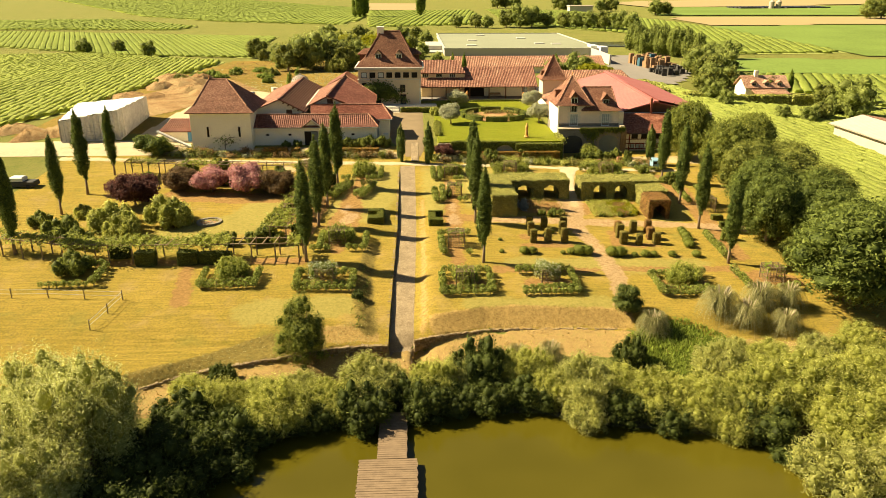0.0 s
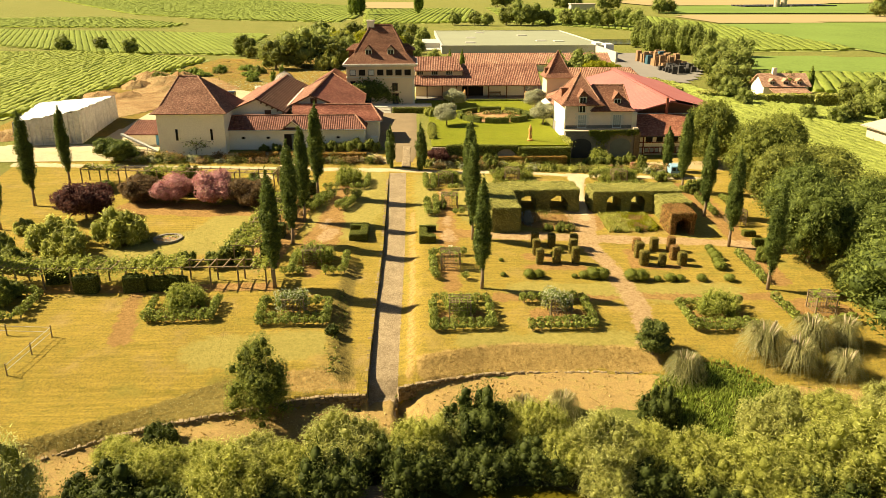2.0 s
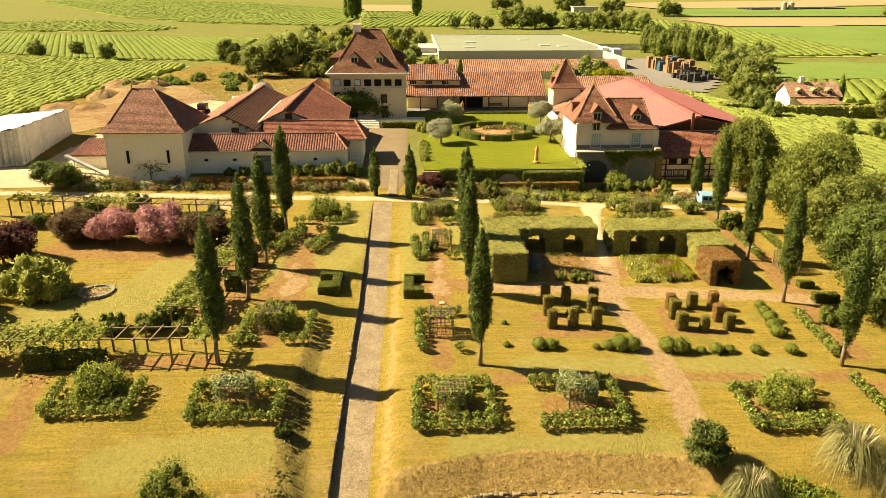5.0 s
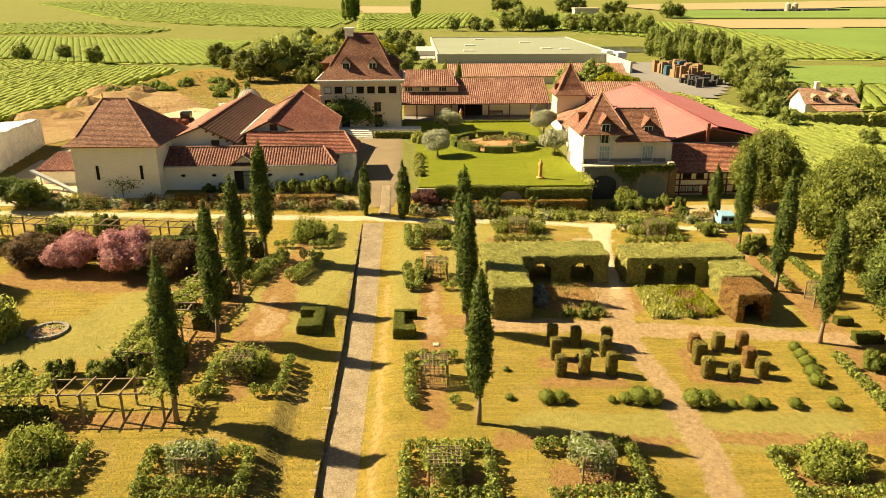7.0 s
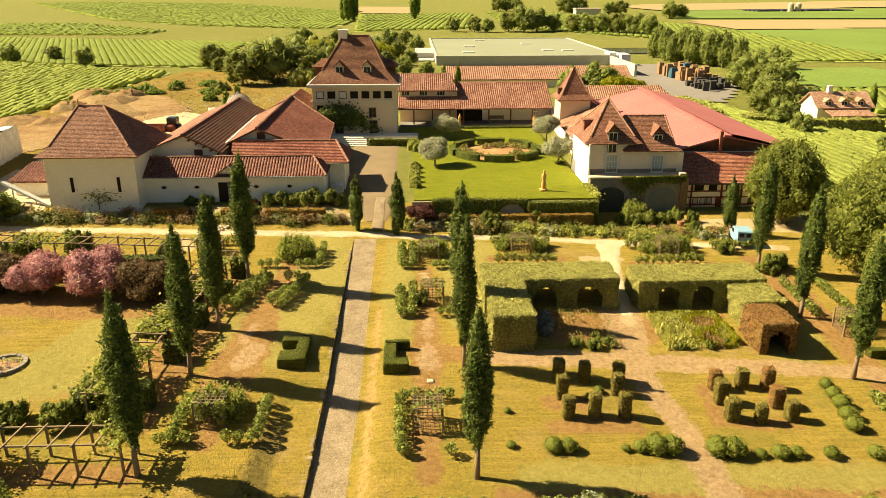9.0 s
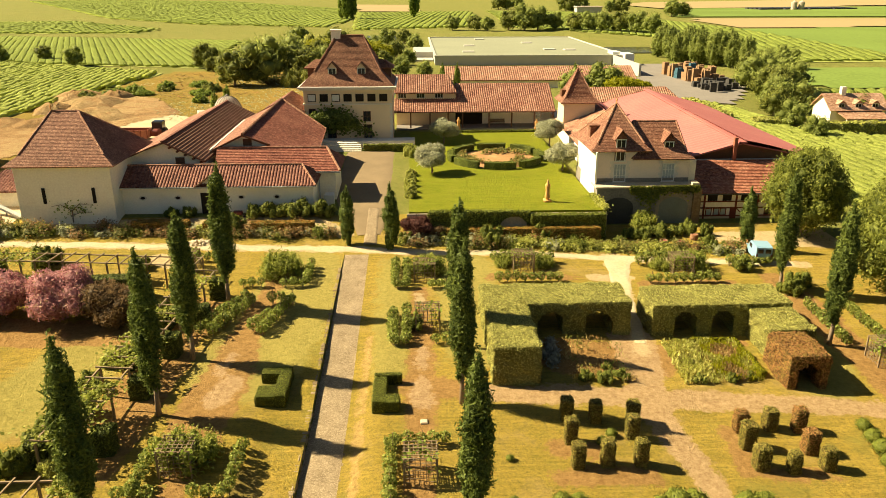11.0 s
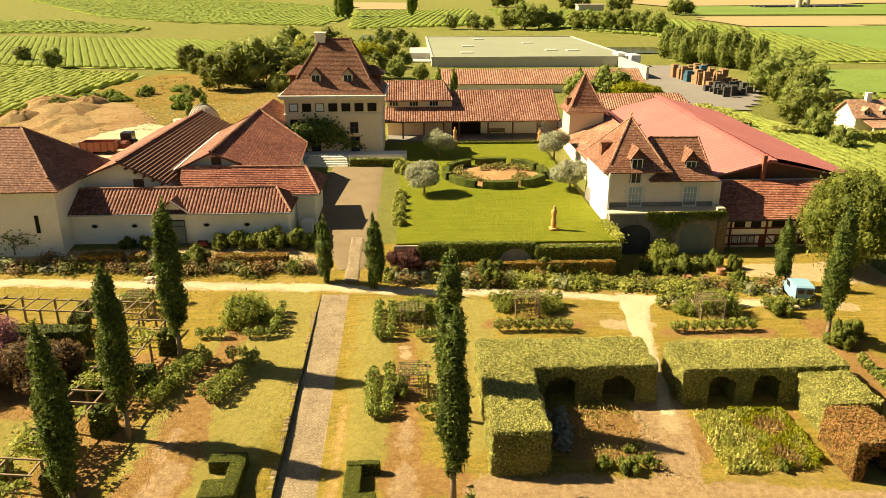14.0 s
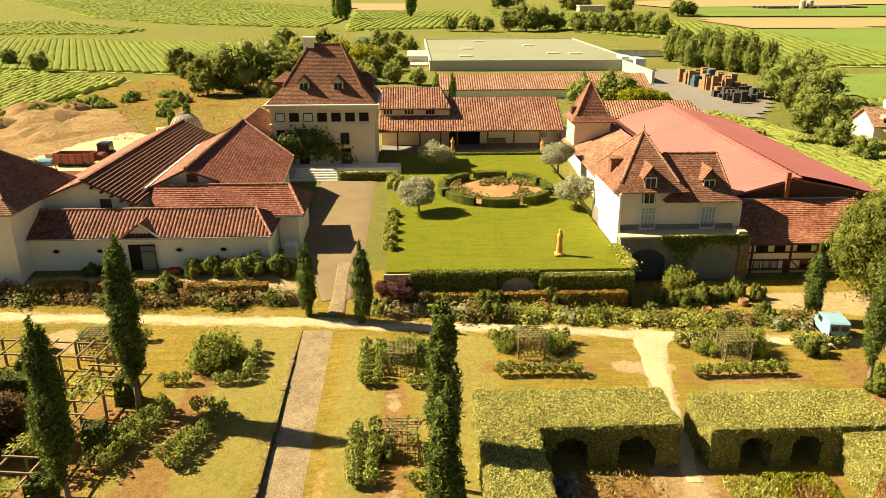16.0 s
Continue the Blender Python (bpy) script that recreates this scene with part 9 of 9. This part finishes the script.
rubble("path_wall", "dry-stone wall along the sunken path", stretch(63.3, 90.4), lambda x, y: gz(x - 0.5, y) + 0.03, lambda x, y: gz(x + 0.9, y), 0.3, 5)
rubble("path_wall", "low dry-stone kerb wall along the path", stretch(92.0, 113.5), lambda x, y: gz(x - 0.5, y) + 0.05, lambda x, y: gz(x + 0.9, y), 0.24, 6)
rubble("terrace_wall", "dry-stone terrace wall below the bank", [(x, float(bank_line(x)) - 0.1) for x in np.arange(-2.65, -25.5, -1.4)], lambda x, y: float(edge_height(x)) + 0.02, lambda x, y: float(edge_height(x) - wall_height(x)), 0.32, 7)
rubble("terrace_wall", "low dry-stone terrace wall below the bank", [(x, float(bank_line(x)) - 0.1) for x in np.arange(-0.15, 21, 1.2)], lambda x, y: float(edge_height(x)) + 0.02, lambda x, y: float(edge_height(x) - wall_height(x)), 0.3, 8)
ks = empty("path_kerb", "broken row of small edging stones beside the path", "kerb", kind="structure")
for i, y in enumerate(np.arange(64.6, 88, 0.46)):
    if math.sin(i * 2.3) + math.sin(i * 0.71) > -0.5:
        x = wall_line(y) + 2.6 + 0.05 * math.sin(i * 5.1)
        w = 0.1 + 0.04 * math.sin(i * 3.7)
        part("stone", Shape().box(x - 0.07, x + 0.07 + 0.4 * w, y, y + 0.2 + w, gz(x, y) - 0.15, gz(x, y) + 0.05 + 0.03 * math.sin(i * 2.7), 0.03, 0.2 * math.sin(i * 1.9)), STONE, ks)

dock = empty("dock", "weathered plank dock with a wide end over the pond", "dock")
for i in range(24):
    y = 47.6 + i * 0.27
    part("plank", Shape().box(-3.05 + 0.03 * math.sin(i * 3.3), -0.75 + 0.03 * math.sin(i * 5.1), y, y + 0.25, -5.3 + 0.008 * math.sin(i * 7), -5.22 + 0.008 * math.sin(i * 7), 0.012), DECK, dock)
for i in range(22):
    y = 41.6 + i * 0.27
    part("plank", Shape().box(-4.4 + 0.04 * math.sin(i * 2.9), 0.05 + 0.04 * math.sin(i * 4.7), y, y + 0.25, -5.28 + 0.008 * math.sin(i * 5), -5.2 + 0.008 * math.sin(i * 5), 0.012), DECK, dock)
for x, y in ((-4.1, 42), (-0.3, 42), (-4.1, 47), (-0.3, 47), (-2.9, 51), (-0.95, 51), (-2.9, 53.4), (-0.95, 53.4)):
    part("pile", Shape().tube([(x, y, -8.2), (x, y, -5.3)], [0.13, 0.13], 8), WOOD, dock)
for x0, x1, y0, y1 in ((-4.2, -4.05, 41.6, 47.5), (-0.35, -0.2, 41.6, 47.5), (-2.95, -2.8, 47.5, 54.0), (-1.05, -0.9, 47.5, 54.0)):
    part("bearer", Shape().box(x0, x1, y0, y1, -5.5, -5.31), WOOD, dock)

# round stone basin
px, py = -26.4, 91.9
pz = gz(px, py)
basin = empty("basin", "low round stone-rimmed basin on the lawn", "basin")
for i in range(18):
    a0, a1 = 2 * math.pi * i / 18 + 0.02, 2 * math.pi * (i + 1) / 18 - 0.02
    s = Shape()
    pts = [(px + r * math.cos(a), py + r * math.sin(a)) for r, a in ((1.3, a0), (1.6, a0), (1.6, a1), (1.3, a1))]
    s.face(*[(*q, pz + 0.28) for q in pts])
    for q, r in zip(pts, pts[1:] + pts[:1]):
        s.face((*q, pz - 0.1), (*r, pz - 0.1), (*r, pz + 0.28), (*q, pz + 0.28))
    part("rim_stone", s, FACING, basin)
part("bed", Shape().lathe([(1.32, 0.0), (1.32, 0.06), (0.5, 0.1), (0.0, 0.12)], 24, (px, py, pz)), EARTH, basin)
bk = 110
ba, br = RNG.uniform(0, 6.28, bk), 1.2 * np.sqrt(RNG.random(bk))
part("water_plant", quads("water_plant", leaves(np.stack([px + br * np.cos(ba), py + br * np.sin(ba), pz + 0.14 + 0.12 * RNG.random(bk)], -1), np.tile([0, 0, 1.0], (bk, 1)), 0.14, 0.6, 1.4), LEAF_LAVENDER), LEAF_LAVENDER, basin)

# wire fence on the left field
fen = empty("wire_fence", "post and wire fence across the dry field", "fence")
posts = [(-31.4, 65.6), (-30.6, 68.2), (-30.0, 70.7), (-34.0, 71.1), (-37.8, 71.4), (-41.6, 71.6), (-46, 71.9), (-51, 72.2)]
for x, y in posts:
    part("post", Shape().tube([(x, y, gz(x, y) - 0.4), (x, y, gz(x, y) + 1.15)], [0.06, 0.05], 6), WOOD, fen)
for (a, b) in zip(posts, posts[1:]):
    for h in (0.5, 0.95):
        part("wire", Shape().beam((*a, gz(*a) + h), (*b, gz(*b) + h), 0.03), STEEL, fen)

# blue van
van = empty("van", "small sky-blue panel van parked on the path", "van")
vz = gz(38.9, 114.6) + 0.1
van.matrix_basis = pose(39.2, 114.9, vz, 0, 0, -9) @ Matrix.Diagonal((0.95, 0.92, 0.93, 1))
prof = [(-1.95, 0.32), (2.0, 0.32), (2.05, 0.75), (1.75, 0.98), (1.05, 1.08), (0.5, 1.72), (0.1, 1.82), (-1.75, 1.82), (-1.92, 1.7), (-2.0, 0.8)]
s = Shape()
s.face(*[(0.78, x, z) for x, z in prof])
s.face(*[(-0.78, x, z) for x, z in reversed(prof)])
for (x0, z0), (x1, z1) in zip(prof, prof[1:] + prof[:1]):
    s.face((-0.78, x0, z0), (-0.78, x1, z1), (0.78, x1, z1), (0.78, x0, z0))
part("body", s, BLUE_PAINT, van)
for x in (-0.37, 0.37):
    part("rear_window", Shape().box(x - 0.26, x + 0.26, -2.0, -1.93, 1.12, 1.55), GLASS, van)
s = Shape()
s.face((-0.68, 1.06, 1.12), (0.68, 1.06, 1.12), (0.62, 0.56, 1.68), (-0.62, 0.56, 1.68))
part("windscreen", s, GLASS, van)
for x in (-0.79, 0.79):
    part("side_window", Shape().box(x - 0.012, x + 0.012, -0.25, 0.6, 1.12, 1.55), GLASS, van)
for x in (-0.74, 0.74):
    for y in (-1.3, 1.3):
        w = part("wheel", Shape().lathe([(0.0, -0.09), (0.3, -0.09), (0.32, 0), (0.3, 0.09), (0, 0.09)], 16), RUBBER, van)
        w.matrix_local = pose(x, y, 0.3, 0, 90, 0)
part("bumper", Shape().box(-0.8, 0.8, -2.1, -1.93, 0.35, 0.6, 0.04), GREY_STUFF, van)
for x in (-0.7, 0.7):
    part("tail_light", Shape().box(x - 0.06, x + 0.06, -2.02, -1.95, 0.7, 1.0), RED_WOOD, van)

# yard: skip trailer, tractor cab, materials, ladder conveyor, blue door
tr = empty("tipper_trailer", "rust-red tipping trailer in the building yard", "trailer", at=(-2.2, 3.0, 0))
part("floor", Shape().box(-38.6, -33.8, 158.6, 161.0, 4.2, 4.35), RUST, tr)
for x0, x1, y0, y1 in ((-38.6, -33.8, 158.6, 158.68), (-38.6, -33.8, 160.92, 161.0), (-38.6, -38.52, 158.68, 160.92), (-33.88, -33.8, 158.68, 160.92)):
    part("side_board", Shape().box(x0, x1, y0, y1, 4.35, 5.5), RUST, tr)
for i in range(6):
    part("stake", Shape().box(-38.55 + i * 0.94, -38.45 + i * 0.94, 158.52, 158.6, 4.2, 5.55), RED_WOOD, tr)
part("ramp", Shape().box(-36.6, -32.0, 151.6, 155.4, 3.85, 4.05), RED_WOOD, tr)
for i in range(4):
    part("rail_post", Shape().box(-36.7, -36.62, 151.7 + i * 1.1, 151.78 + i * 1.1, 3.9, 5.0), RUST, tr)
part("rail", Shape().beam((-36.66, 151.6, 5.0), (-36.66, 155.2, 5.0), 0.07), RUST, tr)
for x in (-37.6, -34.6):
    w = part("wheel", Shape().lathe([(0, -0.15), (0.45, -0.15), (0.45, 0.15), (0, 0.15)], 14), RUBBER, tr)
    w.matrix_local = pose(x, 158.7, 4.0, 90, 0, 0)
tc = empty("tractor", "small tractor with dark cab in the yard", "tractor", at=(-3.6, 3.4, 0))
part("cab", Shape().box(-32.6, -31.0, 161.4, 163.0, 4.4, 6.3, 0.12), GLASS, tc)
part("bonnet", Shape().box(-32.4, -31.2, 159.6, 161.4, 4.3, 5.2, 0.15), RED_WOOD, tc)
for x in (-32.8, -30.9):
    w = part("wheel", Shape().lathe([(0, -0.2), (0.7, -0.2), (0.7, 0.2), (0, 0.2)], 16), RUBBER, tc)
    w.matrix_local = pose(x, 162.4, 4.5, 0, 90, 0)
for i, (x, y, m, lab) in enumerate(((-42.5, 163, BLUE_DOOR, "blue tarpaulin bundle in the yard"), (-44.2, 161.5, LEAF_YELLOW, "yellow bundle of building material"), (-41, 166, SAND, "pale stack of boards in the yard"), (-43.2, 167.5, CRATE, "pallet of brick in the yard"), (-39.0, 165, CONCRETE, "stack of concrete blocks in the yard"), (-33.0, 182.0, CONCRETE, "grey round bale-shaped heap in the dry grass"))):
    z = gz(x, y) + 0.1
    tagged(part("bundle", Shape().box(x - 1.1, x + 1.1, y - 0.7, y + 0.7, z, z + 0.7 + 0.2 * (i % 3), 0.15, 0.4 * i), m), lab, "stack")
an = empty("lean_to", "small tiled lean-to with blue door beside the pavilion", "shed")
part("wall", Shape().box(-43.5, -37.0, 129.5, 134.0, 1.8, 4.8), RENDERED, an)
s = Shape()
canal_roof(s, [(-44.0, 128.9, 4.7), (-37.0, 128.9, 4.7), (-37.0, 133.6, 6.1), (-43.0, 133.6, 6.1)])
part("roof", s, CANAL, an)
part("door", Shape().box(-39.2, -37.4, 129.38, 129.52, 2.4, 4.6), BLUE_DOOR, an, "blue painted plank door")
cv = empty("conveyor", "grey inclined belt conveyor beside the pavilion", "conveyor")
part("belt", Shape().beam((-43.8, 127.6, 5.0), (-37.8, 125.6, 2.7), 0.6, 0.25), STEEL, cv)
part("leg", Shape().beam((-42.6, 127.2, 2.3), (-42.6, 127.2, 4.6), 0.12), STEEL, cv)
part("leg", Shape().beam((-39.6, 126.2, 2.3), (-39.6, 126.2, 3.4), 0.12), STEEL, cv)
for x, y, w in ((-44.5, 126.0, 1.6), (-42.0, 124.8, 2.2), (-40.2, 125.0, 1.0)):
    tagged(part("timber_pack", Shape().box(x - w / 2, x + w / 2, y - 0.5, y + 0.5, 2.2, 2.9, 0.05, 0.2), WOOD), "strapped pack of grey boards by the pavilion", "timber pack")
gc = empty("gas_tank", "white appliance box against the range wall", "box")
part("box", Shape().box(-5.3, -4.2, 128.6, 129.8, 2.3, 4.0, 0.1), WHITE_PAINT, gc)
heap = empty("stone_heap", "loose heap of pale field stones by the path", "heap")
for i in range(46):
    a, d = RNG.uniform(0, 6.28), 1.15 * math.sqrt(RNG.random())
    hx, hy = -17.1 + d * math.cos(a), 119.6 + 0.6 * d * math.sin(a)
    hz = gz(hx, hy) + 0.34 * (1.2 - d) * RNG.uniform(0.5, 1.0)
    w = RNG.uniform(0.1, 0.2)
    part("stone", Shape().box(hx - w, hx + w, hy - w * 0.7, hy + w * 0.7, hz - 0.1, hz + w, 0.05, a), WALL_STONE, heap)
for bx, by in ((30.9, 118.7), (32.6, 118.3), (34.7, 120.3)):
    tb = empty("barrel_planter", "half-barrel planter of weathered brown wood", "planter", "barrel planters")
    bz = gz(bx, by)
    part("tub", Shape().lathe([(0.34, -0.05), (0.42, 0.3), (0.4, 0.62), (0.34, 0.62), (0.34, 0.5), (0.0, 0.5)], 14, (bx, by, bz)), CRATE, tb)
    for q in (0.14, 0.46):
        part("hoop", Shape().lathe([(0.405, q), (0.435, q + 0.02), (0.435, q + 0.06), (0.405, q + 0.08)], 14, (bx, by, bz)), RUST, tb)
barrow = empty("wheelbarrow", "small red wheelbarrow by the range door", "wheelbarrow")
wz = gz(-14.3, 125.3)
part("tray", Shape().box(-14.9, -13.9, 125.0, 125.7, wz + 0.35, wz + 0.7, 0.08), RED_WOOD, barrow)
for q in (125.05, 125.65):
    part("handle", Shape().beam((-15.6, q, wz + 0.6), (-13.7, q, wz + 0.3), 0.05), WOOD, barrow)
part("wheel", Shape().lathe([(0, -0.05), (0.2, -0.05), (0.2, 0.05), (0, 0.05)], 12), RUBBER, barrow).matrix_local = pose(-13.7, 125.35, wz + 0.2, 90, 0, 0)
tagged(part("boundary_stone", Shape().box(5.15, 5.65, 88.3, 88.75, gz(5.4, 88.5) - 0.1, gz(5.4, 88.5) + 0.16, 0.06), WALL_STONE), "small pale boundary stone in the worn turf", "stone")
tk = empty("pickup", "dark parked pickup beside the dry field", "car")
tk.location = (2.6, 1.6, 0.05)
tkz = gz(-60, 106)
part("body", Shape().box(-62.2, -58.0, 105.2, 107.0, tkz + 0.3, tkz + 1.0, 0.1), GREY_STUFF, tk)
part("cab", Shape().box(-61.6, -59.6, 105.3, 106.9, tkz + 1.0, tkz + 1.6, 0.15), WHITE_PAINT, tk)
for x in (-61.4, -58.9):
    w = part("wheel", Shape().lathe([(0, -0.1), (0.33, -0.1), (0.33, 0.1), (0, 0.1)], 14), RUBBER, tk)
    w.matrix_local = pose(x, 105.3, tkz + 0.32, 90, 0, 0)
